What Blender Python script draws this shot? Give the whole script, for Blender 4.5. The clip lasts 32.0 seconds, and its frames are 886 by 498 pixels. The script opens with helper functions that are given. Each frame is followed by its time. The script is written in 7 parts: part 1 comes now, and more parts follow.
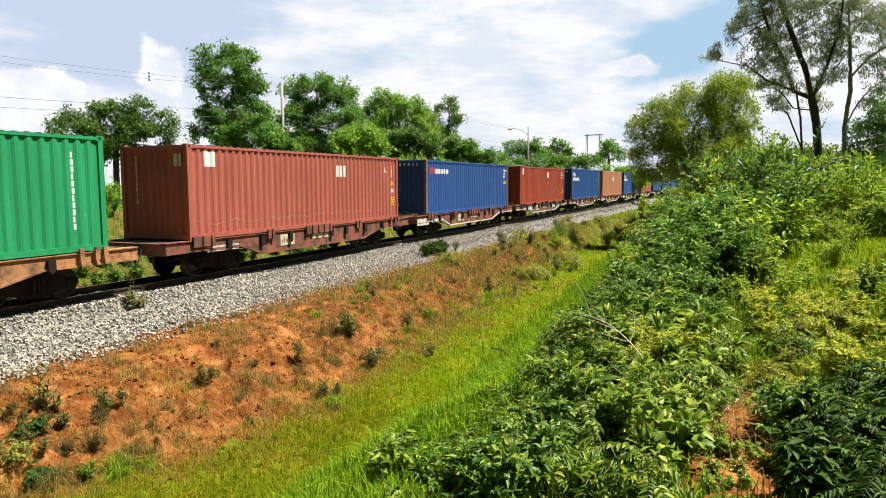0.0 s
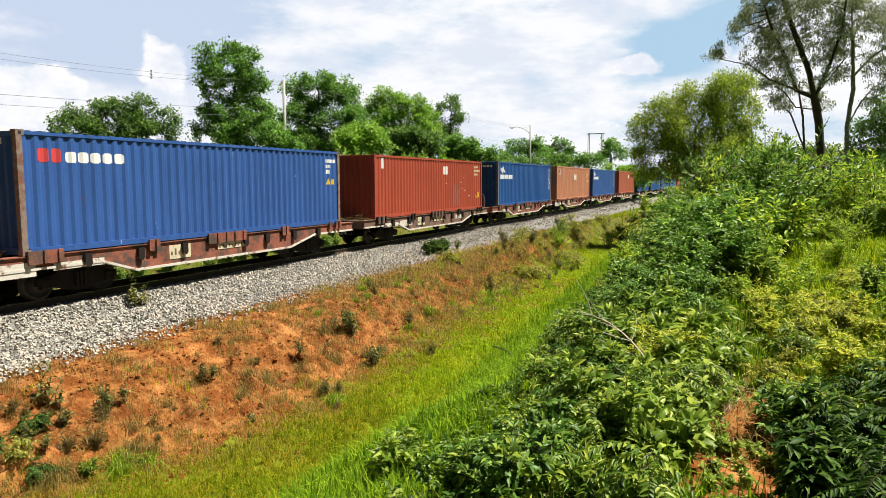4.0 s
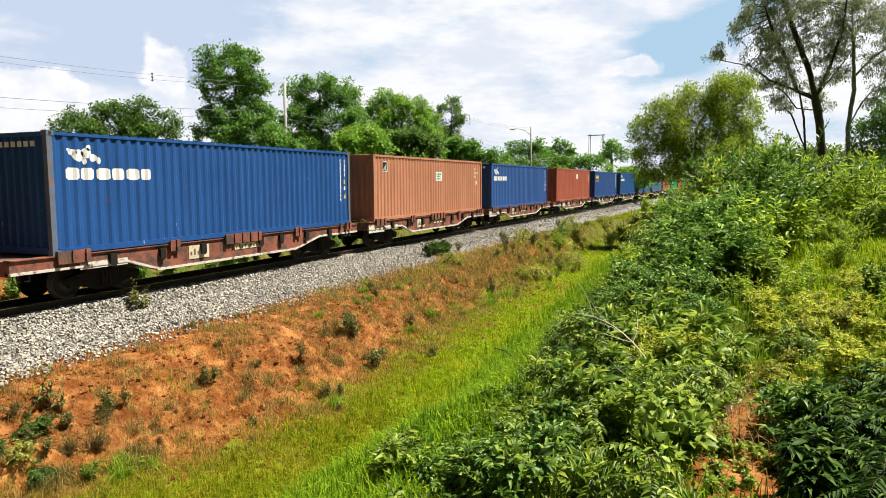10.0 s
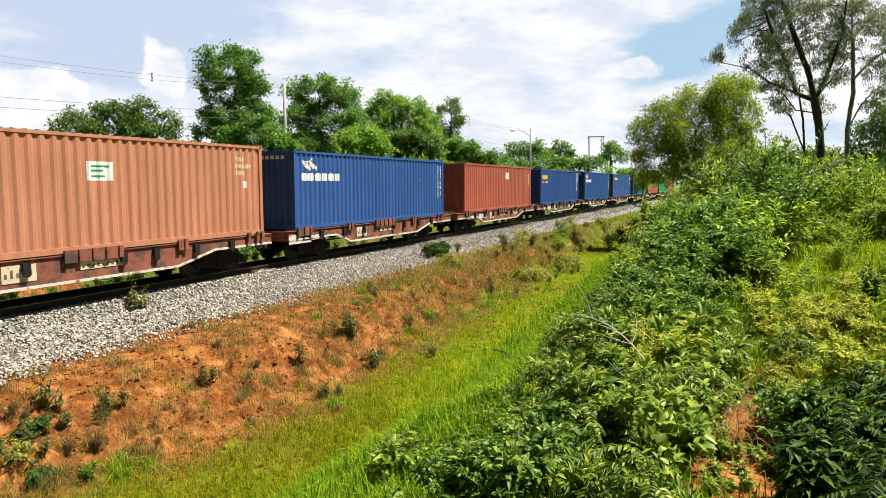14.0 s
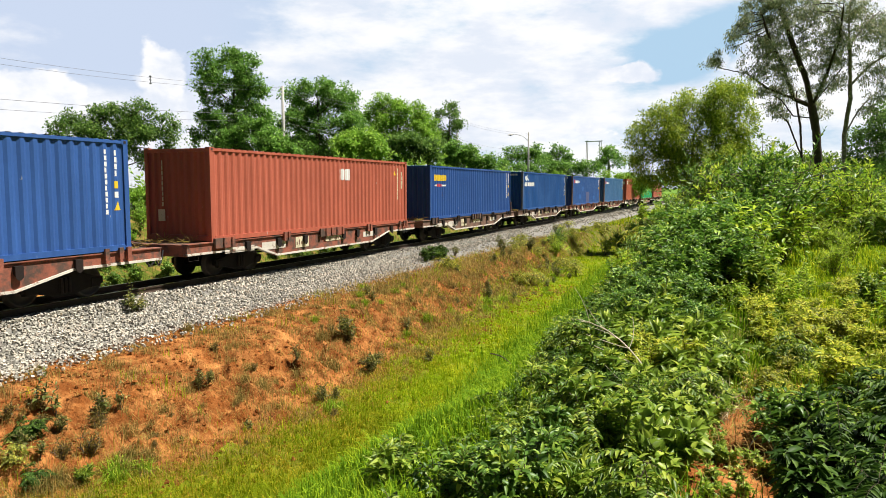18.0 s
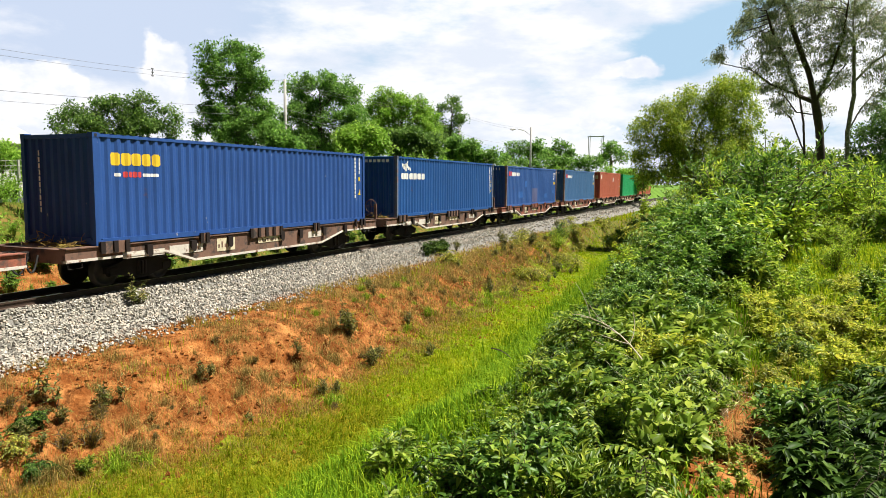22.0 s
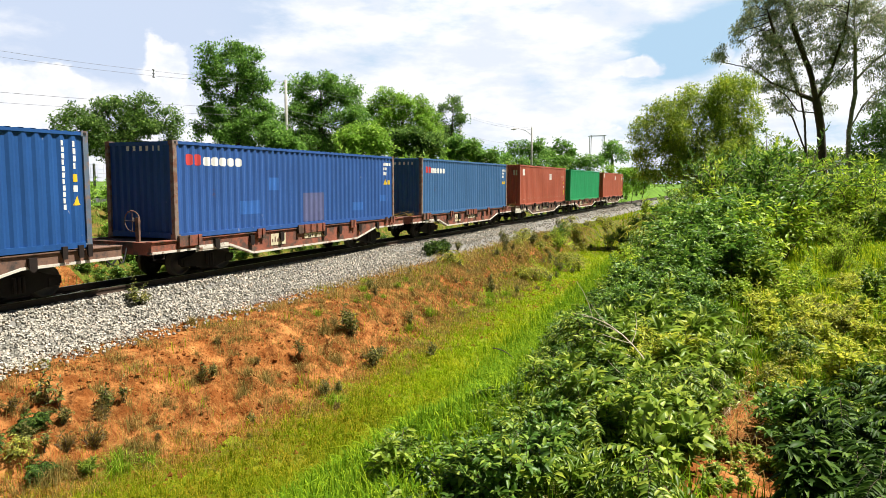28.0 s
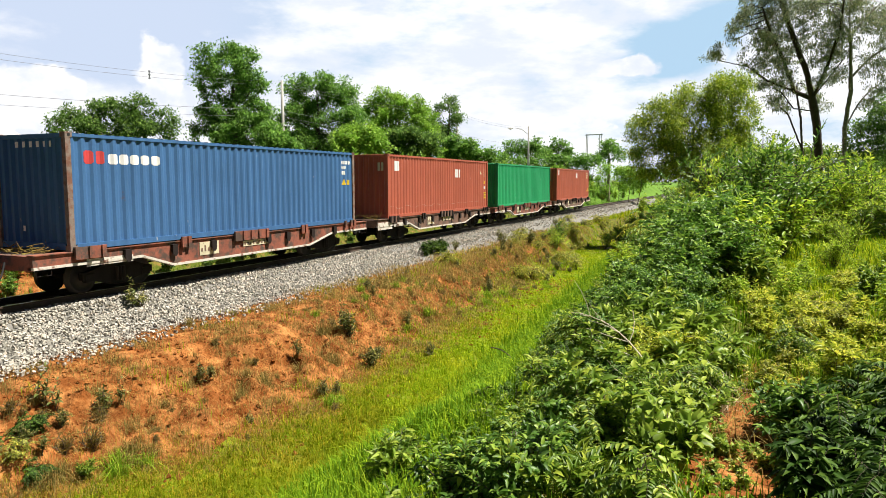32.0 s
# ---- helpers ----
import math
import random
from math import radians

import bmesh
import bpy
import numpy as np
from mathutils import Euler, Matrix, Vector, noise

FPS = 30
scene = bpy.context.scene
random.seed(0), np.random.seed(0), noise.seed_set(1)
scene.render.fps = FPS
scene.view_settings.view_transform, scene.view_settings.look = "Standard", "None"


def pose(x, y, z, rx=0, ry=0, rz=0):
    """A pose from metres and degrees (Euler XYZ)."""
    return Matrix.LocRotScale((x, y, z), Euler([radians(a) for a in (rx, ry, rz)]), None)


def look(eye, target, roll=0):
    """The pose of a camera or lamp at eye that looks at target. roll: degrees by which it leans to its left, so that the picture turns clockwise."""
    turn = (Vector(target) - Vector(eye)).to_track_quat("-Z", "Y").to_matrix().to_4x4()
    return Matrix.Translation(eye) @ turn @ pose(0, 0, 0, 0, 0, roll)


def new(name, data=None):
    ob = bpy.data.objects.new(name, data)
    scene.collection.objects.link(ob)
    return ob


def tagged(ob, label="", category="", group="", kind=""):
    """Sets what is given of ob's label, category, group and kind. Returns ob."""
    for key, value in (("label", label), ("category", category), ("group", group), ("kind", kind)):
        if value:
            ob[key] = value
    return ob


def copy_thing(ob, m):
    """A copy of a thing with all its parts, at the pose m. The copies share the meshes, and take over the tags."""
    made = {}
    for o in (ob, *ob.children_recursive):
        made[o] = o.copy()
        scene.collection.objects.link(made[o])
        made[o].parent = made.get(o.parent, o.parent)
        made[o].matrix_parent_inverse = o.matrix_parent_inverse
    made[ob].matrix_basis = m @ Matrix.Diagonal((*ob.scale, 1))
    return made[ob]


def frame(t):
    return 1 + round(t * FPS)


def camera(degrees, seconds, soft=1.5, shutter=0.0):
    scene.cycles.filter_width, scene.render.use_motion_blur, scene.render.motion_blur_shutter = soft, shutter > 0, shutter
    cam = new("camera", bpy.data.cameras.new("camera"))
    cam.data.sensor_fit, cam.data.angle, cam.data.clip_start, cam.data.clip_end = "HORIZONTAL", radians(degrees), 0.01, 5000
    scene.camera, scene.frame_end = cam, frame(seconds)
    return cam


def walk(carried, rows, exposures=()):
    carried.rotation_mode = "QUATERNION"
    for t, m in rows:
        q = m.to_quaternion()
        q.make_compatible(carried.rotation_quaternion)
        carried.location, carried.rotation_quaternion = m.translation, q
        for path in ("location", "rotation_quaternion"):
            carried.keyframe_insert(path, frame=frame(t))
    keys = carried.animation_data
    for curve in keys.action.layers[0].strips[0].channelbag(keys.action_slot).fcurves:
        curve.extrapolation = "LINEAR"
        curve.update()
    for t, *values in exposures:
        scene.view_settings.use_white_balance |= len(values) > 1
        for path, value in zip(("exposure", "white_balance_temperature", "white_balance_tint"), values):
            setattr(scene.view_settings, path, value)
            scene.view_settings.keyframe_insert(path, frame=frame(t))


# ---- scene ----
EYE = (0.0, -14.87, 2.62)


def aim(yaw, tilt, lean):
    """The camera's pose from its heading (from +x towards +y), tilt and lean in degrees."""
    y, p = radians(yaw), radians(tilt)
    ahead = Vector((math.cos(y) * math.cos(p), math.sin(y) * math.cos(p), math.sin(p)))
    return look(EYE, Vector(EYE) + ahead, lean)


cam = camera(65.623, 32.0, soft=0.5)
walk(cam, [(t, aim(y, p, r)) for t, y, p, r in (
    (0.0, 23.635, -5.527, -0.279), (0.5, 23.613, -5.467, -0.170), (1.0, 23.666, -5.596, -0.199), (1.5, 23.811, -5.677, -0.331),
    (2.0, 23.921, -5.661, -0.277), (2.5, 23.940, -5.614, -0.267), (3.0, 23.744, -5.677, -0.024), (3.5, 23.738, -5.649, -0.141),
    (5.5, 23.840, -5.658, -0.129), (6.0, 23.933, -5.688, -0.322), (6.5, 23.914, -5.661, -0.237), (7.0, 23.933, -5.777, -0.154),
    (7.5, 24.001, -5.848, -0.101), (8.0, 24.080, -5.807, -0.170), (8.5, 23.845, -5.583, -0.179), (9.0, 23.800, -5.660, -0.250),
    (9.5, 23.856, -5.530, -0.285), (10.0, 23.858, -5.499, -0.306), (10.5, 23.795, -5.465, -0.264),
    (11.0, 23.755, -5.245, -0.190), (11.5, 23.791, -5.460, -0.263), (12.0, 23.792, -5.530, -0.115),
    (12.5, 23.771, -5.493, -0.111), (13.0, 23.762, -5.510, -0.119), (13.5, 23.817, -5.455, -0.070),
    (14.0, 23.791, -5.413, -0.120), (14.5, 23.601, -5.404, -0.077), (16.5, 23.601, -5.146, 0.207),
    (17.0, 23.594, -5.122, 0.159), (17.5, 23.503, -5.221, 0.152), (18.0, 23.603, -5.098, 0.112),
    (18.5, 23.738, -5.269, 0.062), (19.0, 23.725, -5.284, 0.165), (19.5, 23.612, -5.329, 0.170),
    (20.0, 23.720, -5.490, 0.164), (20.5, 23.648, -5.503, 0.214), (21.0, 23.692, -5.547, 0.413),
    (21.5, 23.754, -5.602, 0.489), (22.0, 23.716, -5.560, 0.475), (22.5, 23.721, -5.610, 0.403),
    (23.0, 23.857, -5.648, 0.475), (23.5, 23.974, -5.650, 0.413), (24.0, 23.905, -5.698, 0.492),
    (24.5, 23.919, -5.715, 0.492), (25.0, 23.896, -5.561, 0.399), (25.5, 23.907, -5.643, 0.481),
    (27.5, 23.904, -5.653, 0.217), (28.0, 23.832, -5.560, 0.251), (28.5, 23.952, -5.500, 0.100),
    (29.0, 23.784, -5.340, 0.181), (29.5, 23.840, -5.271, 0.026), (30.0, 23.984, -5.280, -0.291),
    (30.5, 23.977, -5.351, -0.248), (31.0, 23.763, -5.526, -0.258), (31.5, 23.649, -5.609, -0.211),
    (32.0, 23.619, -5.585, -0.082),
)], exposures=((0.0, 0.93), (13.0, 0.95), (19.0, 0.98), (25.0, 1.04), (32.0, 1.05)))

# ---- light ----
SUN_EL, SUN_AZ = 62.0, -62.0   # elevation, and heading of the sun from +x towards +y
_a, _e = radians(SUN_AZ), radians(SUN_EL)
SUN_DIR = Vector((math.cos(_a) * math.cos(_e), math.sin(_a) * math.cos(_e), math.sin(_e)))
sun = new("sun", bpy.data.lights.new("sun", "SUN"))
sun.data.energy, sun.data.angle, sun.data.color = 4.8, radians(0.55), (1.0, 0.95, 0.86)
sun.matrix_world = look((0, 0, 0), -SUN_DIR)
CLOUD = 10.2                     # brightness of a lit cloud

world = bpy.data.worlds.new("sky")
scene.world = world
world.use_nodes = True
wn, wl = world.node_tree.nodes, world.node_tree.links
wn.clear()


def wnode(kind, **props):
    n = wn.new(kind)
    for k, v in props.items():
        if k == "operation":
            n.operation = v
        elif k == "blend_type":
            n.blend_type = v
        elif k == "data_type":
            n.data_type = v
    return n


def wmath(op, a, b=None, c=None, clamp=False):
    n = wnode("ShaderNodeMath", operation=op)
    n.use_clamp = clamp
    for i, v in enumerate((a, b, c)):
        if v is None:
            continue
        if isinstance(v, (int, float)):
            n.inputs[i].default_value = v
        else:
            wl.new(v, n.inputs[i])
    return n.outputs[0]


def wstep(v, lo, hi):
    n = wnode("ShaderNodeMapRange")
    n.interpolation_type = "SMOOTHSTEP"
    wl.new(v, n.inputs[0])
    n.inputs[1].default_value, n.inputs[2].default_value = lo, hi
    return n.outputs[0]


def sky_world():
    """A clear blue sky with broken white cloud: heaped clouds over the street, a thin sheet ahead, a blue gap over the track."""
    sky = wn.new("ShaderNodeTexSky")
    sky.sky_type, sky.sun_disc = "NISHITA", False
    sky.sun_elevation, sky.sun_rotation = radians(SUN_EL), radians(90 - SUN_AZ)
    sky.air_density, sky.dust_density, sky.ozone_density = 1.0, 0.6, 2.0
    tc = wn.new("ShaderNodeTexCoord")
    sep = wn.new("ShaderNodeSeparateXYZ")
    wl.new(tc.outputs["Generated"], sep.inputs[0])
    az = wmath("ARCTAN2", sep.outputs[1], sep.outputs[0])
    el = wmath("ARCSINE", sep.outputs[2])
    flat = wn.new("ShaderNodeCombineXYZ")
    wl.new(az, flat.inputs[0])
    wl.new(el, flat.inputs[1])

    def cloud_noise(scale, detail, rough, tall, shift):
        mp = wn.new("ShaderNodeMapping")
        mp.inputs["Scale"].default_value = (1, tall, 1)
        mp.inputs["Location"].default_value = (shift, shift * 0.7, shift * 0.3)
        wl.new(flat.outputs[0], mp.inputs["Vector"])
        n = wn.new("ShaderNodeTexNoise")
        n.inputs["Scale"].default_value, n.inputs["Detail"].default_value, n.inputs["Roughness"].default_value = scale, detail, rough
        wl.new(mp.outputs[0], n.inputs["Vector"])
        return n.outputs[0]

    def blob(a, e, ra, re, slant=0.0):
        """A soft round field about a heading and height in degrees."""
        da = wmath("SUBTRACT", az, radians(a))
        de = wmath("SUBTRACT", wmath("SUBTRACT", el, radians(e)), wmath("MULTIPLY", da, slant))
        q = wmath("ADD", wmath("POWER", wmath("MULTIPLY", da, 1 / radians(ra)), 2.0), wmath("POWER", wmath("MULTIPLY", de, 1 / radians(re)), 2.0))
        return wmath("EXPONENT", wmath("MULTIPLY", q, -1.0))

    def total(terms):
        out = 0.0
        for v, k in terms:
            out = wmath("MULTIPLY_ADD", v, k, out)
        return out

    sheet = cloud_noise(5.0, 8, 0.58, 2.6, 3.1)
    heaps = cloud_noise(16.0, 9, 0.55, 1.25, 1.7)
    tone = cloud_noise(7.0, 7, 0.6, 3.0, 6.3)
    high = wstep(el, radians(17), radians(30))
    # cloud left out overhead and off to the sides to cut fill light
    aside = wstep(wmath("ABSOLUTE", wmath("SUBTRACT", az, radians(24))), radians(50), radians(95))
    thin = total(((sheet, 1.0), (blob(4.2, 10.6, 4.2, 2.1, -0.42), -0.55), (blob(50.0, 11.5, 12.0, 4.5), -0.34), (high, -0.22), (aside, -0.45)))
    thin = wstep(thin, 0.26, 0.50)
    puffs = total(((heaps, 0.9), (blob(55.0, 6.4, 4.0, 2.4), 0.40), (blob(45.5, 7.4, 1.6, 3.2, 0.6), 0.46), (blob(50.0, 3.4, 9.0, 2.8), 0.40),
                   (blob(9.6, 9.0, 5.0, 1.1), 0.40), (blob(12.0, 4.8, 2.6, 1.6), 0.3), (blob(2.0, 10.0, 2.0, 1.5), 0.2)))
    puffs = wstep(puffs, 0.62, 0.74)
    # pale haze only over the seen sky, so the rest stays darker
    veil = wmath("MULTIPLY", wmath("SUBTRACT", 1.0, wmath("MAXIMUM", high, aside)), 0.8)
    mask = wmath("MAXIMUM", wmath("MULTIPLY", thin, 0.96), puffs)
    ramp = wn.new("ShaderNodeMix")
    ramp.data_type = "RGBA"
    ramp.inputs["A"].default_value, ramp.inputs["B"].default_value = (CLOUD * 0.79, CLOUD * 0.84, CLOUD * 0.94, 1), (CLOUD, CLOUD, CLOUD * 1.02, 1)
    folds = cloud_noise(26.0, 6, 0.6, 1.3, 4.4)
    shade = wmath("ADD", wmath("MULTIPLY", tone, wmath("MULTIPLY_ADD", puffs, -0.6, 1.0)), wmath("MULTIPLY", folds, wmath("MULTIPLY", puffs, 0.56)))
    wl.new(wstep(shade, 0.36, 0.58), ramp.inputs["Factor"])
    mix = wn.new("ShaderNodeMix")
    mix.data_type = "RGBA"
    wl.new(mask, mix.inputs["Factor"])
    hs = wn.new("ShaderNodeHueSaturation")
    hs.inputs["Saturation"].default_value = 1.25
    # clear sky dimmed to darken faces turned from the sun
    hs.inputs["Value"].default_value = 0.2
    wl.new(sky.outputs[0], hs.inputs["Color"])
    haze = wn.new("ShaderNodeMix")
    haze.data_type = "RGBA"
    tint = wn.new("ShaderNodeMix")
    tint.data_type = "RGBA"
    tint.inputs["A"].default_value, tint.inputs["B"].default_value = (CLOUD * 0.55, CLOUD * 0.79, CLOUD * 1.02, 1), (CLOUD * 0.74, CLOUD * 0.85, CLOUD * 1.06, 1)
    wl.new(wstep(az, radians(22), radians(44)), tint.inputs["Factor"])
    wl.new(tint.outputs["Result"], haze.inputs["B"])
    wl.new(veil, haze.inputs["Factor"])
    wl.new(hs.outputs[0], haze.inputs["A"])
    wl.new(haze.outputs["Result"], mix.inputs["A"])
    wl.new(ramp.outputs["Result"], mix.inputs["B"])
    bg, out = wn.new("ShaderNodeBackground"), wn.new("ShaderNodeOutputWorld")
    bg.inputs["Strength"].default_value = 0.0515
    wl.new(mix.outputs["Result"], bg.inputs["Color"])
    wl.new(bg.outputs[0], out.inputs["Surface"])


sky_world()

# ---- materials ----
def mat(name, base, rough=0.7, metal=0.0, vary=0.15, scale=4.0, fine=40.0, bump=0.0, bump_scale=60.0, second=None, second_lo=0.5, second_hi=0.65,
        island=0.0, obj=0.0, trans=0.0, depth=0.02, coord="Object", spec=0.5, patchy=0.0):
    """A procedural surface: a base colour varied at two scales, a second colour in patches (rust, dirt), relief, and light let through (leaves)."""
    m = bpy.data.materials.new(name)
    m.use_nodes = True
    nt = m.node_tree
    nd, ln = nt.nodes, nt.links
    bsdf = nd["Principled BSDF"]
    tc = nd.new("ShaderNodeTexCoord")

    def noise_tex(s, detail=5, rough_=0.6):
        n = nd.new("ShaderNodeTexNoise")
        n.inputs["Scale"].default_value, n.inputs["Detail"].default_value, n.inputs["Roughness"].default_value = s, detail, rough_
        ln.new(tc.outputs[coord], n.inputs["Vector"])
        return n.outputs[0]

    def rng(v, lo, hi, a, b):
        n = nd.new("ShaderNodeMapRange")
        ln.new(v, n.inputs[0])
        for i, q in enumerate((lo, hi, a, b)):
            n.inputs[i + 1].default_value = q
        return n.outputs[0]

    def mul(a, b):
        n = nd.new("ShaderNodeMath")
        n.operation = "MULTIPLY"
        ln.new(a, n.inputs[0])
        if isinstance(b, (int, float)):
            n.inputs[1].default_value = b
        else:
            ln.new(b, n.inputs[1])
        return n.outputs[0]

    value = rng(noise_tex(scale), 0.25, 0.75, 1 - vary, 1 + vary)
    value = mul(value, rng(noise_tex(fine, 3), 0.25, 0.75, 1 - vary * 0.6, 1 + vary * 0.6))
    geo = nd.new("ShaderNodeNewGeometry")
    oi = nd.new("ShaderNodeObjectInfo")
    if island:
        value = mul(value, rng(geo.outputs["Random Per Island"], 0, 1, 1 - island, 1 + island))
    if obj:
        value = mul(value, rng(oi.outputs["Random"], 0, 1, 1 - obj, 1 + obj))
    colour = None
    if second is not None:
        mx = nd.new("ShaderNodeMix")
        mx.data_type = "RGBA"
        if patchy:
            ad = nd.new("ShaderNodeMath")
            ad.operation = "ADD"
            ln.new(rng(geo.outputs["Random Per Island"], 0, 1, -0.3, 0.3), ad.inputs[0])
            ln.new(noise_tex(patchy, 4, 0.6), ad.inputs[1])
            f = rng(ad.outputs[0], second_lo, second_hi, 0, 1)
        elif island:
            f = rng(geo.outputs["Random Per Island"], second_lo, second_hi, 0, 1)
        else:
            f = rng(noise_tex(scale * 1.7, 8, 0.68), second_lo, second_hi, 0, 1)
        ln.new(f, mx.inputs["Factor"])
        mx.inputs["A"].default_value, mx.inputs["B"].default_value = (*base, 1), (*second, 1)
        colour = mx.outputs["Result"]
    hsv = nd.new("ShaderNodeHueSaturation")
    ln.new(value, hsv.inputs["Value"])
    if colour is not None:
        ln.new(colour, hsv.inputs["Color"])
    else:
        hsv.inputs["Color"].default_value = (*base, 1)
    ln.new(hsv.outputs[0], bsdf.inputs["Base Color"])
    bsdf.inputs["Roughness"].default_value, bsdf.inputs["Metallic"].default_value = rough, metal
    bsdf.inputs["Specular IOR Level"].default_value = spec
    if bump:
        b = nd.new("ShaderNodeBump")
        b.inputs["Strength"].default_value, b.inputs["Distance"].default_value = bump, depth
        ln.new(noise_tex(bump_scale, 6), b.inputs["Height"])
        ln.new(b.outputs[0], bsdf.inputs["Normal"])
    if trans:
        tr = nd.new("ShaderNodeBsdfTranslucent")
        ln.new(hsv.outputs[0], tr.inputs["Color"])
        ms = nd.new("ShaderNodeMixShader")
        ms.inputs[0].default_value = trans
        ln.new(bsdf.outputs[0], ms.inputs[1])
        ln.new(tr.outputs[0], ms.inputs[2])
        ln.new(ms.outputs[0], nd["Material Output"].inputs["Surface"])
    return m


M = {}
M["soil"] = mat("soil", (0.18, 0.057, 0.0125), 0.95, vary=0.42, scale=1.6, fine=18, bump=1.0, bump_scale=9, depth=0.07, second=(0.385, 0.165, 0.05), second_lo=0.43, second_hi=0.63, spec=0.1)
M["ditch_turf"] = mat("ditch_turf", (0.17, 0.22, 0.010), 0.95, vary=0.3, scale=1.2, fine=30, bump=0.8, bump_scale=18, second=(0.21, 0.20, 0.022), second_lo=0.5, second_hi=0.66, spec=0.1)
M["turf"] = mat("turf", (0.08, 0.10, 0.012), 0.95, vary=0.3, scale=1.5, fine=30, bump=0.8, bump_scale=18, second=(0.19, 0.12, 0.035), second_lo=0.46, second_hi=0.62, spec=0.1)
M["far_turf"] = mat("far_turf", (0.10, 0.19, 0.02), 0.95, vary=0.35, scale=0.2, fine=3, bump=0.6, bump_scale=6, spec=0.15)
M["ballast_bed"] = mat("ballast_bed", (0.19, 0.18, 0.16), 0.95, vary=0.3, scale=3, fine=45, bump=1.0, bump_scale=30)
M["stone"] = mat("stone", (0.335, 0.315, 0.265), 0.9, vary=0.12, scale=6, fine=60, island=0.55, second=(0.36, 0.31, 0.25), second_lo=0.80, second_hi=0.84)
M["asphalt"] = mat("asphalt", (0.06, 0.06, 0.06), 0.9, vary=0.2, scale=1, fine=60, bump=0.3, bump_scale=120)
M["steel_rail"] = mat("steel_rail", (0.09, 0.06, 0.045), 0.6, 0.6, vary=0.2, scale=8, fine=60)
M["rail_top"] = mat("rail_top", (0.45, 0.43, 0.42), 0.3, 1.0, vary=0.1)
M["sleeper"] = mat("sleeper", (0.07, 0.05, 0.04), 0.95, vary=0.3, scale=5, fine=40, obj=0.3, bump=0.6)
M["bark"] = mat("bark", (0.10, 0.075, 0.05), 0.95, vary=0.35, scale=6, fine=30, bump=0.8, bump_scale=25)
M["pale_bark"] = mat("pale_bark", (0.30, 0.26, 0.20), 0.9, vary=0.35, scale=3, fine=20, bump=0.5, bump_scale=20, second=(0.12, 0.09, 0.06), second_lo=0.5, second_hi=0.6)
M["dark_bark"] = mat("dark_bark", (0.05, 0.035, 0.028), 0.95, vary=0.35, scale=3, fine=20, bump=0.7, bump_scale=20)
M["grey_bark"] = mat("grey_bark", (0.17, 0.145, 0.12), 0.9, vary=0.35, scale=3, fine=20, bump=0.5, bump_scale=20, second=(0.36, 0.32, 0.26), second_lo=0.52, second_hi=0.62)
M["concrete"] = mat("concrete", (0.42, 0.40, 0.37), 0.9, vary=0.15, scale=3, fine=40, bump=0.2)
M["cable"] = mat("cable", (0.16, 0.16, 0.17), 0.7)


def leaf_mat(name, base, second, lo=0.55, hi=0.9, trans=0.32, rough=0.42, island=0.42, spec=0.3, patchy=0.0):
    return mat(name, base, rough, vary=0.12, patchy=patchy, scale=0.6, fine=9, island=island, second=second, second_lo=lo, second_hi=hi, trans=trans, spec=spec)


M["leaf_dark"] = leaf_mat("leaf_dark", (0.10, 0.22, 0.026), (0.25, 0.37, 0.05), trans=0.36, spec=0.35)
M["leaf_mid"] = leaf_mat("leaf_mid", (0.14, 0.245, 0.024), (0.31, 0.37, 0.045), trans=0.42, spec=0.3)
M["leaf_pale"] = leaf_mat("leaf_pale", (0.22, 0.34, 0.038), (0.38, 0.45, 0.07), trans=0.42, spec=0.35)
M["leaf_bright"] = leaf_mat("leaf_bright", (0.28, 0.44, 0.03), (0.50, 0.56, 0.06), trans=0.48, island=0.32)
M["grass_meadow"] = leaf_mat("grass_meadow", (0.36, 0.47, 0.012), (0.55, 0.54, 0.03), 0.5, 0.95, trans=0.4, rough=0.7, spec=0.08)
M["leaf_grey"] = leaf_mat("leaf_grey", (0.18, 0.23, 0.105), (0.32, 0.32, 0.15), island=0.28, trans=0.46, spec=0.2)
M["crown_dark"] = leaf_mat("crown_dark", (0.10, 0.195, 0.036), (0.20, 0.31, 0.06), island=0.25, trans=0.46, spec=0.2)
M["crown_mid"] = leaf_mat("crown_mid", (0.13, 0.27, 0.042), (0.24, 0.41, 0.075), island=0.28, trans=0.46, spec=0.2)
M["crown_bright"] = leaf_mat("crown_bright", (0.22, 0.40, 0.045), (0.36, 0.52, 0.08), island=0.25, trans=0.48, spec=0.2)
M["crown_yellow"] = leaf_mat("crown_yellow", (0.25, 0.36, 0.03), (0.43, 0.48, 0.05), island=0.3, trans=0.46, spec=0.2)
# dark green, with the shade over the near bank put into it
M["leaf_deep_shaded"] = leaf_mat("leaf_deep_shaded", (0.04, 0.09, 0.012), (0.10, 0.165, 0.024), trans=0.22, rough=0.5, spec=0.12)
M["leaf_olive"] = leaf_mat("leaf_olive", (0.25, 0.29, 0.03), (0.44, 0.40, 0.06), trans=0.4)
M["leaf_blue"] = leaf_mat("leaf_blue", (0.10, 0.21, 0.028), (0.24, 0.345, 0.05), trans=0.38, spec=0.35)
M["leaf_warm"] = leaf_mat("leaf_warm", (0.34, 0.42, 0.034), (0.54, 0.51, 0.065), trans=0.46, spec=0.25)
M["grass"] = leaf_mat("grass", (0.26, 0.39, 0.007), (0.42, 0.41, 0.017), 0.45, 0.9, trans=0.42, rough=0.7, spec=0.08, patchy=0.7)
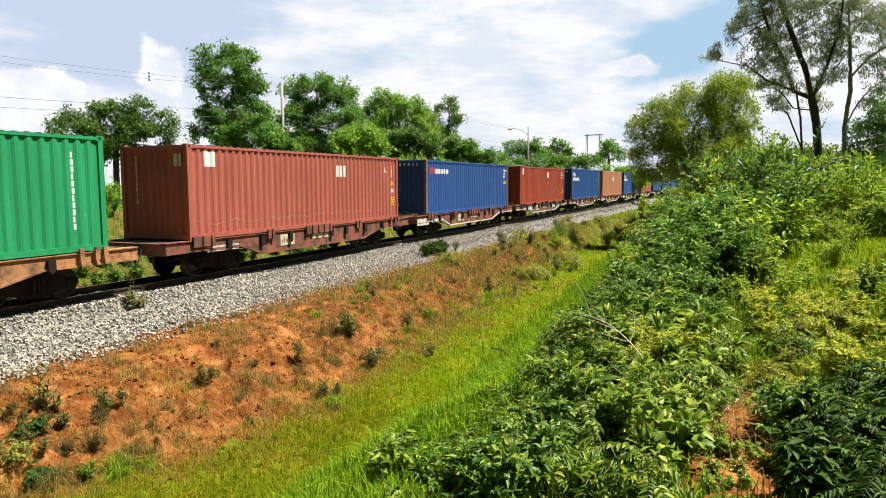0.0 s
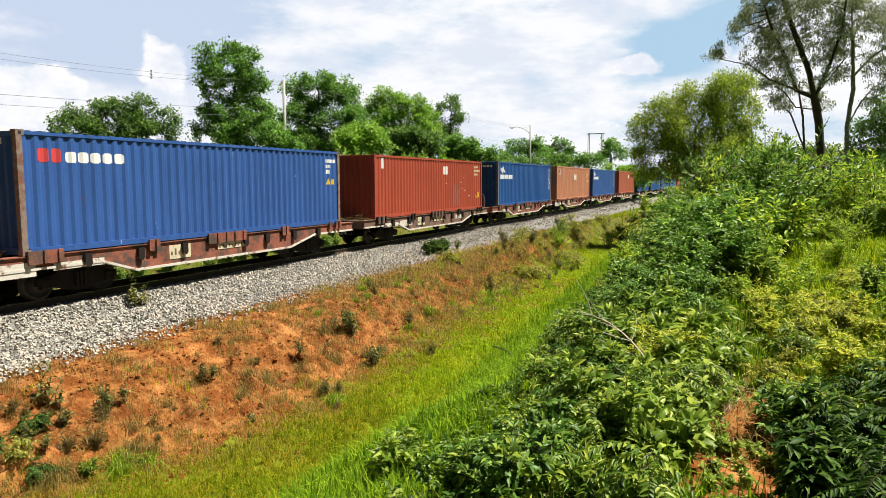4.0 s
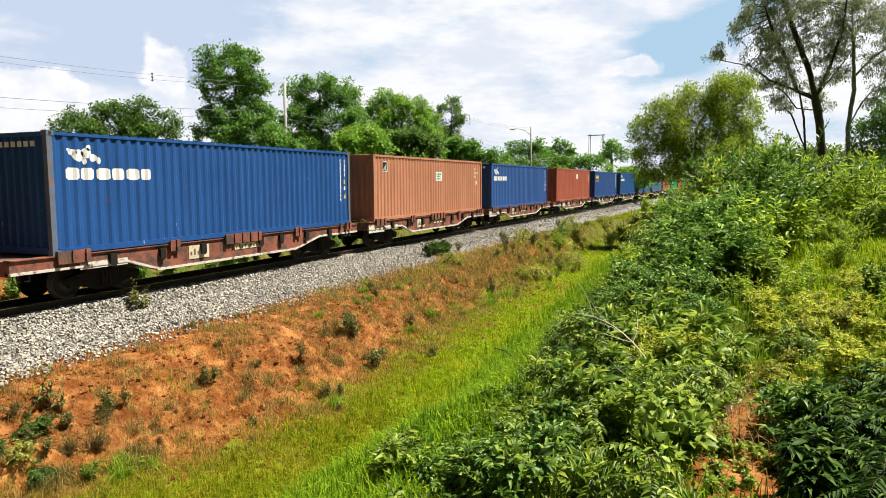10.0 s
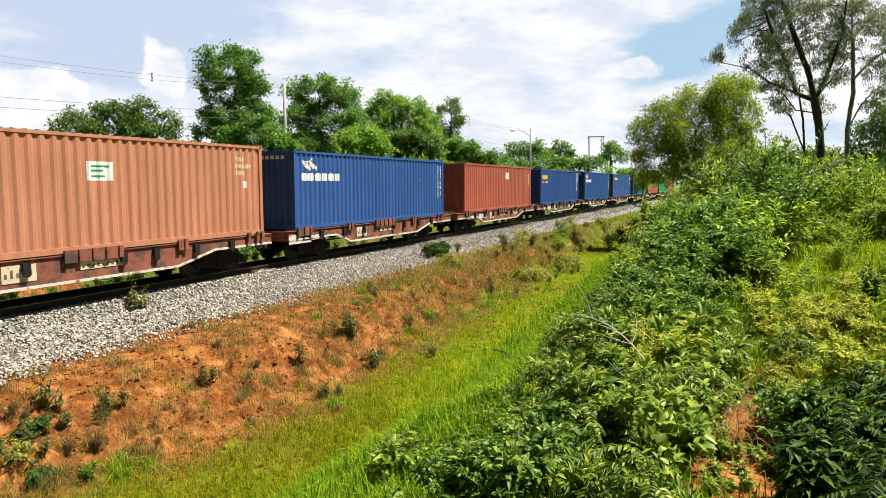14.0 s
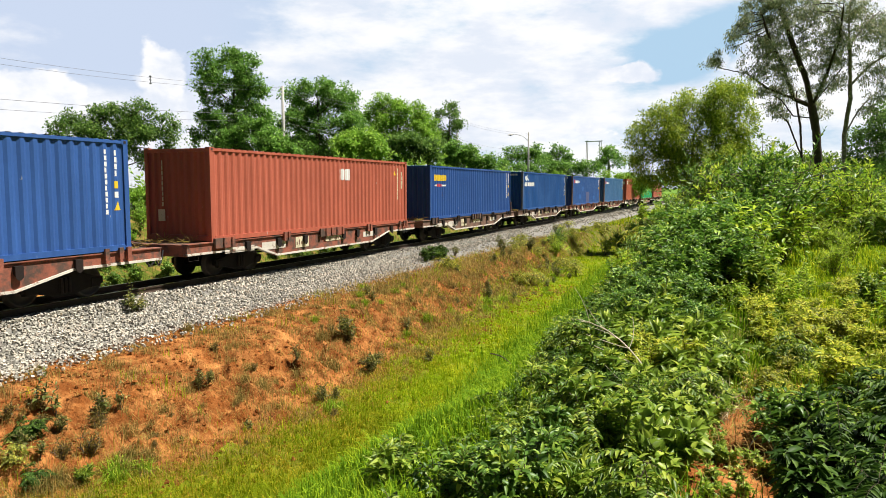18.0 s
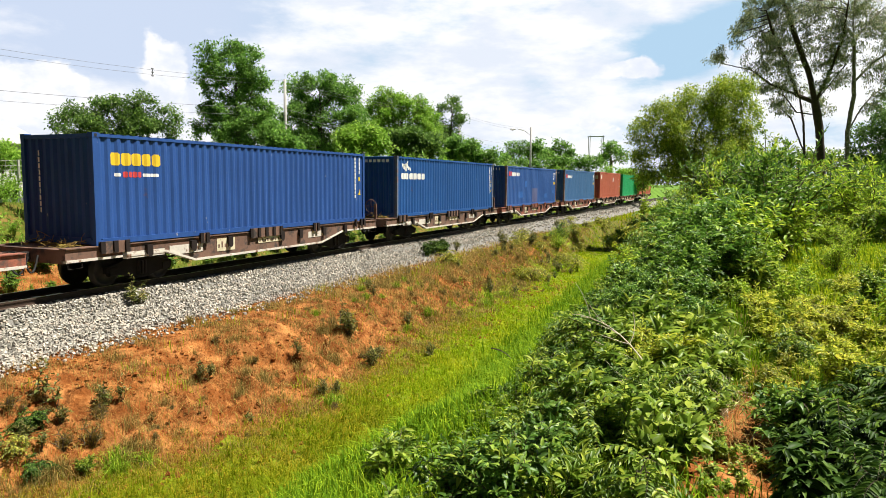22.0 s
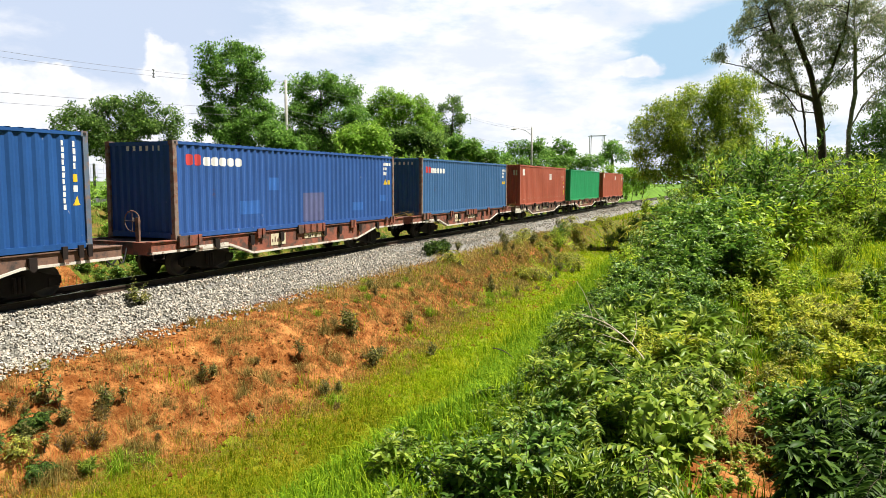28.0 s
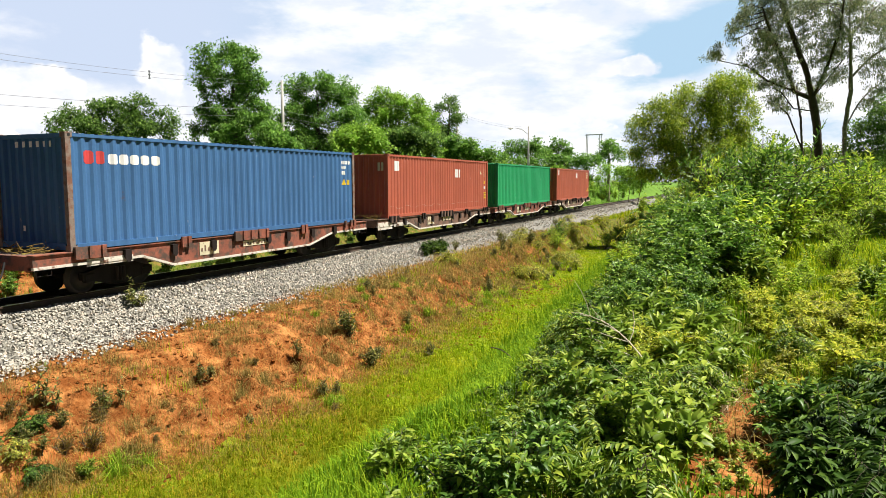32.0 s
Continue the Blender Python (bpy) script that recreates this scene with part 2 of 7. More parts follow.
M["grass_deep"] = leaf_mat("grass_deep", (0.14, 0.28, 0.010), (0.28, 0.37, 0.015), 0.5, 0.95, trans=0.4, rough=0.7, spec=0.08)
M["grass_low"] = leaf_mat("grass_low", (0.20, 0.27, 0.006), (0.36, 0.27, 0.02), 0.42, 0.85, trans=0.38, rough=0.75, spec=0.06, patchy=0.8)
M["grass_edge"] = leaf_mat("grass_edge", (0.30, 0.27, 0.025), (0.42, 0.27, 0.05), 0.35, 0.8, trans=0.35, rough=0.8, spec=0.05)
M["grass_dry"] = leaf_mat("grass_dry", (0.44, 0.30, 0.10), (0.30, 0.25, 0.06), 0.35, 0.8, trans=0.3, rough=0.8, spec=0.05)
M["grass_olive"] = leaf_mat("grass_olive", (0.23, 0.20, 0.055), (0.36, 0.25, 0.08), 0.35, 0.8, trans=0.32, rough=0.8, spec=0.05)
M["grass_bright"] = leaf_mat("grass_bright", (0.20, 0.36, 0.02), (0.36, 0.46, 0.04), trans=0.4, rough=0.6, spec=0.1)
M["scrub"] = leaf_mat("scrub", (0.15, 0.18, 0.04), (0.27, 0.245, 0.065))
M["straw_wood"] = mat("bleached_wood", (0.50, 0.43, 0.32), 0.9, vary=0.2, scale=8)
M["straw"] = leaf_mat("straw", (0.60, 0.50, 0.32), (0.48, 0.36, 0.18), trans=0.25, rough=0.8, spec=0.1)
M["dead_wood"] = mat("dead_wood", (0.34, 0.28, 0.20), 0.9, vary=0.2, scale=8)


def paint_mat(name, base, rust=0.16, rough=0.55, streak=0.16, rust_lo=0.66):
    """Weathered container paint: faded patches, downward streaks, scuffs and rust specks."""
    m = mat(name, base, rough, vary=0.10, scale=0.7, fine=14, second=(0.16, 0.07, 0.04), second_lo=rust_lo, second_hi=rust_lo + 0.12, bump=0.05, bump_scale=8, spec=0.22)
    nd, ln = m.node_tree.nodes, m.node_tree.links
    bsdf = nd["Principled BSDF"]
    src = bsdf.inputs["Base Color"].links[0].from_socket
    tc, mp, nz = nd.new("ShaderNodeTexCoord"), nd.new("ShaderNodeMapping"), nd.new("ShaderNodeTexNoise")
    mp.inputs["Scale"].default_value = (5, 5, 0.35)
    ln.new(tc.outputs["Object"], mp.inputs["Vector"])
    ln.new(mp.outputs[0], nz.inputs["Vector"])
    nz.inputs["Scale"].default_value, nz.inputs["Detail"].default_value = 1.0, 6
    rg = nd.new("ShaderNodeMapRange")
    ln.new(nz.outputs[0], rg.inputs[0])
    for i, q in enumerate((0.3, 0.75, 1 - streak, 1 + streak)):
        rg.inputs[i + 1].default_value = q
    hs = nd.new("ShaderNodeHueSaturation")
    ln.new(rg.outputs[0], hs.inputs["Value"])
    ln.new(src, hs.inputs["Color"])
    # chips and rubbed spots down to a pale undercoat
    mp2, n2, r2, mx = nd.new("ShaderNodeMapping"), nd.new("ShaderNodeTexNoise"), nd.new("ShaderNodeMapRange"), nd.new("ShaderNodeMix")
    mp2.inputs["Scale"].default_value = (11, 11, 3.2)
    ln.new(tc.outputs["Object"], mp2.inputs["Vector"])
    ln.new(mp2.outputs[0], n2.inputs["Vector"])
    n2.inputs["Scale"].default_value, n2.inputs["Detail"].default_value = 1.0, 3
    ln.new(n2.outputs[0], r2.inputs[0])
    for i, q in enumerate((0.735, 0.76, 0.0, 0.55)):
        r2.inputs[i + 1].default_value = q
    mx.data_type = "RGBA"
    ln.new(r2.outputs[0], mx.inputs["Factor"])
    ln.new(hs.outputs[0], mx.inputs["A"])
    mx.inputs["B"].default_value = (0.52, 0.50, 0.48, 1)
    ln.new(mx.outputs["Result"], bsdf.inputs["Base Color"])
    return m


M["p_green"] = paint_mat("paint_green", (0.025, 0.31, 0.12))
M["p_pink"] = paint_mat("paint_faded_red", (0.42, 0.118, 0.085), rust_lo=0.72)
M["p_red"] = paint_mat("paint_red", (0.42, 0.112, 0.068), rust_lo=0.70)
M["p_redbright"] = paint_mat("paint_bright_red", (0.365, 0.068, 0.036), rust_lo=0.72)
M["p_tan"] = paint_mat("paint_tan", (0.50, 0.22, 0.125), rust_lo=0.72)
M["p_blue"] = paint_mat("paint_blue", (0.019, 0.084, 0.27))
M["p_navy"] = paint_mat("paint_navy", (0.035, 0.10, 0.31))
M["p_deepblue"] = paint_mat("paint_deep_blue", (0.026, 0.08, 0.27))
M["p_greyblue"] = paint_mat("paint_grey_blue", (0.056, 0.145, 0.31))
M["white"] = mat("white_paint", (0.78, 0.78, 0.76), 0.6, vary=0.06, scale=5)
M["yellow"] = mat("yellow_paint", (0.75, 0.50, 0.02), 0.6, vary=0.08)
M["logo_red"] = mat("logo_red", (0.55, 0.05, 0.05), 0.6, vary=0.06)
M["black"] = mat("black_rubber", (0.02, 0.02, 0.02), 0.8)
M["post_grey"] = mat("worn_grey_paint", (0.22, 0.17, 0.14), 0.7, vary=0.2, second=(0.18, 0.08, 0.05), second_lo=0.45, second_hi=0.6)
M["post_blue"] = mat("worn_blue_grey_paint", (0.10, 0.14, 0.20), 0.7, vary=0.2, second=(0.20, 0.13, 0.10), second_lo=0.5, second_hi=0.65)
M["w_red"] = mat("wagon_red_oxide", (0.27, 0.085, 0.05), 0.8, vary=0.3, scale=1.5, fine=25, second=(0.09, 0.055, 0.04), second_lo=0.46, second_hi=0.58, bump=0.2)
M["w_brown"] = mat("wagon_brown", (0.17, 0.095, 0.065), 0.85, vary=0.25, scale=1.5, fine=25, second=(0.05, 0.04, 0.035), second_lo=0.5, second_hi=0.62, bump=0.2)
M["w_orange"] = mat("wagon_rust_orange", (0.44, 0.21, 0.08), 0.85, vary=0.25, scale=1.5, fine=25, second=(0.14, 0.07, 0.04), second_lo=0.48, second_hi=0.62, bump=0.2)
M["w_dark"] = mat("running_gear", (0.016, 0.013, 0.011), 0.85, vary=0.25, scale=6, fine=30, bump=0.2, spec=0.2)
M["w_black"] = mat("dark_iron", (0.022, 0.016, 0.014), 0.8, vary=0.2, spec=0.2)
M["w_white"] = mat("worn_white", (0.62, 0.58, 0.50), 0.8, vary=0.15, scale=2, fine=25, second=(0.20, 0.10, 0.06), second_lo=0.54, second_hi=0.62)
M["w_cream"] = mat("cream_plate", (0.62, 0.56, 0.38), 0.8, vary=0.12, scale=3, second=(0.25, 0.15, 0.08), second_lo=0.58, second_hi=0.68)
M["pale_scrape"] = mat("pale_scrape", (0.50, 0.27, 0.20), 0.8, vary=0.2, scale=5)
M["wheel_steel"] = mat("wheel_steel", (0.06, 0.05, 0.045), 0.6, 0.5, vary=0.2, scale=9)
M["patch_grey"] = mat("patch_grey", (0.10, 0.115, 0.25), 0.7, vary=0.12, scale=3)
M["patch_blue"] = mat("patch_blue", (0.03, 0.13, 0.43), 0.6, vary=0.12, scale=3)
M["patch_red"] = mat("patch_red", (0.31, 0.075, 0.045), 0.75, vary=0.2, scale=3)

# ---- mesh helpers ----
rng = np.random.default_rng(7)


def mesh_np(name, verts, faces, mats, index=None, smooth=False):
    """A mesh from arrays: faces all of one corner count, or a list of such arrays."""
    me = bpy.data.meshes.new(name)
    groups = faces if isinstance(faces, (list, tuple)) else [faces]
    groups = [np.asarray(f, dtype=np.int32) for f in groups if len(f)]
    verts = np.asarray(verts, dtype=np.float32)
    me.vertices.add(len(verts))
    me.vertices.foreach_set("co", verts.ravel())
    counts = np.concatenate([np.full(len(f), f.shape[1], dtype=np.int32) for f in groups])
    corner = np.concatenate([f.ravel() for f in groups])
    me.loops.add(len(corner))
    me.loops.foreach_set("vertex_index", corner)
    me.polygons.add(len(counts))
    me.polygons.foreach_set("loop_start", np.concatenate([[0], np.cumsum(counts)[:-1]]).astype(np.int32))
    for m in (mats if isinstance(mats, (list, tuple)) else [mats]):
        me.materials.append(m)
    if index is not None:
        me.polygons.foreach_set("material_index", np.asarray(index, dtype=np.int32))
    me.polygons.foreach_set("use_smooth", np.full(len(counts), bool(smooth)))
    me.update(calc_edges=True)
    return me


class Shape:
    """Collects simple solids as arrays and turns them into one mesh."""

    def __init__(self):
        self.v, self.f, self.n = [], {3: [], 4: []}, 0

    def add(self, verts, faces):
        verts = np.asarray(verts, dtype=float)
        for f in faces:
            self.f[len(f)].append([i + self.n for i in f])
        self.v.append(verts)
        self.n += len(verts)
        return self

    def box(self, x0, x1, y0, y1, z0, z1, c=0.0):
        """A box, with its four edges along x cut by c."""
        if c <= 0:
            v = [(x, y, z) for x in (x0, x1) for y in (y0, y1) for z in (z0, z1)]
            return self.add(v, [(0, 1, 3, 2), (4, 6, 7, 5), (0, 4, 5, 1), (2, 3, 7, 6), (0, 2, 6, 4), (1, 5, 7, 3)])
        ring = [(y0 + c, z0), (y1 - c, z0), (y1, z0 + c), (y1, z1 - c), (y1 - c, z1), (y0 + c, z1), (y0, z1 - c), (y0, z0 + c)]
        return self.prism([(x0, ring), (x1, ring)])

    def prism(self, rings):
        """Rings (x, [(y, z), ...]) of equal count, joined along x and closed."""
        k = len(rings[0][1])
        v = [(x, y, z) for x, r in rings for y, z in r]
        fs = []
        for i in range(len(rings) - 1):
            a, b = i * k, (i + 1) * k
            fs += [(a + j, a + (j + 1) % k, b + (j + 1) % k, b + j) for j in range(k)]
        for base, flip in ((0, True), ((len(rings) - 1) * k, False)):
            cen = len(v)
            r = v[base:base + k]
            v = v + [tuple(np.mean(r, axis=0))]
            fs += [(base + (j + 1) % k, base + j, cen) if flip else (base + j, base + (j + 1) % k, cen) for j in range(k)]
        return self.add(v, fs)

    def tube(self, pts, radii, k=6, cap=True):
        pts = np.asarray(pts, dtype=float)
        radii = np.broadcast_to(np.asarray(radii, dtype=float), (len(pts),))
        tang = np.gradient(pts, axis=0)
        tang /= np.linalg.norm(tang, axis=1)[:, None] + 1e-9
        ref = np.array([0, 0, 1.0]) if abs(tang[0][2]) < 0.9 else np.array([1.0, 0, 0])
        a = np.cross(tang, ref)
        a /= np.linalg.norm(a, axis=1)[:, None] + 1e-9
        b = np.cross(tang, a)
        th = np.arange(k) * 2 * np.pi / k
        v = (pts[:, None] + radii[:, None, None] * (np.cos(th)[None, :, None] * a[:, None] + np.sin(th)[None, :, None] * b[:, None])).reshape(-1, 3)
        fs = []
        for i in range(len(pts) - 1):
            fs += [(i * k + j, i * k + (j + 1) % k, (i + 1) * k + (j + 1) % k, (i + 1) * k + j) for j in range(k)]
        if cap:
            v = np.vstack([v, pts[:1], pts[-1:]])
            c0, c1 = len(pts) * k, len(pts) * k + 1
            fs += [(c0, (j + 1) % k, j) for j in range(k)]
            o = (len(pts) - 1) * k
            fs += [(c1, o + j, o + (j + 1) % k) for j in range(k)]
        return self.add(v, fs)

    def lathe_y(self, profile, cx, cz, k=20):
        """A wheel-like solid round an axis along y: profile (y, radius)."""
        th = np.arange(k) * 2 * np.pi / k
        rings = [np.stack([cx + r * np.cos(th), np.full(k, y), cz + r * np.sin(th)], 1) for y, r in profile]
        fs = []
        for i in range(len(rings) - 1):
            fs += [(i * k + j, (i + 1) * k + j, (i + 1) * k + (j + 1) % k, i * k + (j + 1) % k) for j in range(k)]
        return self.add(np.vstack(rings), fs)

    def mesh(self, name, m, smooth=False):
        return mesh_np(name, np.vstack(self.v), [np.array(self.f[n]) for n in (3, 4) if self.f[n]], m, smooth=smooth)


def part(name, shape, material, parent, label="", smooth=False, at=None):
    """Links a shape (or a finished mesh) as one mesh object under a thing or a part."""
    me = shape if isinstance(shape, bpy.types.Mesh) else shape.mesh(name, material, smooth)
    ob = new(name, me)
    ob.parent = parent
    if at is not None:
        ob.location = at
    if label:
        tagged(ob, label)
    return ob


def lumps(x, y, s, seed=0.0):
    """Smooth cheap noise of about -1 to 1 over the plan, with features of about s metres."""
    x, y = np.asarray(x, float) / s, np.asarray(y, float) / s
    out = np.sin(1.7 * x + 2.1 * y + seed) + np.sin(2.9 * x - 1.3 * y + 1.7 * seed) + np.sin(-1.1 * x + 3.7 * y + 2.3 * seed)
    return (out + 0.6 * np.sin(5.3 * x + 4.1 * y + seed * 3.1) + 0.6 * np.sin(-4.7 * x + 6.1 * y + seed)) / 3.2


def smooth01(v, lo, hi):
    t = np.clip((np.asarray(v, float) - lo) / (hi - lo), 0, 1)
    return t * t * (3 - 2 * t)


DITCH = -1.55


def ditch_mid(x):
    """The line of the ditch's middle, which closes in on the track."""
    return -8.75 + 0.022 * np.clip(x, 0, 60) + 0.055 * np.clip(np.asarray(x, float) - 14, 0, 30) + 1.5 * smooth01(-np.asarray(x, float), -9.5, -5.5)


def ground_z(x, y):
    """Height of the ground: the track's formation, the cut bank, the ditch, the camera's bank, and the street behind the track."""
    x, y = np.asarray(x, float), np.asarray(y, float)
    mid = ditch_mid(x)
    shoulder = -0.56 - 0.06 * smooth01(-y, 3, 5)
    cut = smooth01(-y, 4.0 + 0.5 * lumps(x, x * 0, 3.0, 1.0), -(mid + 0.9) + 0.0 * x)
    z = shoulder + (DITCH - shoulder) * cut
    rough = cut * (1 - cut) * 4
    z = z + rough * (0.16 * lumps(x, y, 0.8, 2.0) + 0.10 * lumps(x * 1.6, y, 0.4, 5.0)) + (0.3 + 0.7 * rough) * (0.065 * lumps(x, y, 0.42, 1.0) + 0.05 * lumps(x, y, 0.21, 4.0) + 0.02 * lumps(x, y, 0.12, 2.0)) * smooth01(-y, 3.2, 3.9) * (1 - smooth01(-y, 16, 18))
    top = 0.55 + 0.65 * smooth01(-x, -6.0, 0.0) + 0.25 * smooth01(-y, 15, 24)
    bank = smooth01(-y, -(mid - 0.7), 13.6)
    z = z + (top - DITCH) * bank + 0.10 * bank * lumps(x, y, 1.6, 3.0)
    ease = 1 - smooth01(np.abs(x - 40), 160, 300)
    behind = smooth01(y, 3.4, 7.8)
    z = z + behind * (2.45 * ease + 0.12 * lumps(x, y, 2.5, 4.0) * (1 - smooth01(y, 8.5, 10)))
    return z - 0.2


# ---- ground, one sheet to the horizon ----
def grid_lines(fine, far):
    lo, hi, step = fine
    mid = np.arange(lo, hi + step / 2, step)
    out, d, p = [], step, hi
    while p < far[1]:
        d *= 1.25
        p += d
        out.append(p)
    left, d, p = [], step, lo
    while p > far[0]:
        d *= 1.25
        p -= d
        left.append(p)
    return np.concatenate([left[::-1], mid, out])


def build_ground():
    xs, ys = grid_lines((3.0, 34.0, 0.075), (-1500, 3000)), grid_lines((-16.0, -2.5, 0.075), (-2500, 2500))
    X, Y = np.meshgrid(xs, ys, indexing="ij")
    Z = ground_z(X, Y)
    v = np.stack([X, Y, Z], -1).reshape(-1, 3)
    nx, ny = len(xs), len(ys)
    i, j = np.meshgrid(np.arange(nx - 1), np.arange(ny - 1), indexing="ij")
    a = (i * ny + j).ravel()
    f = np.stack([a, a + ny, a + ny + 1, a + 1], 1)
    cx, cy = v[f].mean(1)[:, 0], v[f].mean(1)[:, 1]
    jit = 0.5 * lumps(cx, cy, 0.9, 8.0) + 0.25 * lumps(cx, cy, 0.25, 3.0)
    idx = np.full(len(f), 2)
    near = (cx > -30) & (cx < 90)
    idx[near & (cx < 42 + 5 * jit) & (cy < -2.0) & (cy > ditch_mid(cx) + 0.9 + jit)] = 0
    idx[near & (cy <= ditch_mid(cx) + 0.9 + jit) & (cy > -19)] = 1
    idx[near & (np.abs(cy - ditch_mid(cx) + 0.2 - 0.3 * smooth01(cx, 14, 22)) < 1.25 + jit + 0.3 * smooth01(cx, 14, 22))] = 5
    idx[near & (cx >= 42 + 5 * jit) & (cy < -2.0) & (cy > -19)] = 1
    idx[near & (np.hypot((cx - 6.6) * 0.5, (cy + 15.08) * 1.25) < 0.85 + jit)] = 0
    idx[(np.abs(cy) < 2.3 + 0.3 * jit - 0.03 * np.clip(cx - 16, 0, 24)) & (cx > -200) & (cx < 400)] = 3
    idx[(cy > 10.4) & (cy < 17.0) & (cx > -300) & (cx < 500)] = 4
    idx[near & (cy > 2.7) & (cy < 9)] = 1
    idx[near & (cy > 3.0) & (cy < 5.6 + jit) & (cx < 15.5 + 3 * jit)] = 0
    me = mesh_np("ground", v, f, [M["soil"], M["turf"], M["far_turf"], M["ballast_bed"], M["asphalt"], M["ditch_turf"]], idx, smooth=True)
    tagged(new("ground", me), "orange clay bank, grassy ditch and turf beside the railway", "ground", kind="structure")


build_ground()


# ---- track ----
def build_track():
    track = tagged(new("track"), "single railway track on grey crushed-stone ballast", "railway track", kind="structure")
    head = [(-0.036, -0.004), (0.036, -0.004), (0.036, -0.04), (0.012, -0.05), (0.012, -0.125), (0.065, -0.14), (0.065, -0.155), (-0.065, -0.155), (-0.065, -0.14),
            (-0.012, -0.125), (-0.012, -0.05), (-0.036, -0.04)]
    for side in (-0.535, 0.535):
        s = Shape().prism([(x, [(side + y, z) for y, z in head]) for x in (-120.0, 0.0, 120.0, 330.0)])
        r = part("rail", s, M["steel_rail"], track, "rusty brown steel rail")
        t = Shape().box(-120, 330, side - 0.028, side + 0.028, -0.004, 0.0)
        part("running_surface", t, M["rail_top"], r, "polished running surface")
    me = Shape().box(-0.11, 0.11, -0.92, 0.92, -0.36, -0.157).mesh("sleeper", M["sleeper"])
    for i in range(300):
        ob = part("sleeper", me, None, track)
        ob.location = (-8 + 0.6 * i, float(rng.normal(0, 0.02)), 0)
    return track


def build_ballast():
    """Crushed stones, one by one, on the track's bed and shoulder."""
    xs, ys = [], []
    for x0, x1, n in ((3, 14, 15000), (14, 26, 13000), (26, 45, 10000), (45, 110, 9000)):
        xs.append(rng.uniform(x0, x1, n))
        ys.append(-np.abs(rng.uniform(0.60, 3.6, n)))
    x, y = np.concatenate(xs), np.concatenate(ys)
    edge = 2.55 + 0.22 * lumps(x, y * 0, 1.3, 2.0) - 0.045 * np.clip(x - 16, 0, 24) + 0.6 * smooth01(-x, -12, -6)
    keep = -y < edge + rng.normal(0, 0.16, len(x)) + np.abs(rng.normal(0, 0.7, len(x))) * (rng.uniform(0, 1, len(x)) < 0.3)
    x, y = x[keep], y[keep]
    z = np.maximum(bed_z(x, y), ground_z(x, y))
    n = len(x)
    cube = np.array([(a, b, c) for a in (-1, 1) for b in (-1, 1) for c in (-1, 1)], float)
    cube *= 0.62
    size = rng.uniform(0.022, 0.050, n) * (1 + 0.5 * smooth01(x, 26, 60))
    v = cube[None] * size[:, None, None] * rng.uniform(0.6, 1.25, (n, 1, 3))
    v = v * rng.uniform(0.6, 1.25, (n, 8, 1))
    a, b = rng.uniform(0, 6.28, n), rng.normal(0, 0.6, n)
    ca, sa, cb, sb = np.cos(a)[:, None], np.sin(a)[:, None], np.cos(b)[:, None], np.sin(b)[:, None]
    v = np.stack([v[..., 0] * ca - v[..., 1] * sa, v[..., 0] * sa + v[..., 1] * ca, v[..., 2]], -1)
    v = np.stack([v[..., 0], v[..., 1] * cb - v[..., 2] * sb, v[..., 1] * sb + v[..., 2] * cb], -1)
    v += np.stack([x, y, z + size * 0.35 * rng.uniform(0, 1.6, n)], -1)[:, None]
    q = np.array([(0, 1, 3, 2), (4, 6, 7, 5), (0, 4, 5, 1), (2, 3, 7, 6), (0, 2, 6, 4), (1, 5, 7, 3)])
    f = (q[None] + 8 * np.arange(n)[:, None, None]).reshape(-1, 4)
    ob = new("ballast", mesh_np("ballast", v.reshape(-1, 3), f, M["stone"]))
    tagged(ob, "pale grey crushed stone ballast along the track", "gravel", kind="stuff")


def bed_z(x, y):
    """Top of the ballast bed over the plan."""
    a = np.abs(y)
    return -0.18 - 0.26 * smooth01(a, 0.92, 1.38) - 0.26 * smooth01(a, 1.38, 2.75)


def build_bed():
    xs, ys = np.arange(-60, 200.1, 1.0), np.array([-3.4, -3.0, -2.7, -2.4, -1.8, -1.4, -1.25, -1.1, -0.95, -0.8, 0.8, 0.95, 1.1, 1.25, 1.4, 1.8, 2.2, 2.6, 3.0, 3.4])
    X, Y = np.meshgrid(xs, ys, indexing="ij")
    Z = bed_z(X, Y) - 0.02 - 0.3 * smooth01(np.abs(Y), 2.4, 3.0)
    v = np.stack([X, Y, Z], -1).reshape(-1, 3)
    ny = len(ys)
    i, j = np.meshgrid(np.arange(len(xs) - 1), np.arange(ny - 1), indexing="ij")
    a = (i * ny + j).ravel()
    me = mesh_np("ballast_bed", v, np.stack([a, a + ny, a + ny + 1, a + 1], 1), M["ballast_bed"], smooth=True)
    tagged(new("ballast_bed", me), "grey stone bed under the sleepers", "ballast", kind="structure")


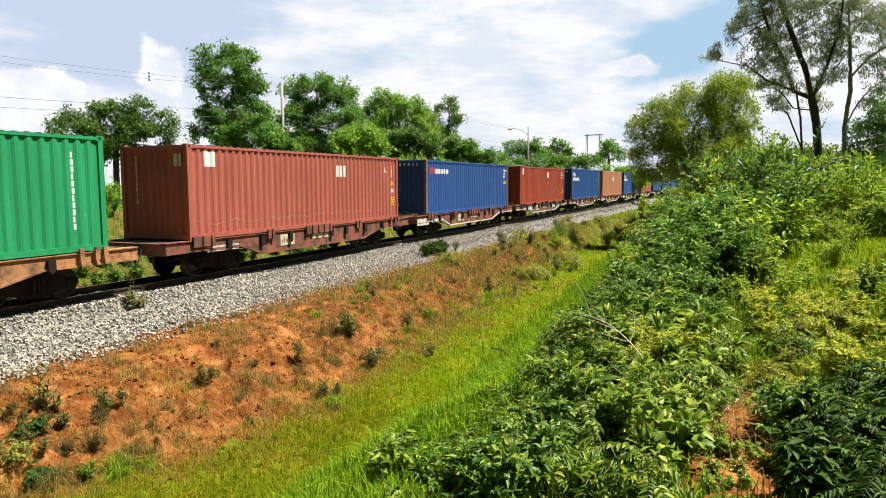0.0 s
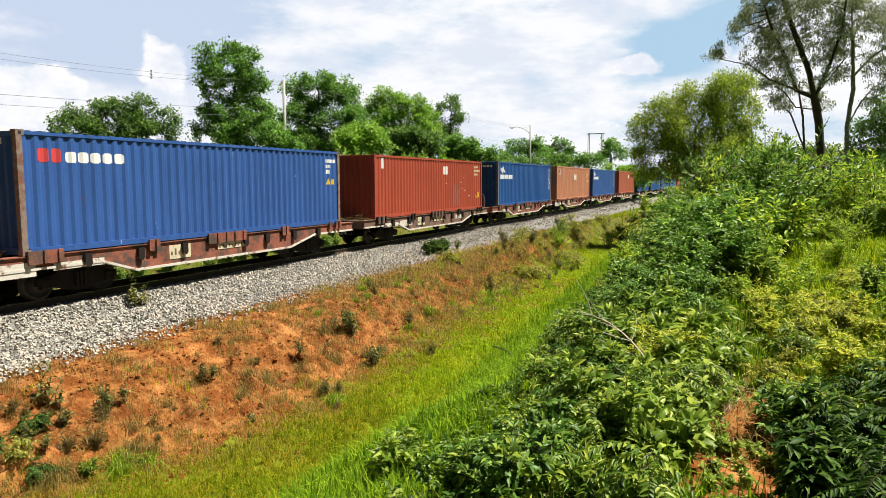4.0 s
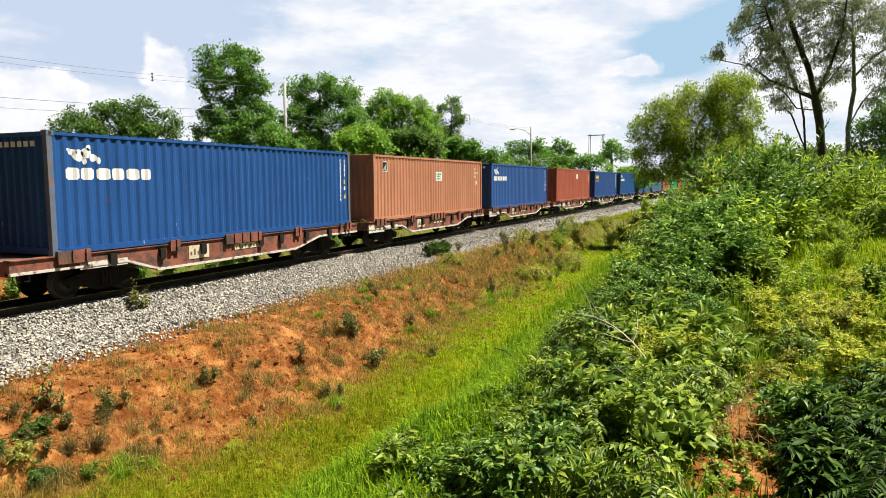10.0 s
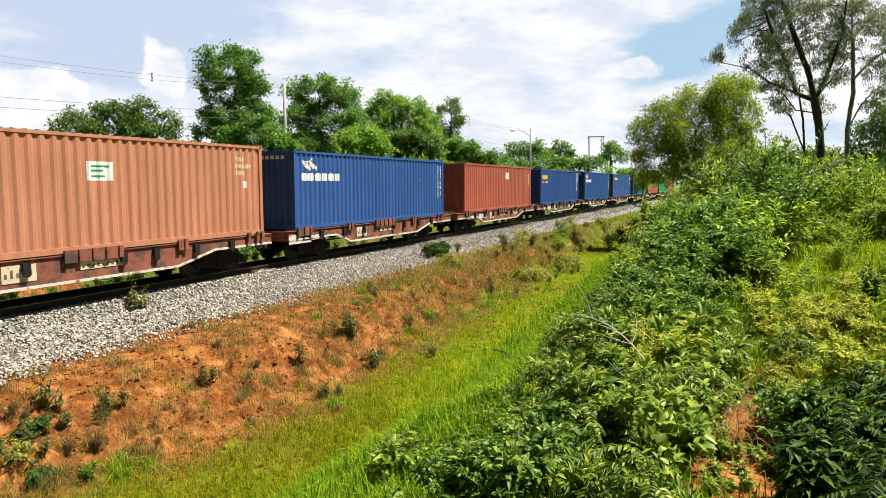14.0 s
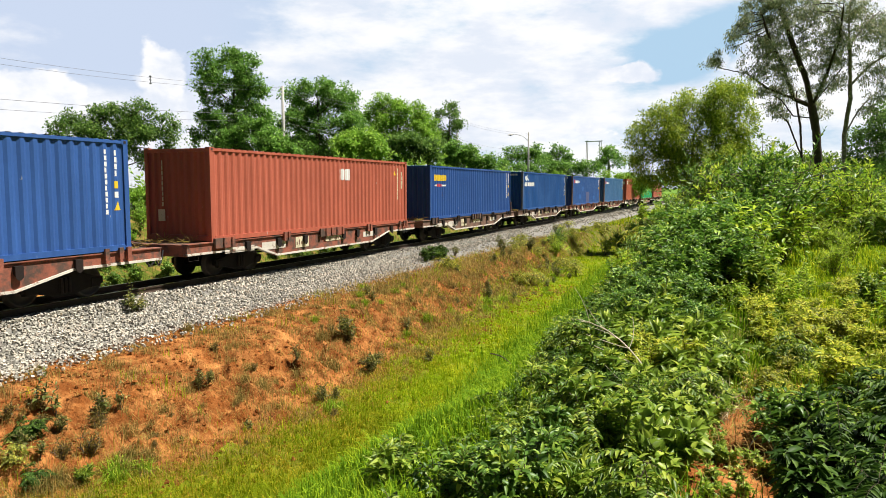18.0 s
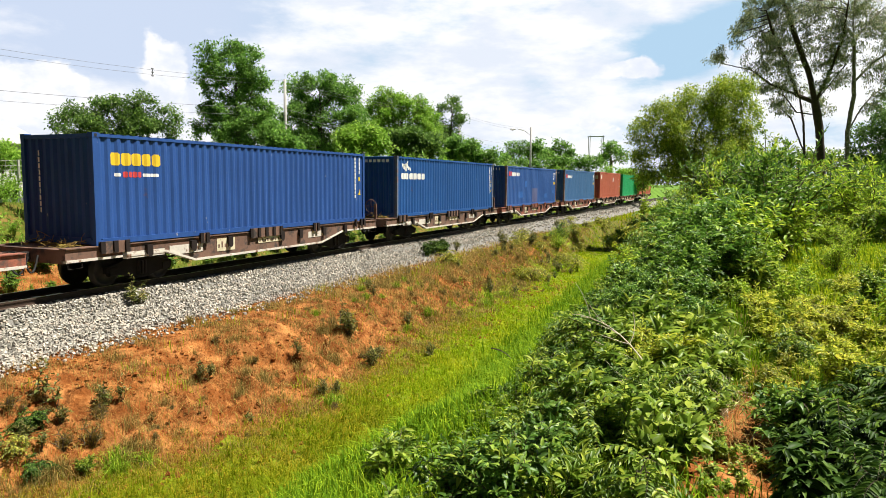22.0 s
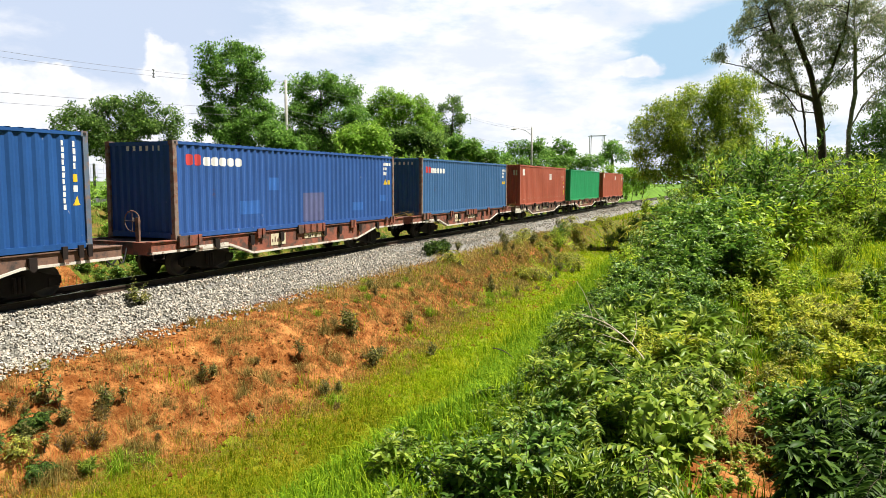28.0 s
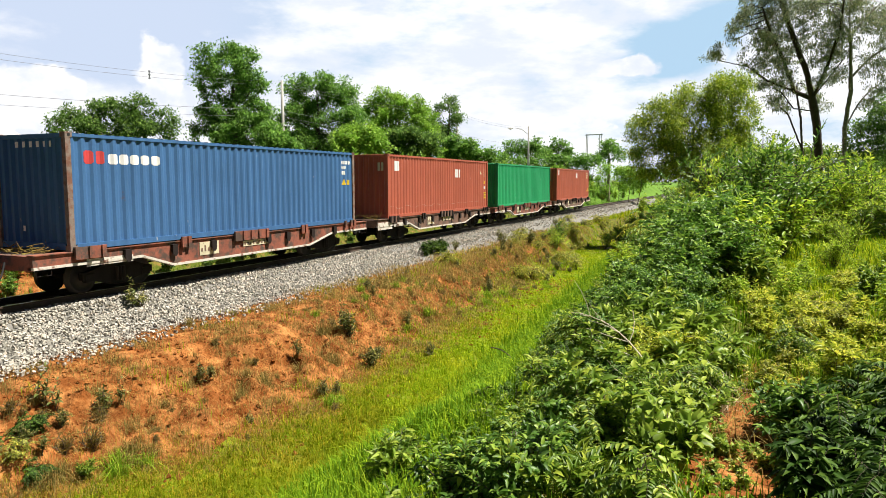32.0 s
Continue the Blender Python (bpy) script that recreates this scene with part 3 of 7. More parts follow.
def build_clods():
    """Crumbled lumps of clay lying on the cut bank and the worn patch."""
    n = 12000
    x, y = rng.uniform(3.5, 30, n), rng.uniform(-8.4, -2.7, n)
    x[:500], y[:500] = rng.normal(6.3, 0.55, 500), rng.normal(-15.1, 0.5, 500)
    size = 0.012 + 0.045 * rng.uniform(0, 1, n) ** 4
    size[:500] *= 0.5
    th = np.array([(1, 0, 0), (-1, 0, 0), (0, 1, 0), (0, -1, 0), (0, 0, 0.8), (0, 0, -0.8)], float)
    v = th[None] * size[:, None, None] * rng.uniform(0.6, 1.4, (n, 6, 1))
    v += np.stack([x, y, ground_z(x, y) + size * 0.3], -1)[:, None]
    q = np.array([(0, 2, 4), (2, 1, 4), (1, 3, 4), (3, 0, 4), (2, 0, 5), (1, 2, 5), (3, 1, 5), (0, 3, 5)])
    f = (q[None] + 6 * np.arange(n)[:, None, None]).reshape(-1, 3)
    tagged(new("clay_clods", mesh_np("clay_clods", v.reshape(-1, 3), f, M["soil"])), "crumbled orange clay lumps on the bank", "soil", kind="stuff")


build_track()
build_clods()
build_bed()
build_ballast()

# ---- the train ----
LEN, WID = 12.192, 2.438
HEIGHTS = (2.64, 2.60, 2.61, 2.61, 2.70, 2.70, 2.66, 2.65, 2.60, 2.63, 2.59, 2.64, 2.70, 2.65, 2.60)
FLOOR = 1.09                     # container floor over the rails
WHEEL = 0.38
GAPS = (14.808, 15.088, 14.789, 15.026, 13.997, 13.834, 14.967, 14.692, 14.921, 14.691, 14.893, 14.888, 14.016, 14.268)


def train_s(t):
    """Where the first container's leading corner is along the track after t seconds."""
    u = t / 16 - 1
    return -78.125 - 75.112 * u + 2.272 * u ** 2 - 0.133 * u ** 3 - 0.009 * u ** 4


def corrugated(x0, x1, z0, z1, y_out, sign, n, depth=0.036):
    """A pressed wall of n ribs between x0 and x1; its face is at y_out, its hollows lie towards sign."""
    p = (x1 - x0) / n
    prof = []
    for i in range(n):
        a = x0 + i * p
        prof += [(a + 0.01 * p, 0.0), (a + 0.27 * p, 0.0), (a + 0.50 * p, depth), (a + 0.77 * p, depth)]
    prof = [(x0, depth * 0.5)] + prof + [(x1, depth * 0.5)]
    s = Shape()
    k = len(prof)
    t = 0.004
    v = [(x, y_out + sign * d, z) for z in (z0, z1) for x, d in prof] + [(x, y_out + sign * (d + t), z) for z in (z0, z1) for x, d in prof]
    fs = []
    for i in range(k - 1):
        q = (i, i + 1, k + i + 1, k + i)
        fs += [q if sign > 0 else q[::-1]]
        q = (2 * k + i, 3 * k + i, 3 * k + i + 1, 2 * k + i + 1)
        fs += [q if sign > 0 else q[::-1]]
    return s.add(v, fs)


def swap_xy(s, x_at):
    """Turns a wall built along x into one across the container at x_at."""
    s.v = [np.stack([x_at + v[:, 1], v[:, 0], v[:, 2]], 1) for v in s.v]
    return s


def rib_depth(x):
    """How far the side wall lies behind its outer face at x."""
    p = (LEN - 0.24) / 42
    return float(np.interp(((x - 0.12) / p) % 1.0, (0.0, 0.01, 0.27, 0.5, 0.77, 1.0), (0.0015, 0, 0, 0.036, 0.036, 0.0015)))


def rib_cuts(xa, xb):
    """The places between xa and xb at which the side wall bends."""
    p = (LEN - 0.24) / 42
    return sorted({xa, xb} | {0.12 + (k + f) * p for k in range(42) for f in (0.01, 0.27, 0.5, 0.77) if xa + 0.002 < 0.12 + (k + f) * p < xb - 0.002})


def sticker(parent, name, material, x, z, w, h, label="", end=False, shape="box", proud=0.003):
    """A painted mark that follows the ribs of the near side wall, or lies on the leading end; x runs along the wall, z is its lower edge."""
    s = Shape()
    if end:
        s.box(0.012, 0.017, x, x + w, z, z + h)
        return part(name, s, material, parent, label)
    c = 0.22 * min(w, h) if shape == "round" else 0.0
    xs = sorted(set(rib_cuts(x, x + w)) | ({x + c, x + w - c} if c else set()) | ({x + w / 2} if shape == "triangle" else set()))
    v = []
    for q in xs:
        lo, hi = z, z + h
        if shape == "triangle":
            hi = z + h * max(0.02, 1 - abs(q - x - w / 2) / (w / 2))
        elif c:
            cut = c * max(0.0, 1 - min(q - x, x + w - q) / c)
            lo, hi = z + cut * 0.7, z + h - cut * 0.7
        y = -WID / 2 + 0.012 + rib_depth(q) - proud
        v += [(q, y, lo), (q, y, hi)]
    s.add(v, [(2 * i, 2 * i + 2, 2 * i + 3, 2 * i + 1) for i in range(len(xs) - 1)])
    return part(name, s, material, parent, label)


def word(parent, name, material, x, z, widths, h, label, gap=0.05, end=False):
    for w in widths:
        sticker(parent, name, material, x, z, w, h, label, end, "round")
        x += w + gap


def column(parent, name, material, x, z_top, n, w, h, label, gap=0.03, end=False):
    for i in range(n):
        sticker(parent, name, material, x, z_top - (i + 1) * (h + gap) + gap, w * (1.0 if i % 3 else 0.75), h, label, end)


def container_marks(c, style, P):
    if style in ("emblem_blue", "emblem_pale"):
        word(c, "brand_mark", M["white"], 0.42, 1.64, (0.34, 0.34, 0.36, 0.36, 0.36, 0.30), 0.27, "white painted block mark", 0.06)
        emblem = Shape()
        for cx, cz, r, k in ((0.78, 2.18, 0.16, 0.85), (0.98, 2.24, 0.13, 0.9), (1.14, 2.14, 0.11, 0.8), (0.62, 2.25, 0.11, 0.6), (1.03, 2.36, 0.07, 1.0), (1.28, 2.08, 0.05, 1.6), (0.92, 2.06, 0.05, 1.5), (0.52, 2.30, 0.06, 0.6)):
            xs = sorted(set(rib_cuts(cx - r, cx + r)) | {cx + r * q for q in (-0.9, -0.7, -0.35, 0.0, 0.35, 0.7, 0.9)})
            v = []
            for q in xs:
                e = r * k * math.sqrt(max(0.02, 1 - ((q - cx) / r) ** 2))
                v += [(q, -WID / 2 + 0.009 + rib_depth(q), cz - e), (q, -WID / 2 + 0.009 + rib_depth(q), cz + e)]
            emblem.add(v, [(2 * i, 2 * i + 2, 2 * i + 3, 2 * i + 1) for i in range(len(xs) - 1)])
        part("emblem", emblem, M["white"], c, "white painted emblem")
        word(c, "end_mark", M["white"], -0.82, 2.36, (0.14, 0.14, 0.14, 0.14, 0.14, 0.13), 0.12, "white painted block mark", 0.07, end=True)
        column(c, "code_mark", M["white"], 0.72, 2.2, 11, 0.05, 0.10, "white code strip", end=True)
        column(c, "code_mark", M["white"], 11.52, 2.40, 11, 0.07, 0.11, "white code strip")
        column(c, "code_mark", M["white"], 11.80, 2.40, 4, 0.07, 0.13, "white code strip")
        sticker(c, "warning_label", M["yellow"], 11.78, 1.50, 0.12, 0.17, "yellow warning label")
        sticker(c, "warning_label", M["white"], 11.78, 1.28, 0.12, 0.14, "white label")
        sticker(c, "warning_triangle", M["yellow"], 11.76, 0.98, 0.20, 0.22, "yellow warning triangle", shape="triangle")
    elif style == "redwhite":
        word(c, "brand_mark", M["logo_red"], 0.45, 1.95, (0.26, 0.22), 0.30, "red painted block mark", 0.07)
        word(c, "brand_mark", M["white"], 1.13, 1.95, (0.27, 0.27, 0.27, 0.27, 0.28), 0.24, "white painted block mark", 0.045)
        word(c, "end_mark", M["white"], -0.75, 2.32, (0.06, 0.06, 0.09, 0.09, 0.09, 0.10), 0.13, "white painted code", 0.14, end=True)
        sticker(c, "warning_triangle", M["white"], 0.25, 0.42, 0.07, 0.12, "small white mark", True)
        word(c, "code_mark", M["white"], 11.32, 2.18, (0.09,) * 6, 0.13, "white painted code", 0.02)
        word(c, "code_mark", M["white"], 11.34, 2.0, (0.09,) * 3, 0.12, "white painted code", 0.02)
        sticker(c, "code_mark", M["white"], 11.36, 1.80, 0.18, 0.14, "white painted code")
        sticker(c, "warning_triangle", M["yellow"], 11.36, 1.42, 0.24, 0.22, "yellow warning triangle", shape="triangle")
        sticker(c, "warning_label", M["yellow"], 11.70, 1.42, 0.13, 0.18, "yellow warning label")
    elif style == "yellowmark":
        word(c, "brand_mark", M["yellow"], 0.48, 1.86, (0.27, 0.27, 0.27, 0.27, 0.27), 0.30, "yellow painted block mark", 0.045)
        word(c, "brand_mark", M["logo_red"], 0.85, 1.58, (0.12,) * 4, 0.14, "red painted block mark", 0.02)
        word(c, "brand_mark", M["white"], 0.60, 1.60, (0.16,), 0.08, "white painted bar", 0.03)
        word(c, "brand_mark", M["white"], 1.44, 1.60, (0.2, 0.25), 0.08, "white painted bar", 0.03)
        column(c, "code_mark", M["white"], 0.60, 2.2, 10, 0.05, 0.12, "white code strip", end=True)
        column(c, "code_mark", M["white"], 11.48, 2.42, 11, 0.07, 0.11, "white code strip")
        column(c, "code_mark", M["white"], 11.78, 2.42, 4, 0.07, 0.13, "white code strip")
        sticker(c, "warning_label", M["yellow"], 11.76, 1.55, 0.12, 0.15, "yellow warning label")
        sticker(c, "warning_triangle", M["yellow"], 11.74, 1.02, 0.22, 0.22, "yellow warning triangle", shape="triangle")
    elif style == "smallmark":
        word(c, "brand_mark", M["white"], 0.40, 2.05, (0.24, 0.24, 0.24, 0.24, 0.24), 0.26, "white painted block mark", 0.03)
    elif style == "pink":
        sticker(c, "label_plate", M["white"], 0.65, 2.0, 0.46, 0.42, "white blank label plate")
        word(c, "number_mark", M["white"], 7.40, 1.75, (0.16, 0.16, 0.05, 0.09), 0.42, "white painted bars", 0.06)
        column(c, "code_mark", M["w_cream"], 11.30, 2.25, 9, 0.06, 0.13, "cream code strip")
        sticker(c, "warning_triangle", M["w_cream"], 10.95, 1.95, 0.28, 0.25, "faded triangle", shape="triangle")
        column(c, "code_mark", M["w_cream"], 11.66, 2.25, 3, 0.07, 0.14, "cream code strip")
        sticker(c, "warning_label", M["yellow"], 11.66, 1.42, 0.12, 0.16, "orange-yellow label")
        sticker(c, "warning_label", M["white"], 11.66, 1.12, 0.14, 0.16, "white label")
        sticker(c, "warning_placard", M["yellow"], 11.58, 0.58, 0.34, 0.36, "orange-yellow printed placard")
        for zz in (0.66, 0.75, 0.84):
            sticker(c, "placard_line", M["black"], 11.63, zz, 0.24, 0.025, "dark printed line", proud=0.006)
        word(c, "end_mark", M["w_cream"], -1.0, 2.0, (0.10, 0.12), 0.34, "cream painted bars", 0.05, end=True)
        column(c, "code_mark", M["w_cream"], 0.62, 2.3, 8, 0.05, 0.14, "cream code strip", end=True)
    elif style == "red":
        sticker(c, "label_plate", M["white"], 0.62, 2.05, 0.20, 0.42, "white label plate")
        word(c, "number_mark", M["white"], 6.9, 1.85, (0.22, 0.10, 0.12), 0.40, "white painted bars", 0.06)
        word(c, "code_mark", M["w_cream"], 11.0, 2.22, (0.1, 0.1, 0.1, 0.1), 0.12, "cream painted code", 0.05)
        word(c, "code_mark", M["w_cream"], 11.0, 2.02, (0.1,) * 6, 0.12, "cream painted code", 0.05)
        word(c, "code_mark", M["w_cream"], 11.0, 1.82, (0.1,) * 4, 0.12, "cream painted code", 0.05)
        sticker(c, "warning_label", M["yellow"], 11.62, 0.62, 0.16, 0.3, "yellow label")
        sticker(c, "warning_triangle", M["yellow"], 11.30, 0.62, 0.20, 0.2, "yellow triangle", shape="triangle")
    elif style == "redlogo":
        word(c, "number_mark", M["white"], 6.75, 1.80, (0.08, 0.20, 0.22, 0.08), 0.42, "white painted bars", 0.05)
        sticker(c, "warning_triangle", M["yellow"], 11.0, 2.05, 0.22, 0.2, "yellow triangle", shape="triangle")
        column(c, "code_mark", M["w_cream"], 11.38, 2.35, 8, 0.06, 0.14, "cream code strip")
        column(c, "code_mark", M["w_cream"], 11.72, 2.20, 4, 0.08, 0.16, "cream code strip")
        column(c, "code_mark", M["w_cream"], 0.55, 2.3, 9, 0.05, 0.12, "cream code strip", end=True)
        sticker(c, "label_plate", M["w_cream"], 0.50, 0.55, 0.26, 0.34, "faded yellow label", end=True)
    elif style == "tan":
        sticker(c, "label_plate", M["white"], 0.80, 2.0, 0.42, 0.42, "white square poster with a dark leaf shape")
        sticker(c, "label_picture", M["black"], 0.83, 2.09, 0.36, 0.30, "dark picture field", proud=0.006)
        for k, (dx, dz) in enumerate(((0.0, 0.0), (0.05, 0.06), (0.1, 0.12))):
            sticker(c, "leaf_shape", M["w_cream"], 0.88 + dx, 2.12 + dz, 0.17, 0.10, "pale leaf shape", shape="triangle", proud=0.009)
        sticker(c, "picture_line", M["p_navy"], 0.85, 2.03, 0.32, 0.035, "dark printed line", proud=0.006)
        sticker(c, "label_plate", M["white"], 6.05, 1.62, 0.70, 0.44, "white printed notice plate")
        for k, (zz, ww) in enumerate(((1.93, 0.5), (1.83, 0.34), (1.70, 0.40))):
            sticker(c, "notice_line", M["p_green"], 6.15, zz, ww, 0.045, "green printed line", proud=0.006)
        word(c, "code_mark", M["w_cream"], 11.0, 2.2, (0.1, 0.1, 0.1), 0.12, "cream painted code", 0.05)
        word(c, "code_mark", M["w_cream"], 11.0, 2.0, (0.1,) * 5, 0.12, "cream painted code", 0.05)
        word(c, "code_mark", M["w_cream"], 11.0, 1.8, (0.1,) * 3, 0.12, "cream painted code", 0.05)
        sticker(c, "warning_label", M["white"], 11.35, 1.42, 0.14, 0.2, "white label")
        column(c, "code_mark", M["w_cream"], 0.55, 2.3, 9, 0.05, 0.12, "cream code strip", end=True)
    elif style == "green":
        column(c, "code_mark", M["white"], 11.35, 2.25, 11, 0.07, 0.13, "white code strip")


LABELS = {"emblem_blue": "blue corrugated shipping container with white emblem and block marks", "emblem_pale": "lighter blue shipping container with white emblem",
          "redwhite": "weathered blue shipping container with red and white marks", "yellowmark": "dark blue shipping container with yellow marks",
          "pink": "faded pinkish-red shipping container with a white plate", "red": "bright rust-red corrugated shipping container",
          "redlogo": "brick-red corrugated shipping container with white bars", "tan": "tan corrugated shipping container with white notice plates",
          "green": "green corrugated shipping container", "smallmark": "dark blue shipping container with small white marks"}


def scrape(c, xa, xb, z, wave):
    """A long wavering scrape in the paint, following the ribs of the near wall."""
    n = 168
    v = []
    for i in range(n):
        x = xa + (xb - xa) * i / (n - 1)
        d = rib_depth(x)
        zz = z + wave * math.sin(x * 4.2) * math.exp(-0.12 * x) * 1.8 + 0.015 * math.sin(x * 11)
        w = 0.006 + 0.005 * math.sin(x * 7.3)
        yy = -WID / 2 + 0.012 + d - 0.004
        v += [(x, yy, zz - w), (x, yy, zz + w)]
    part("scrape", Shape().add(v, [(2 * i, 2 * i + 2, 2 * i + 3, 2 * i + 1) for i in range(n - 1)]), M["pale_scrape"], c, "pale scrape through the paint")


def wall_patch(c, xa, xb, z0, z1, material, label):
    """A repainted patch that follows the ribs of the near wall."""
    sticker(c, "repaint_patch", M[material], xa, z0, xb - xa, z1 - z0, label, proud=0.002)


def build_container(style, paint, HGT, post=None, patched=False):
    """A forty-foot steel container; its origin lies under the middle of its leading end, on the floor."""
    P = M[paint]
    Q = M[post] if post else P
    c = tagged(new("shipping_container"), LABELS[style], "shipping container", "containers of the train")
    y = WID / 2
    part("side_wall", corrugated(0.12, LEN - 0.12, 0.14, HGT - 0.10, -y + 0.012, 1, 42), P, c, "corrugated side wall")
    part("side_wall", corrugated(0.12, LEN - 0.12, 0.14, HGT - 0.10, y - 0.012, -1, 42), P, c, "corrugated side wall")
    part("end_wall", swap_xy(corrugated(-y + 0.10, y - 0.10, 0.16, HGT - 0.10, 0.02, 1, 9, 0.062), 0.0), P, c, "corrugated end wall")
    for s in (-1, 1):
        d = Shape().box(LEN - 0.07, LEN - 0.03, min(s * 0.01, s * (y - 0.09)), max(s * 0.01, s * (y - 0.09)), 0.16, HGT - 0.12)
        door = part("door", d, P, c)
        for yy in (0.35, 0.85):
            part("locking_bar", Shape().tube([(LEN - 0.012, s * yy, 0.12), (LEN - 0.012, s * yy, HGT - 0.1)], 0.016, 6), M["post_grey"], door, "grey locking bar")
    for x0, x1 in ((0.0, 0.13), (LEN - 0.13, LEN)):
        for s in (-1, 1):
            part("corner_post", Shape().box(x0, x1, min(s * y, s * (y - 0.12)), max(s * y, s * (y - 0.12)), 0.118, HGT - 0.118), Q, c)
            for z0 in (0.0, HGT - 0.118):
                xa, xb = (x0 - 0.004, x0 + 0.174) if x0 < 1 else (x1 - 0.174, x1 + 0.004)
                ya, yb = sorted((s * (y + 0.004), s * (y - 0.158)))
                cast = Shape().box(xa, xb, ya, yb, z0, z0 + 0.118)
                # no opening is cut: a black plate gives the shade inside the hole
                hole = Shape().box(xa + 0.055, xb - 0.055, s * (y + 0.006) - 0.003, s * (y + 0.006) + 0.001, z0 + 0.025, z0 + 0.09)
                ob = part("corner_casting", cast, Q, c)
                part("casting_hole", hole, M["black"], ob)
    for s in (-1, 1):
        ya, yb = sorted((s * y, s * (y - 0.06)))
        part("top_rail", Shape().box(0.17, LEN - 0.17, ya, yb, HGT - 0.10, HGT - 0.03), P, c)
        part("bottom_rail", Shape().box(0.17, LEN - 0.17, ya, yb, 0.02, 0.15), P, c)
    part("end_rail", Shape().box(0.0, 0.12, -y + 0.16, y - 0.16, HGT - 0.125, HGT - 0.03), P, c)
    part("end_rail", Shape().box(0.0, 0.12, -y + 0.16, y - 0.16, 0.02, 0.17), P, c)
    part("door_header", Shape().box(LEN - 0.08, LEN - 0.02, -y + 0.16, y - 0.16, HGT - 0.12, HGT - 0.02), P, c)
    n = 44
    prof = []
    for i in range(n):
        a = 0.1 + i * (LEN - 0.2) / n
        prof += [(a, HGT - 0.03), (a + 0.11, HGT - 0.03), (a + 0.15, HGT - 0.012), (a + 0.235, HGT - 0.012)]
    k = len(prof)
    v = [(x, yy, z) for yy in (-y + 0.03, y - 0.03) for x, z in prof] + [(x, yy, z - 0.01) for yy in (-y + 0.03, y - 0.03) for x, z in prof]
    part("roof", Shape().add(v, [(i, i + 1, k + i + 1, k + i) for i in range(k - 1)] + [(2 * k + i, 3 * k + i, 3 * k + i + 1, 2 * k + i + 1) for i in range(k - 1)]), P, c, "corrugated roof")
    part("floor_panel", Shape().box(0.1, LEN - 0.1, -y + 0.06, y - 0.06, 0.05, 0.10), M["w_dark"], c)
    container_marks(c, style, P)
    if style == "pink":
        scrape(c, 0.3, 11.9, 0.44, 0.035)
    elif style == "redwhite" and patched:
        wall_patch(c, 5.75, 6.95, 0.18, 1.15, "patch_grey", "dull grey-lilac repainted patch")
        for xa, xb, za, zb in ((3.9, 4.4, 1.25, 1.65), (2.6, 3.5, 0.55, 0.95), (8.9, 9.7, 0.45, 0.75), (11.0, 11.5, 0.75, 1.0)):
            wall_patch(c, xa, xb, za, zb, "patch_blue", "bright blue touched-up paint")
    elif style == "red" and paint == "p_redbright":
        wall_patch(c, 8.1, 9.0, 0.25, 1.35, "patch_red", "dark rubbed patch")
        for xa, za in ((9.05, 1.45), (9.25, 1.12), (9.6, 1.02), (10.2, 0.72), (7.2, 1.4)):
            wall_patch(c, xa, xa + 0.18, za, za + 0.035, "w_cream", "bent scratch in the paint")
    return c


def wheelset_meshes():
    prof = [(-0.055, 0.05), (-0.06, 0.10), (-0.045, 0.12), (-0.03, 0.30), (-0.062, 0.315), (-0.062, 0.375), (0.04, 0.385), (0.045, 0.41), (0.07, 0.41), (0.07, 0.32),
            (0.02, 0.30), (0.0, 0.12), (0.04, 0.10), (0.04, 0.05)]
    wheel = Shape().lathe_y(prof, 0, 0, 24).mesh("wheel", M["wheel_steel"], True)
    axle = Shape().tube([(0, -0.72, 0), (0, -0.60, 0), (0, 0.60, 0), (0, 0.72, 0)], [0.05, 0.07, 0.07, 0.05], 10).mesh("wheelset", M["w_dark"])
    return wheel, axle


WHEEL_ME, AXLE_ME = wheelset_meshes()
wheelsets = []


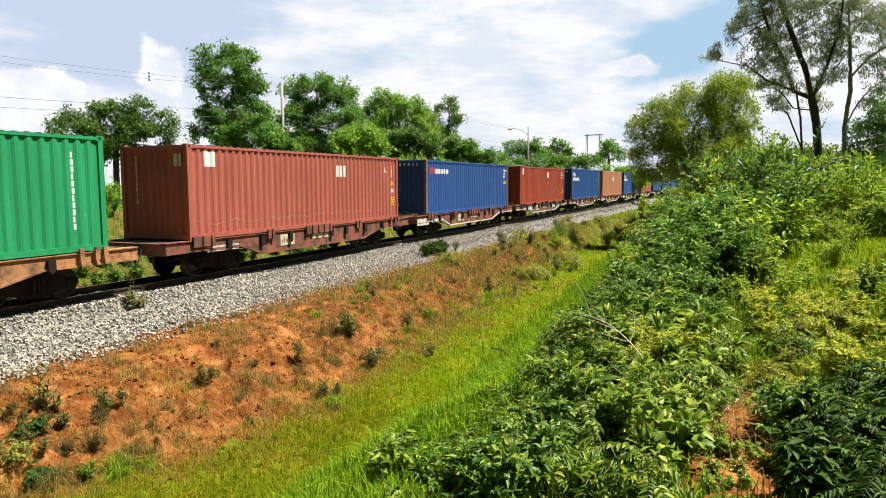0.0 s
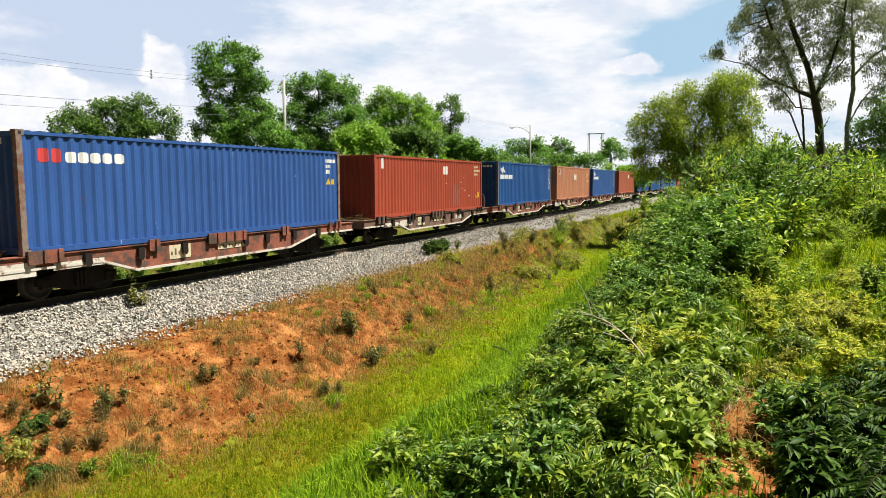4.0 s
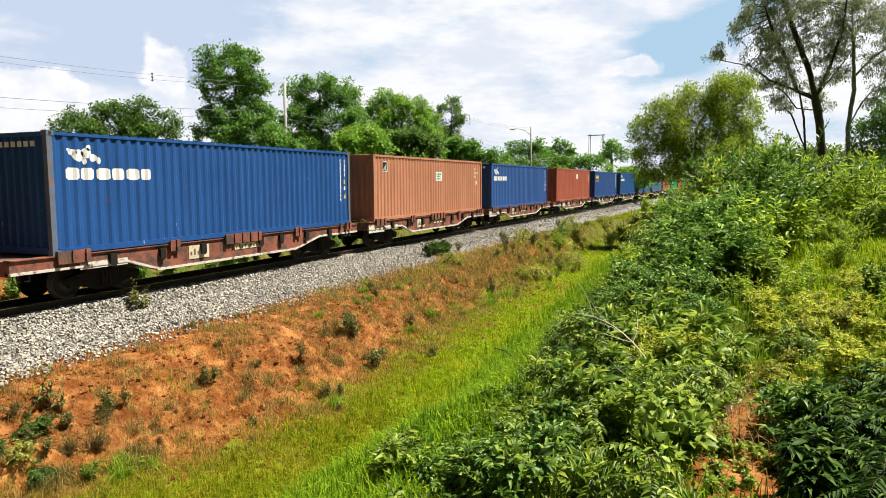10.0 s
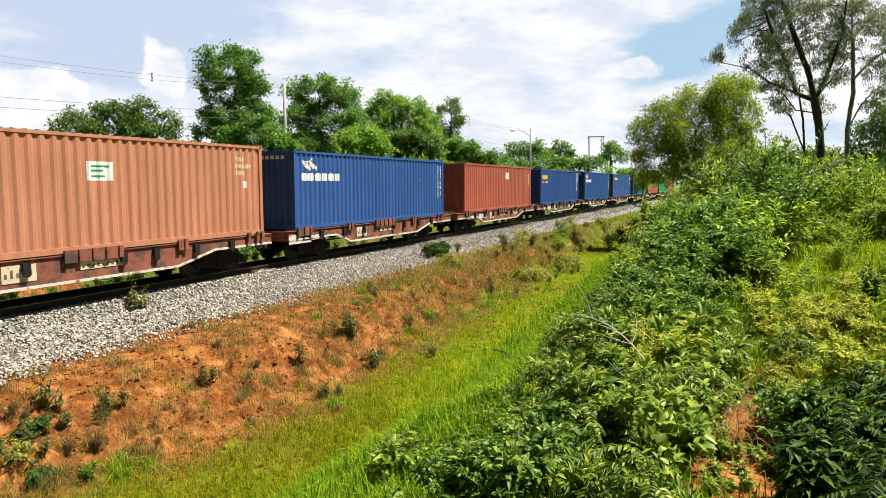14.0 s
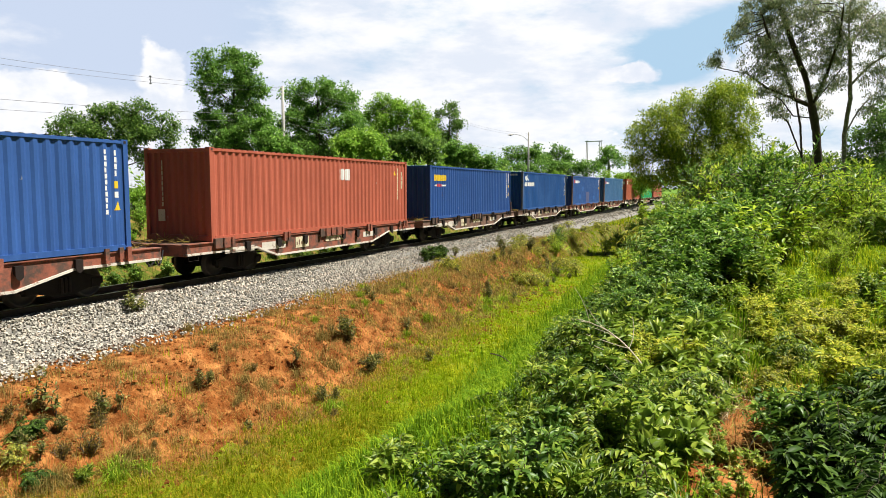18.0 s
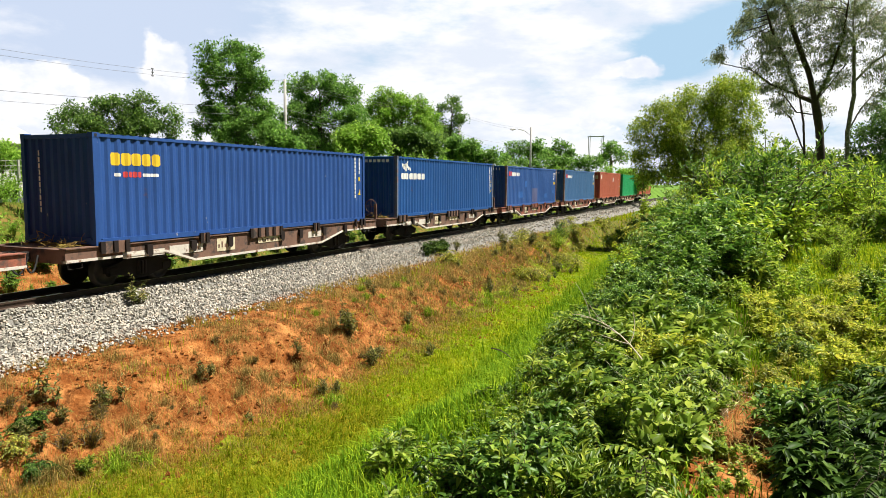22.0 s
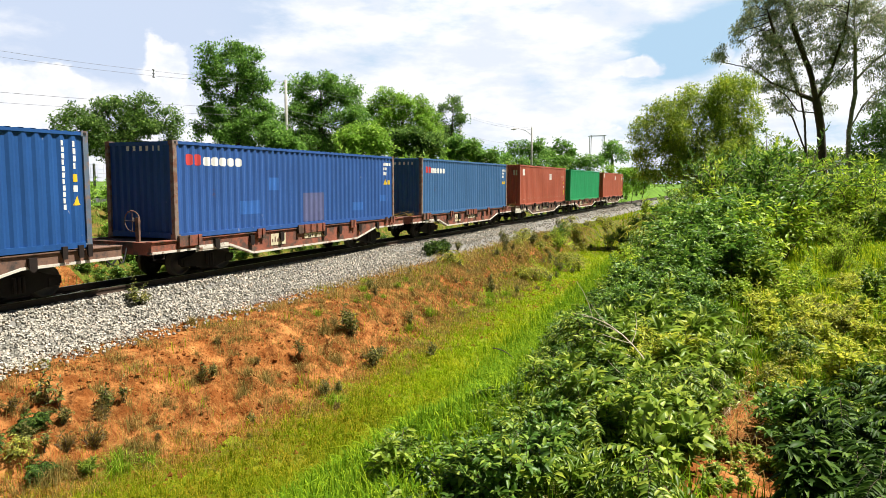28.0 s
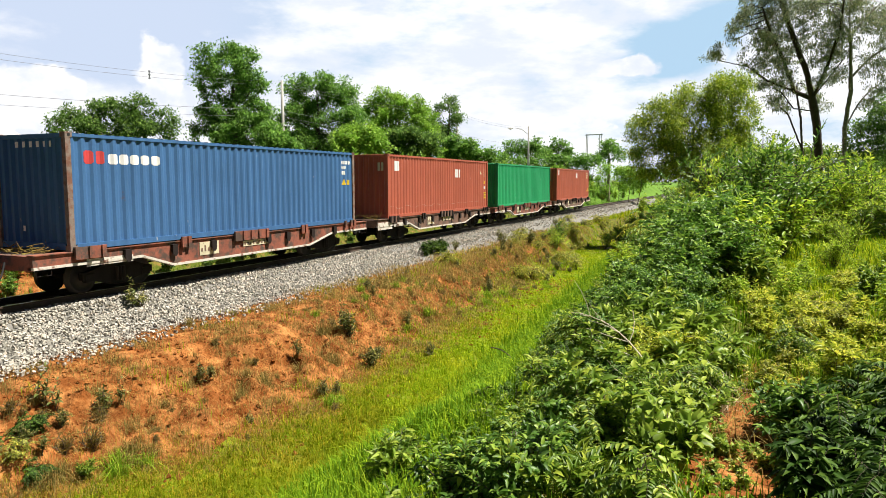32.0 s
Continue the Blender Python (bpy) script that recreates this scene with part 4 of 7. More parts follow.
def build_wagon(index, left, right, body, edge, plates):
    """A container flat wagon with fish-bellied sills on two bogies; its origin lies under the container's leading end, on the rails."""
    B, E = M[body], M[edge]
    colour = {"w_red": "red oxide", "w_brown": "rusty brown", "w_orange": "rusty orange"}[body]
    w = tagged(new("flat_wagon"), f"{colour} steel container flat wagon on two bogies", "rail wagon", "wagons of the train")
    x0, x1 = -left, LEN + right
    top = FLOOR - 0.03
    for s in (-1, 1):
        ya, yb = sorted((s * 1.20, s * 1.14))
        keys = [(x0, 0.24), (x0 + 2.9, 0.24), (x0 + 3.9, 0.56), (x1 - 3.9, 0.56), (x1 - 2.5, 0.24), (x1, 0.24)]
        sill = Shape().prism([(x, [(ya, top - d), (yb, top - d), (yb, top), (ya, top)]) for x, d in keys])
        sill_ob = part("side_sill", sill, B, w, f"{colour} fish-bellied side sill")
        fa, fb = sorted((s * 1.225, s * 1.05))
        lo = Shape()
        for (xa, da), (xb, db) in zip(keys[:-1], keys[1:]):
            lo.prism([(x, [(fa, top - d - 0.06), (fb, top - d - 0.06), (fb, top - d), (fa, top - d)]) for x, d in ((xa, da), (xb, db))])
        part("sill_flange", lo, E, sill_ob, "pale worn lower flange" if edge == "w_white" else "")
        fa, fb = sorted((s * 1.24, s * 1.02))
        part("sill_cap", Shape().box(x0, x1, fa, fb, top, top + 0.022), B, sill_ob)
    part("deck", Shape().box(x0 + 0.02, x1 - 0.02, -1.02, 1.02, top - 0.05, top - 0.01), M["w_brown"], w, "dirty steel deck")
    part("centre_sill", Shape().prism([(x, [(-0.2, z), (0.2, z), (0.2, top - 0.05), (-0.2, top - 0.05)]) for x, z in
                                       ((x0 + 0.1, 0.85), (x0 + 3, 0.85), (x0 + 4, 0.62), (x1 - 4, 0.62), (x1 - 3, 0.85), (x1 - 0.1, 0.85))]), M["w_dark"], w)
    for xa in (x0, x1 - 0.10):
        part("end_beam", Shape().box(xa, xa + 0.10, -1.14, 1.14, top - 0.32, top - 0.004), B, w)
    for xx in np.linspace(x0 + 3.5, x1 - 3.5, 5):
        part("cross_member", Shape().box(xx - 0.06, xx + 0.06, -1.14, 1.14, top - 0.42, top - 0.05), M["w_dark"], w)
    part("brake_cylinder", Shape().tube([(5.0, 0.3, 0.62), (5.7, 0.3, 0.62)], 0.17, 12), M["w_dark"], w)
    part("air_reservoir", Shape().tube([(7.0, -0.4, 0.60), (8.1, -0.4, 0.60)], 0.19, 12), M["w_dark"], w)
    part("brake_rod", Shape().tube([(2.6, 0.1, 0.45), (9.6, 0.1, 0.45)], 0.025, 6), M["w_dark"], w)
    # stake pockets and container guides along the near and far sills
    mids = [LEN / 2 - 0.72 + 0.36 * k for k in range(5)]
    guides = [0.12, 0.48, 0.82, 3.3, 3.52, LEN - 3.5, LEN - 3.28, LEN - 0.75, LEN - 0.35, LEN - 0.12] + mids
    pockets = [1.5, 3.0, 4.45, 6.9, 7.9, 9.3, 10.7]
    for s in (-1, 1):
        for gx in guides:
            ya, yb = sorted((s * 1.245, s * 1.30))
            g = Shape().prism([(gx - 0.06, [(ya, top - 0.16), (yb, top - 0.10), (yb, top + 0.12), (ya, top + 0.12)]), (gx + 0.06, [(ya, top - 0.16), (yb, top - 0.10), (yb, top + 0.12), (ya, top + 0.12)])])
            part("container_guide", g, B if body != "w_brown" else M["w_black"], w)
        ya, yb = sorted((s * 1.242, s * 1.262))
        for ga, gb in ((mids[0], mids[-1]), (3.3, 3.52), (LEN - 3.5, LEN - 3.28), (0.12, 0.82)):
            part("guide_plate", Shape().box(ga - 0.05, gb + 0.05, ya, yb, top - 0.17, top + 0.115), B, w)
        for gx in pockets:
            ya, yb = sorted((s * 1.205, s * 1.29))
            ring = [(ya, top - 0.30), (yb, top - 0.22), (yb, top - 0.06), (ya, top - 0.06)]
            part("stake_pocket", Shape().prism([(gx - 0.09, ring), (gx - 0.03, [(a, b - (0.06 if i < 2 else 0)) for i, (a, b) in enumerate(ring)]), (gx + 0.03, [(a, b - (0.06 if i < 2 else 0)) for i, (a, b) in enumerate(ring)]), (gx + 0.09, ring)]), M["w_black"], w)
    for px, pw, ph, col in plates:
        part("plate", Shape().box(px, px + pw, -1.212, -1.203, top - 0.27 - ph / 2, top - 0.27 + ph / 2), M[col], w, "worn painted panel")
        if col == "w_cream":
            k = int(pw / 0.13)
            for q in range(k):
                part("painted_bar", Shape().box(px + 0.05 + q * 0.13, px + 0.11 + q * 0.13, -1.216, -1.210, top - 0.27 - ph * 0.22, top - 0.27 + ph * (0.05 + 0.2 * (q % 2))), M["w_brown"], w, "faded dark painted bar")
    # bogies
    for cx in (1.57, LEN - 1.57):
        bogie = part("bogie", Shape().box(cx - 0.16, cx + 0.16, -0.85, 0.85, 0.52, 0.82, 0.03), M["w_dark"], w, "dark cast-steel bogie")
        for s in (-1, 1):
            ya, yb = sorted((s * 0.72, s * 0.86))
            keys = [(-1.02, 0.34, 0.50), (-0.72, 0.30, 0.56), (-0.40, 0.22, 0.68), (-0.22, 0.16, 0.74), (0.22, 0.16, 0.74), (0.40, 0.22, 0.68), (0.72, 0.30, 0.56), (1.02, 0.34, 0.50)]
            part("side_frame", Shape().prism([(cx + x, [(ya, a), (yb, a), (yb, b), (ya, b)]) for x, a, b in keys]), M["w_dark"], bogie)
            for k in (-0.1, 0.0, 0.1):
                part("spring", Shape().tube([(cx + k, s * 0.90, 0.24), (cx + k, s * 0.90, 0.58)], 0.04, 8), M["w_black"], bogie)
        for dx in (-0.82, 0.82):
            ws = part("wheelset", AXLE_ME, None, w, "steel wheelset")
            ws.location = (cx + dx, 0, WHEEL)
            for s in (-1, 1):
                wh = part("wheel", WHEEL_ME, None, ws)
                wh.location = (0, s * 0.535, 0)
                if s > 0:
                    wh.rotation_euler = (0, 0, math.pi)
            wheelsets.append((ws, cx + dx, index))
            for s in (-1, 1):
                part("axle_box", Shape().box(cx + dx - 0.12, cx + dx + 0.12, s * 0.80 - 0.08, s * 0.80 + 0.08, 0.27, 0.50, 0.03), M["w_dark"], bogie)
    for xe, s in ((x0, -1), (x1, 1)):
        a, b = sorted((xe, xe + s * 0.36))
        cp = part("coupler", Shape().box(a, b, -0.07, 0.07, 0.78, 0.98, 0.03), M["w_dark"], w, "dark knuckle coupler")
        a, b = sorted((xe + s * 0.36, xe + s * 0.50))
        part("knuckle", Shape().box(a, b, -0.16, 0.16, 0.73, 1.02, 0.05), M["w_dark"], cp)
        th = np.linspace(0, 1, 8)
        hose = [(xe + s * (0.10 + 0.40 * t), -0.45 - 0.1 * t, 0.92 - 1.5 * t * (1 - t)) for t in th]
        part("brake_hose", Shape().tube(hose, 0.022, 6), M["black"], w, "black air brake hose")
        part("end_step", Shape().tube([(xe - s * 0.06, -1.18, top - 0.2), (xe - s * 0.06, -1.2, 0.62), (xe - s * 0.42, -1.2, 0.62), (xe - s * 0.42, -1.18, top - 0.2)], 0.014, 6), M["w_black"], w, "bent rod step")
    return w


def hand_brake(w, x):
    """The brake wheel on its stand at the leading end of a wagon."""
    top = FLOOR - 0.03
    part("brake_stand", Shape().box(x - 0.03, x + 0.03, -0.66, -0.54, top, top + 0.62), M["w_brown"], w, "rusty brake stand")
    th = np.linspace(0, 2 * np.pi, 19)
    ring = [(x + 0.06, -0.35 + 0.27 * math.cos(a), top + 0.52 + 0.27 * math.sin(a)) for a in th]
    hw = part("brake_wheel", Shape().tube(ring, 0.014, 6, False), M["w_brown"], w, "rusty brake wheel")
    for k in range(4):
        a = k * math.pi / 2
        part("spoke", Shape().tube([(x + 0.06, -0.35, top + 0.52), (x + 0.06, -0.35 + 0.27 * math.cos(a), top + 0.52 + 0.27 * math.sin(a))], 0.01, 5), M["w_brown"], hw)


def debris(w, xa, xb, seed):
    """Dry twigs and litter lying on a wagon's end deck."""
    r = np.random.default_rng(seed)
    s = Shape()
    for i in range(70):
        p = np.array([r.uniform(xa, xb), r.uniform(-1.05, 0.6), FLOOR - 0.02 + abs(r.normal(0, 0.06))])
        d = np.array([r.normal(0, 1), r.normal(0, 1), abs(r.normal(0, 0.35))])
        d *= r.uniform(0.12, 0.36) / np.linalg.norm(d)
        s.tube([p, p + d * 0.5 + r.normal(0, 0.02, 3), p + d], 0.006, 4)
    tagged(part("twig_litter", s, M["grass_dry"], w), "dry twigs and litter", kind="stuff")


CARS = (  # container style, paint, corner posts, wagon colour, flange
    ("green", "p_green", None, "w_orange", "w_orange"),
    ("pink", "p_pink", None, "w_red", "w_red"),
    ("redwhite", "p_navy", "post_grey", "w_red", "w_white"),
    ("red", "p_redbright", None, "w_brown", "w_white"),
    ("emblem_blue", "p_blue", "post_blue", "w_red", "w_white"),
    ("tan", "p_tan", None, "w_red", "w_white"),
    ("emblem_blue", "p_navy", None, "w_red", "w_white"),
    ("redlogo", "p_red", None, "w_red", "w_white"),
    ("yellowmark", "p_deepblue", None, "w_brown", "w_white"),
    ("emblem_pale", "p_blue", "post_blue", "w_brown", "w_white"),
    ("redwhite", "p_navy", "post_grey", "w_red", "w_white"),
    ("redwhite", "p_greyblue", "post_grey", "w_red", "w_white"),
    ("pink", "p_red", None, "w_brown", "w_white"),
    ("green", "p_green", None, "w_red", "w_white"),
    ("red", "p_red", None, "w_brown", "w_white"),
)
train = []


def build_train():
    at = 0.0
    r = random.Random(5)
    for i, (style, paint, post, body, edge) in enumerate(CARS):
        gap_l = (GAPS[i - 1] if i else 14.7) - LEN
        gap_r = (GAPS[i] if i < len(GAPS) else 14.7) - LEN
        left, right = (gap_l - 0.9) / 2, (gap_r - 0.9) / 2
        plates = [(3.95, 0.75, 0.36, "w_cream"), (5.75, 1.25, 0.17, "w_cream"), (0.35 + r.random() * 0.4, 1.3, 0.16, "w_white")]
        if i in (2, 5, 6, 12):
            plates.append((-left + 0.02, 1.25, 0.30, "w_white"))
        if i in (3, 7, 8, 9):
            plates += [(2.2, 1.2, 0.24, "w_white"), (8.4, 0.9, 0.2, "w_white")]
        c = build_container(style, paint, HEIGHTS[i], post, i == 10)
        w = build_wagon(i, left, right, body, edge, plates)
        if i in (4, 9, 10):
            hand_brake(w, -left + 0.15)
        if i in (2, 3, 5, 7, 8, 9, 11, 12):
            debris(w, -left + 0.1, -0.02, i)
        if i in (4, 6, 10):
            debris(w, LEN + 0.05, LEN + right - 0.1, 30 + i)
        train.append((c, w, at))
        if i < len(GAPS):
            at += GAPS[i]


build_train()


# ---- foliage ----
RIGHT = np.array([0.4035, -0.9150, 0.0])     # across the view, along the ground
AWAY = np.array([0.9150, 0.4035, 0.0])


def unit(a):
    return a / (np.linalg.norm(a, axis=-1, keepdims=True) + 1e-9)


def leaf_arrays(pos, dirs, length, width, curl=0.25, fold=0.12):
    """Oval leaves folded along the midrib and bent to the tip: eight corners each."""
    n = len(pos)
    d = unit(dirs)
    ref = unit(np.array([0, 0, 1.0]) + rng.normal(0, 0.45, (n, 3)))
    side = unit(np.cross(d, ref))
    nor = np.cross(side, d)
    L, W = np.broadcast_to(length, (n,))[:, None], np.broadcast_to(width, (n,))[:, None]

    def at(t, w, up):
        return pos + d * L * t + side * W * w + nor * L * (up - curl * t * t)
    v = np.stack([at(0, 0, 0), at(0.35, 0, 0), at(0.68, 0, 0), at(1, 0, 0), at(0.28, 0.48, fold), at(0.66, 0.40, fold), at(0.28, -0.48, fold), at(0.66, -0.40, fold)], 1).reshape(-1, 3)
    q = np.array([(0, 4, 1), (1, 4, 5), (1, 5, 2), (2, 5, 3), (0, 1, 6), (1, 7, 6), (1, 2, 7), (2, 3, 7)])
    return v, (q[None] + 8 * np.arange(n)[:, None, None]).reshape(-1, 3)


def quad_leaves(pos, dirs, length, width):
    """Cheaper far leaves: a folded pair of triangles."""
    n = len(pos)
    d = unit(dirs)
    side = unit(np.cross(d, unit(np.array([0, 0, 1.0]) + rng.normal(0, 0.5, (n, 3)))))
    nor = np.cross(side, d)
    L, W = np.broadcast_to(length, (n,))[:, None], np.broadcast_to(width, (n,))[:, None]
    v = np.stack([pos, pos + d * L * 0.45 + side * W * 0.5 + nor * L * 0.08, pos + d * L, pos + d * L * 0.45 - side * W * 0.5 + nor * L * 0.08], 1).reshape(-1, 3)
    q = np.array([(0, 1, 2), (0, 2, 3)])
    return v, (q[None] + 4 * np.arange(n)[:, None, None]).reshape(-1, 3)


def bent(a, b, sag, k=5, wild=0.07):
    """A curved way from a to b."""
    t = np.linspace(0, 1, k)[:, None]
    off = rng.normal(0, 1, 3) * np.linalg.norm(b - a) * wild
    return a + (b - a) * t + (np.array([0, 0, -sag]) + off) * (4 * t * (1 - t))


def grow_tree(name, label, leaf_name, bark_name, at, radius, lobes, ways=(), leaf=0.2, thin=0.5, droop=0.2, points=600, step=0.42, tuft=24, puff=0.26, deep=0.0, bush=False, tip=0.012, fan=4, clump=9):
    """A tree whose branches grow from its stems (offset across the view, height) towards points spread over the lobes of its crown; leaves sit in tufts on the last twigs."""
    global rng
    rng = np.random.default_rng(int(abs(at[0]) * 100 + abs(at[1]) * 10))
    base = np.array([at[0], at[1], float(ground_z(at[0], at[1])) - 0.05])
    tree = tagged(new(name), label, "tree" if not bush else "bush")
    tree.location = base
    lobes = [q if len(q) == 4 else (*q, q[2] * 0.92) for q in lobes]
    share = np.array([a * b for _, _, a, b in lobes])
    goal = []
    for (u, z, a, b), k in zip(lobes, np.maximum(6, points * share / share.sum()).astype(int)):
        heads = unit(rng.normal(0, 1, (max(4, k // clump), 3))) * rng.uniform(0.15, 1, (max(4, k // clump), 1)) ** 0.45
        q = heads[rng.integers(0, len(heads), k)] + rng.normal(0, 0.16, (k, 3))
        off = rng.normal(0, 0.3 * a) + rng.normal(0, deep) if deep else rng.normal(0, 0.3 * a)
        goal.append(RIGHT * (u + q[:, :1] * a) + AWAY * (off + q[:, 1:2] * a) + np.array([0, 0, 1.0]) * (z - base[2] + q[:, 2:] * b))
    goal = np.vstack(goal)
    P, up = [], []

    def add_way(pts, root):
        way = [RIGHT * u + np.array([0, 0, z - base[2]]) for u, z in pts]
        if root:
            way[0][2] = 0.0
        last = -1
        if not root:
            last = int(np.argmin(np.linalg.norm(np.array(P) - way[0], axis=1)))
            way[0] = P[last]
        else:
            P.append(way[0])
            up.append(-1)
            last = len(P) - 1
        lean = AWAY * rng.normal(0, 0.22) * (0 if root else 1)
        for a, b in zip(way[:-1], way[1:]):
            k = max(1, int(round(np.linalg.norm(b - a) / step)))
            for i in range(1, k + 1):
                P.append(a + (b - a) * i / k + rng.normal(0, 0.035, 3) * step + lean * np.linalg.norm(a + (b - a) * i / k - way[0]))
                up.append(last)
                last = len(P) - 1

    low = min(z - b for _, z, _, b in lobes)
    high = max(z for _, z, _, _ in lobes)
    if bush:
        for u, z, a, _ in lobes:
            add_way([(u * 0.8, base[2]), (u, max(base[2] + 0.3, z - a * 0.6))], True)
    elif ways:
        for i, w in enumerate(ways):
            add_way(w, i == 0)
    else:
        um = float(np.mean([q[0] for q in lobes]))
        add_way([(0, base[2]), (um * 0.2, max(base[2] + 0.4, low + 0.1 * (high - low))), (um * 0.7, low + 0.55 * (high - low))], True)
    near, d2 = np.zeros(len(goal), int), np.full(len(goal), 1e9)

    def look_up(first):
        q = np.array(P[first:])
        d = ((goal[:, None] - q[None]) ** 2).sum(2)
        j = d.argmin(1)
        m = d[np.arange(len(goal)), j]
        better = m < d2
        near[better], d2[better] = first + j[better], m[better]

    look_up(0)
    kids = np.zeros(20000, int)
    for _ in range(90):
        live = d2 > (1.3 * step) ** 2
        if not live.any():
            break
        pull = {}
        for g, n in zip(goal[live], near[live]):
            pull.setdefault(int(n), []).append(g)
        first = len(P)
        for n, gs in pull.items():
            if kids[n] >= fan:
                continue
            w = unit(np.array(gs) - P[n]).sum(0) + rng.normal(0, 0.25, 3)
            P.append(P[n] + unit(w) * step)
            up.append(n)
            kids[n] += 1
        if len(P) == first or len(P) > 9000:
            break
        look_up(first)
    P, up = np.array(P), np.array(up)
    count = np.zeros(len(P))
    has = np.zeros(len(P), bool)
    has[up[up >= 0]] = True
    for i in range(len(P) - 1, -1, -1):
        if not has[i]:
            count[i] += 1
        if up[i] >= 0:
            count[up[i]] += count[i]
    power = math.log(radius / tip) / math.log(max(count.max(), 2))
    rad = tip * count ** power
    best = {}
    for i in range(len(P)):
        if up[i] >= 0 and (up[i] not in best or count[i] > count[best[up[i]]]):
            best[up[i]] = i
    twigs = Shape()
    for i in range(len(P)):
        if up[i] >= 0 and best[up[i]] == i:
            continue
        chain = [i] if up[i] < 0 else [up[i], i]
        while chain[-1] in best:
            chain.append(best[chain[-1]])
        if len(chain) < 2:
            continue
        r = rad[chain].copy()
        if up[i] >= 0:
            r[0] = r[1]
        else:
            r[0] *= 1.35
        big = r[0] > max(0.05, 0.3 * radius)
        s = Shape() if big else twigs
        s.tube(P[chain], r, 9 if big else (5 if r[0] > 0.03 else 3), big)
        if big:
            part("trunk" if up[i] < 0 else "limb", s, M[bark_name], tree, smooth=True)
    if twigs.n:
        tagged(part("branchwork", twigs, M[bark_name], tree, smooth=True), kind="stuff")
    ends = np.where((count <= 2) & (up >= 0))[0]
    way = unit(P[ends] - P[up[ends]])
    n = len(ends) * tuft
    pos = (P[ends][:, None] + np.clip(rng.normal(0, 1, (len(ends), tuft, 3)), -1.5, 1.5) * puff * np.array([1, 1, 0.8]) * rng.uniform(0.6, 1.25, (len(ends), 1, 1))).reshape(-1, 3)
    dirs = (np.repeat(way, tuft, 0) * 0.6 + rng.normal(0, 0.6, (n, 3)) + np.array([0, 0, -droop * 1.8]))
    L = leaf * rng.uniform(0.6, 1.25, n)
    v, f = quad_leaves(pos, dirs, L, L * thin)
    part("crown", mesh_np("crown", v, f, M[leaf_name], smooth=True), None, tree, "leafy crown")
    return tree


# ---- the trees ----
grow_tree("street_tree", "round dark green street tree", "crown_dark", "bark", (27.94, 17.20), 0.16, [(-2.03, 5.89, 1.09), (-0.76, 6.20, 1.12), (0.34, 6.31, 1.12), (1.58, 6.19, 1.12), (2.65, 5.75, 0.88), (-0.04, 5.05, 1.41), (-1.44, 5.12, 1.25), (1.69, 5.11, 1.25), (-2.57, 6.30, 0.5), (2.99, 6.27, 0.38)], leaf=0.17, points=1372, tuft=97, step=0.29, puff=0.25, clump=15)
grow_tree("tall_tree", "tall leafy green tree with an uneven crown", "crown_mid", "bark", (38.08, 17.33), 0.22, [(-0.15, 10.2, 1.2), (-1.2, 10.82, 1.08), (0.93, 11.04, 1.0), (-1.9, 9.62, 0.93), (-0.1, 9.23, 1.39), (1.46, 9.68, 0.93), (-0.73, 7.71, 1.62), (1.01, 7.52, 1.39), (1.86, 6.36, 1.31), (-1.86, 6.49, 1.16), (-0.02, 5.80, 1.78), (-0.22, 11.31, 0.7)], leaf=0.20, points=1536, tuft=123, step=0.36, clump=15)
grow_tree("broad_tree", "broad-crowned green tree behind the railway", "crown_mid", "bark", (47.88, 17.47), 0.24, [(0.28, 10.54, 1.47), (1.87, 10.13, 1.47), (-1.26, 9.78, 1.38), (-1.85, 8.06, 1.47), (0.23, 8.28, 1.93), (2.53, 8.27, 1.47), (-0.74, 6.37, 2.07), (2.27, 6.49, 1.93)], leaf=0.22, points=1488, tuft=127, step=0.40, puff=0.31, clump=15)
grow_tree("bright_tree", "bright green leafy tree behind the railway", "crown_bright", "bark", (57.75, 15.09), 0.24, [(-0.78, 9.78, 1.37), (-2.21, 9.06, 1.37), (0.8, 9.67, 1.37), (2.37, 9.04, 1.37), (-0.27, 8.07, 1.89), (2.1, 7.54, 1.68)], leaf=0.24, points=1248, tuft=118, step=0.44, puff=0.34, clump=15)
grow_tree("slim_tree", "slim dark green tree behind the railway", "crown_dark", "bark", (63.44, 12.19), 0.18, [(0.12, 10.58, 0.89), (-0.45, 9.43, 1.12), (0.45, 8.60, 0.95), (-0.17, 7.39, 1.23)], leaf=0.22, points=624, tuft=100, step=0.40, puff=0.31, clump=15)
grow_tree("far_tree", "distant round green tree", "crown_mid", "bark", (107.13, 17.38), 0.25, [(-3.16, 7.30, 1.36), (-0.91, 7.83, 1.63), (1.35, 8.00, 1.72), (2.81, 7.36, 1.36)], leaf=0.42, points=345, tuft=85, step=0.64, puff=0.50)
grow_tree("far_tree", "distant small green tree", "crown_mid", "bark", (117.16, 14.66), 0.2, [(-0.2, 8.66, 1.26), (1.16, 7.98, 1.26), (-1.16, 7.41, 1.46)], leaf=0.42, points=345, tuft=85, step=0.64, puff=0.50)
grow_tree("far_tree", "distant green tree with a bare trunk", "crown_mid", "pale_bark", (107.35, 4.28), 0.22, [(-0.19, 7.62, 1.38), (-1.2, 6.59, 1.04), (1.13, 6.67, 1.12)], leaf=0.38, points=345, tuft=85, step=0.64, puff=0.50)
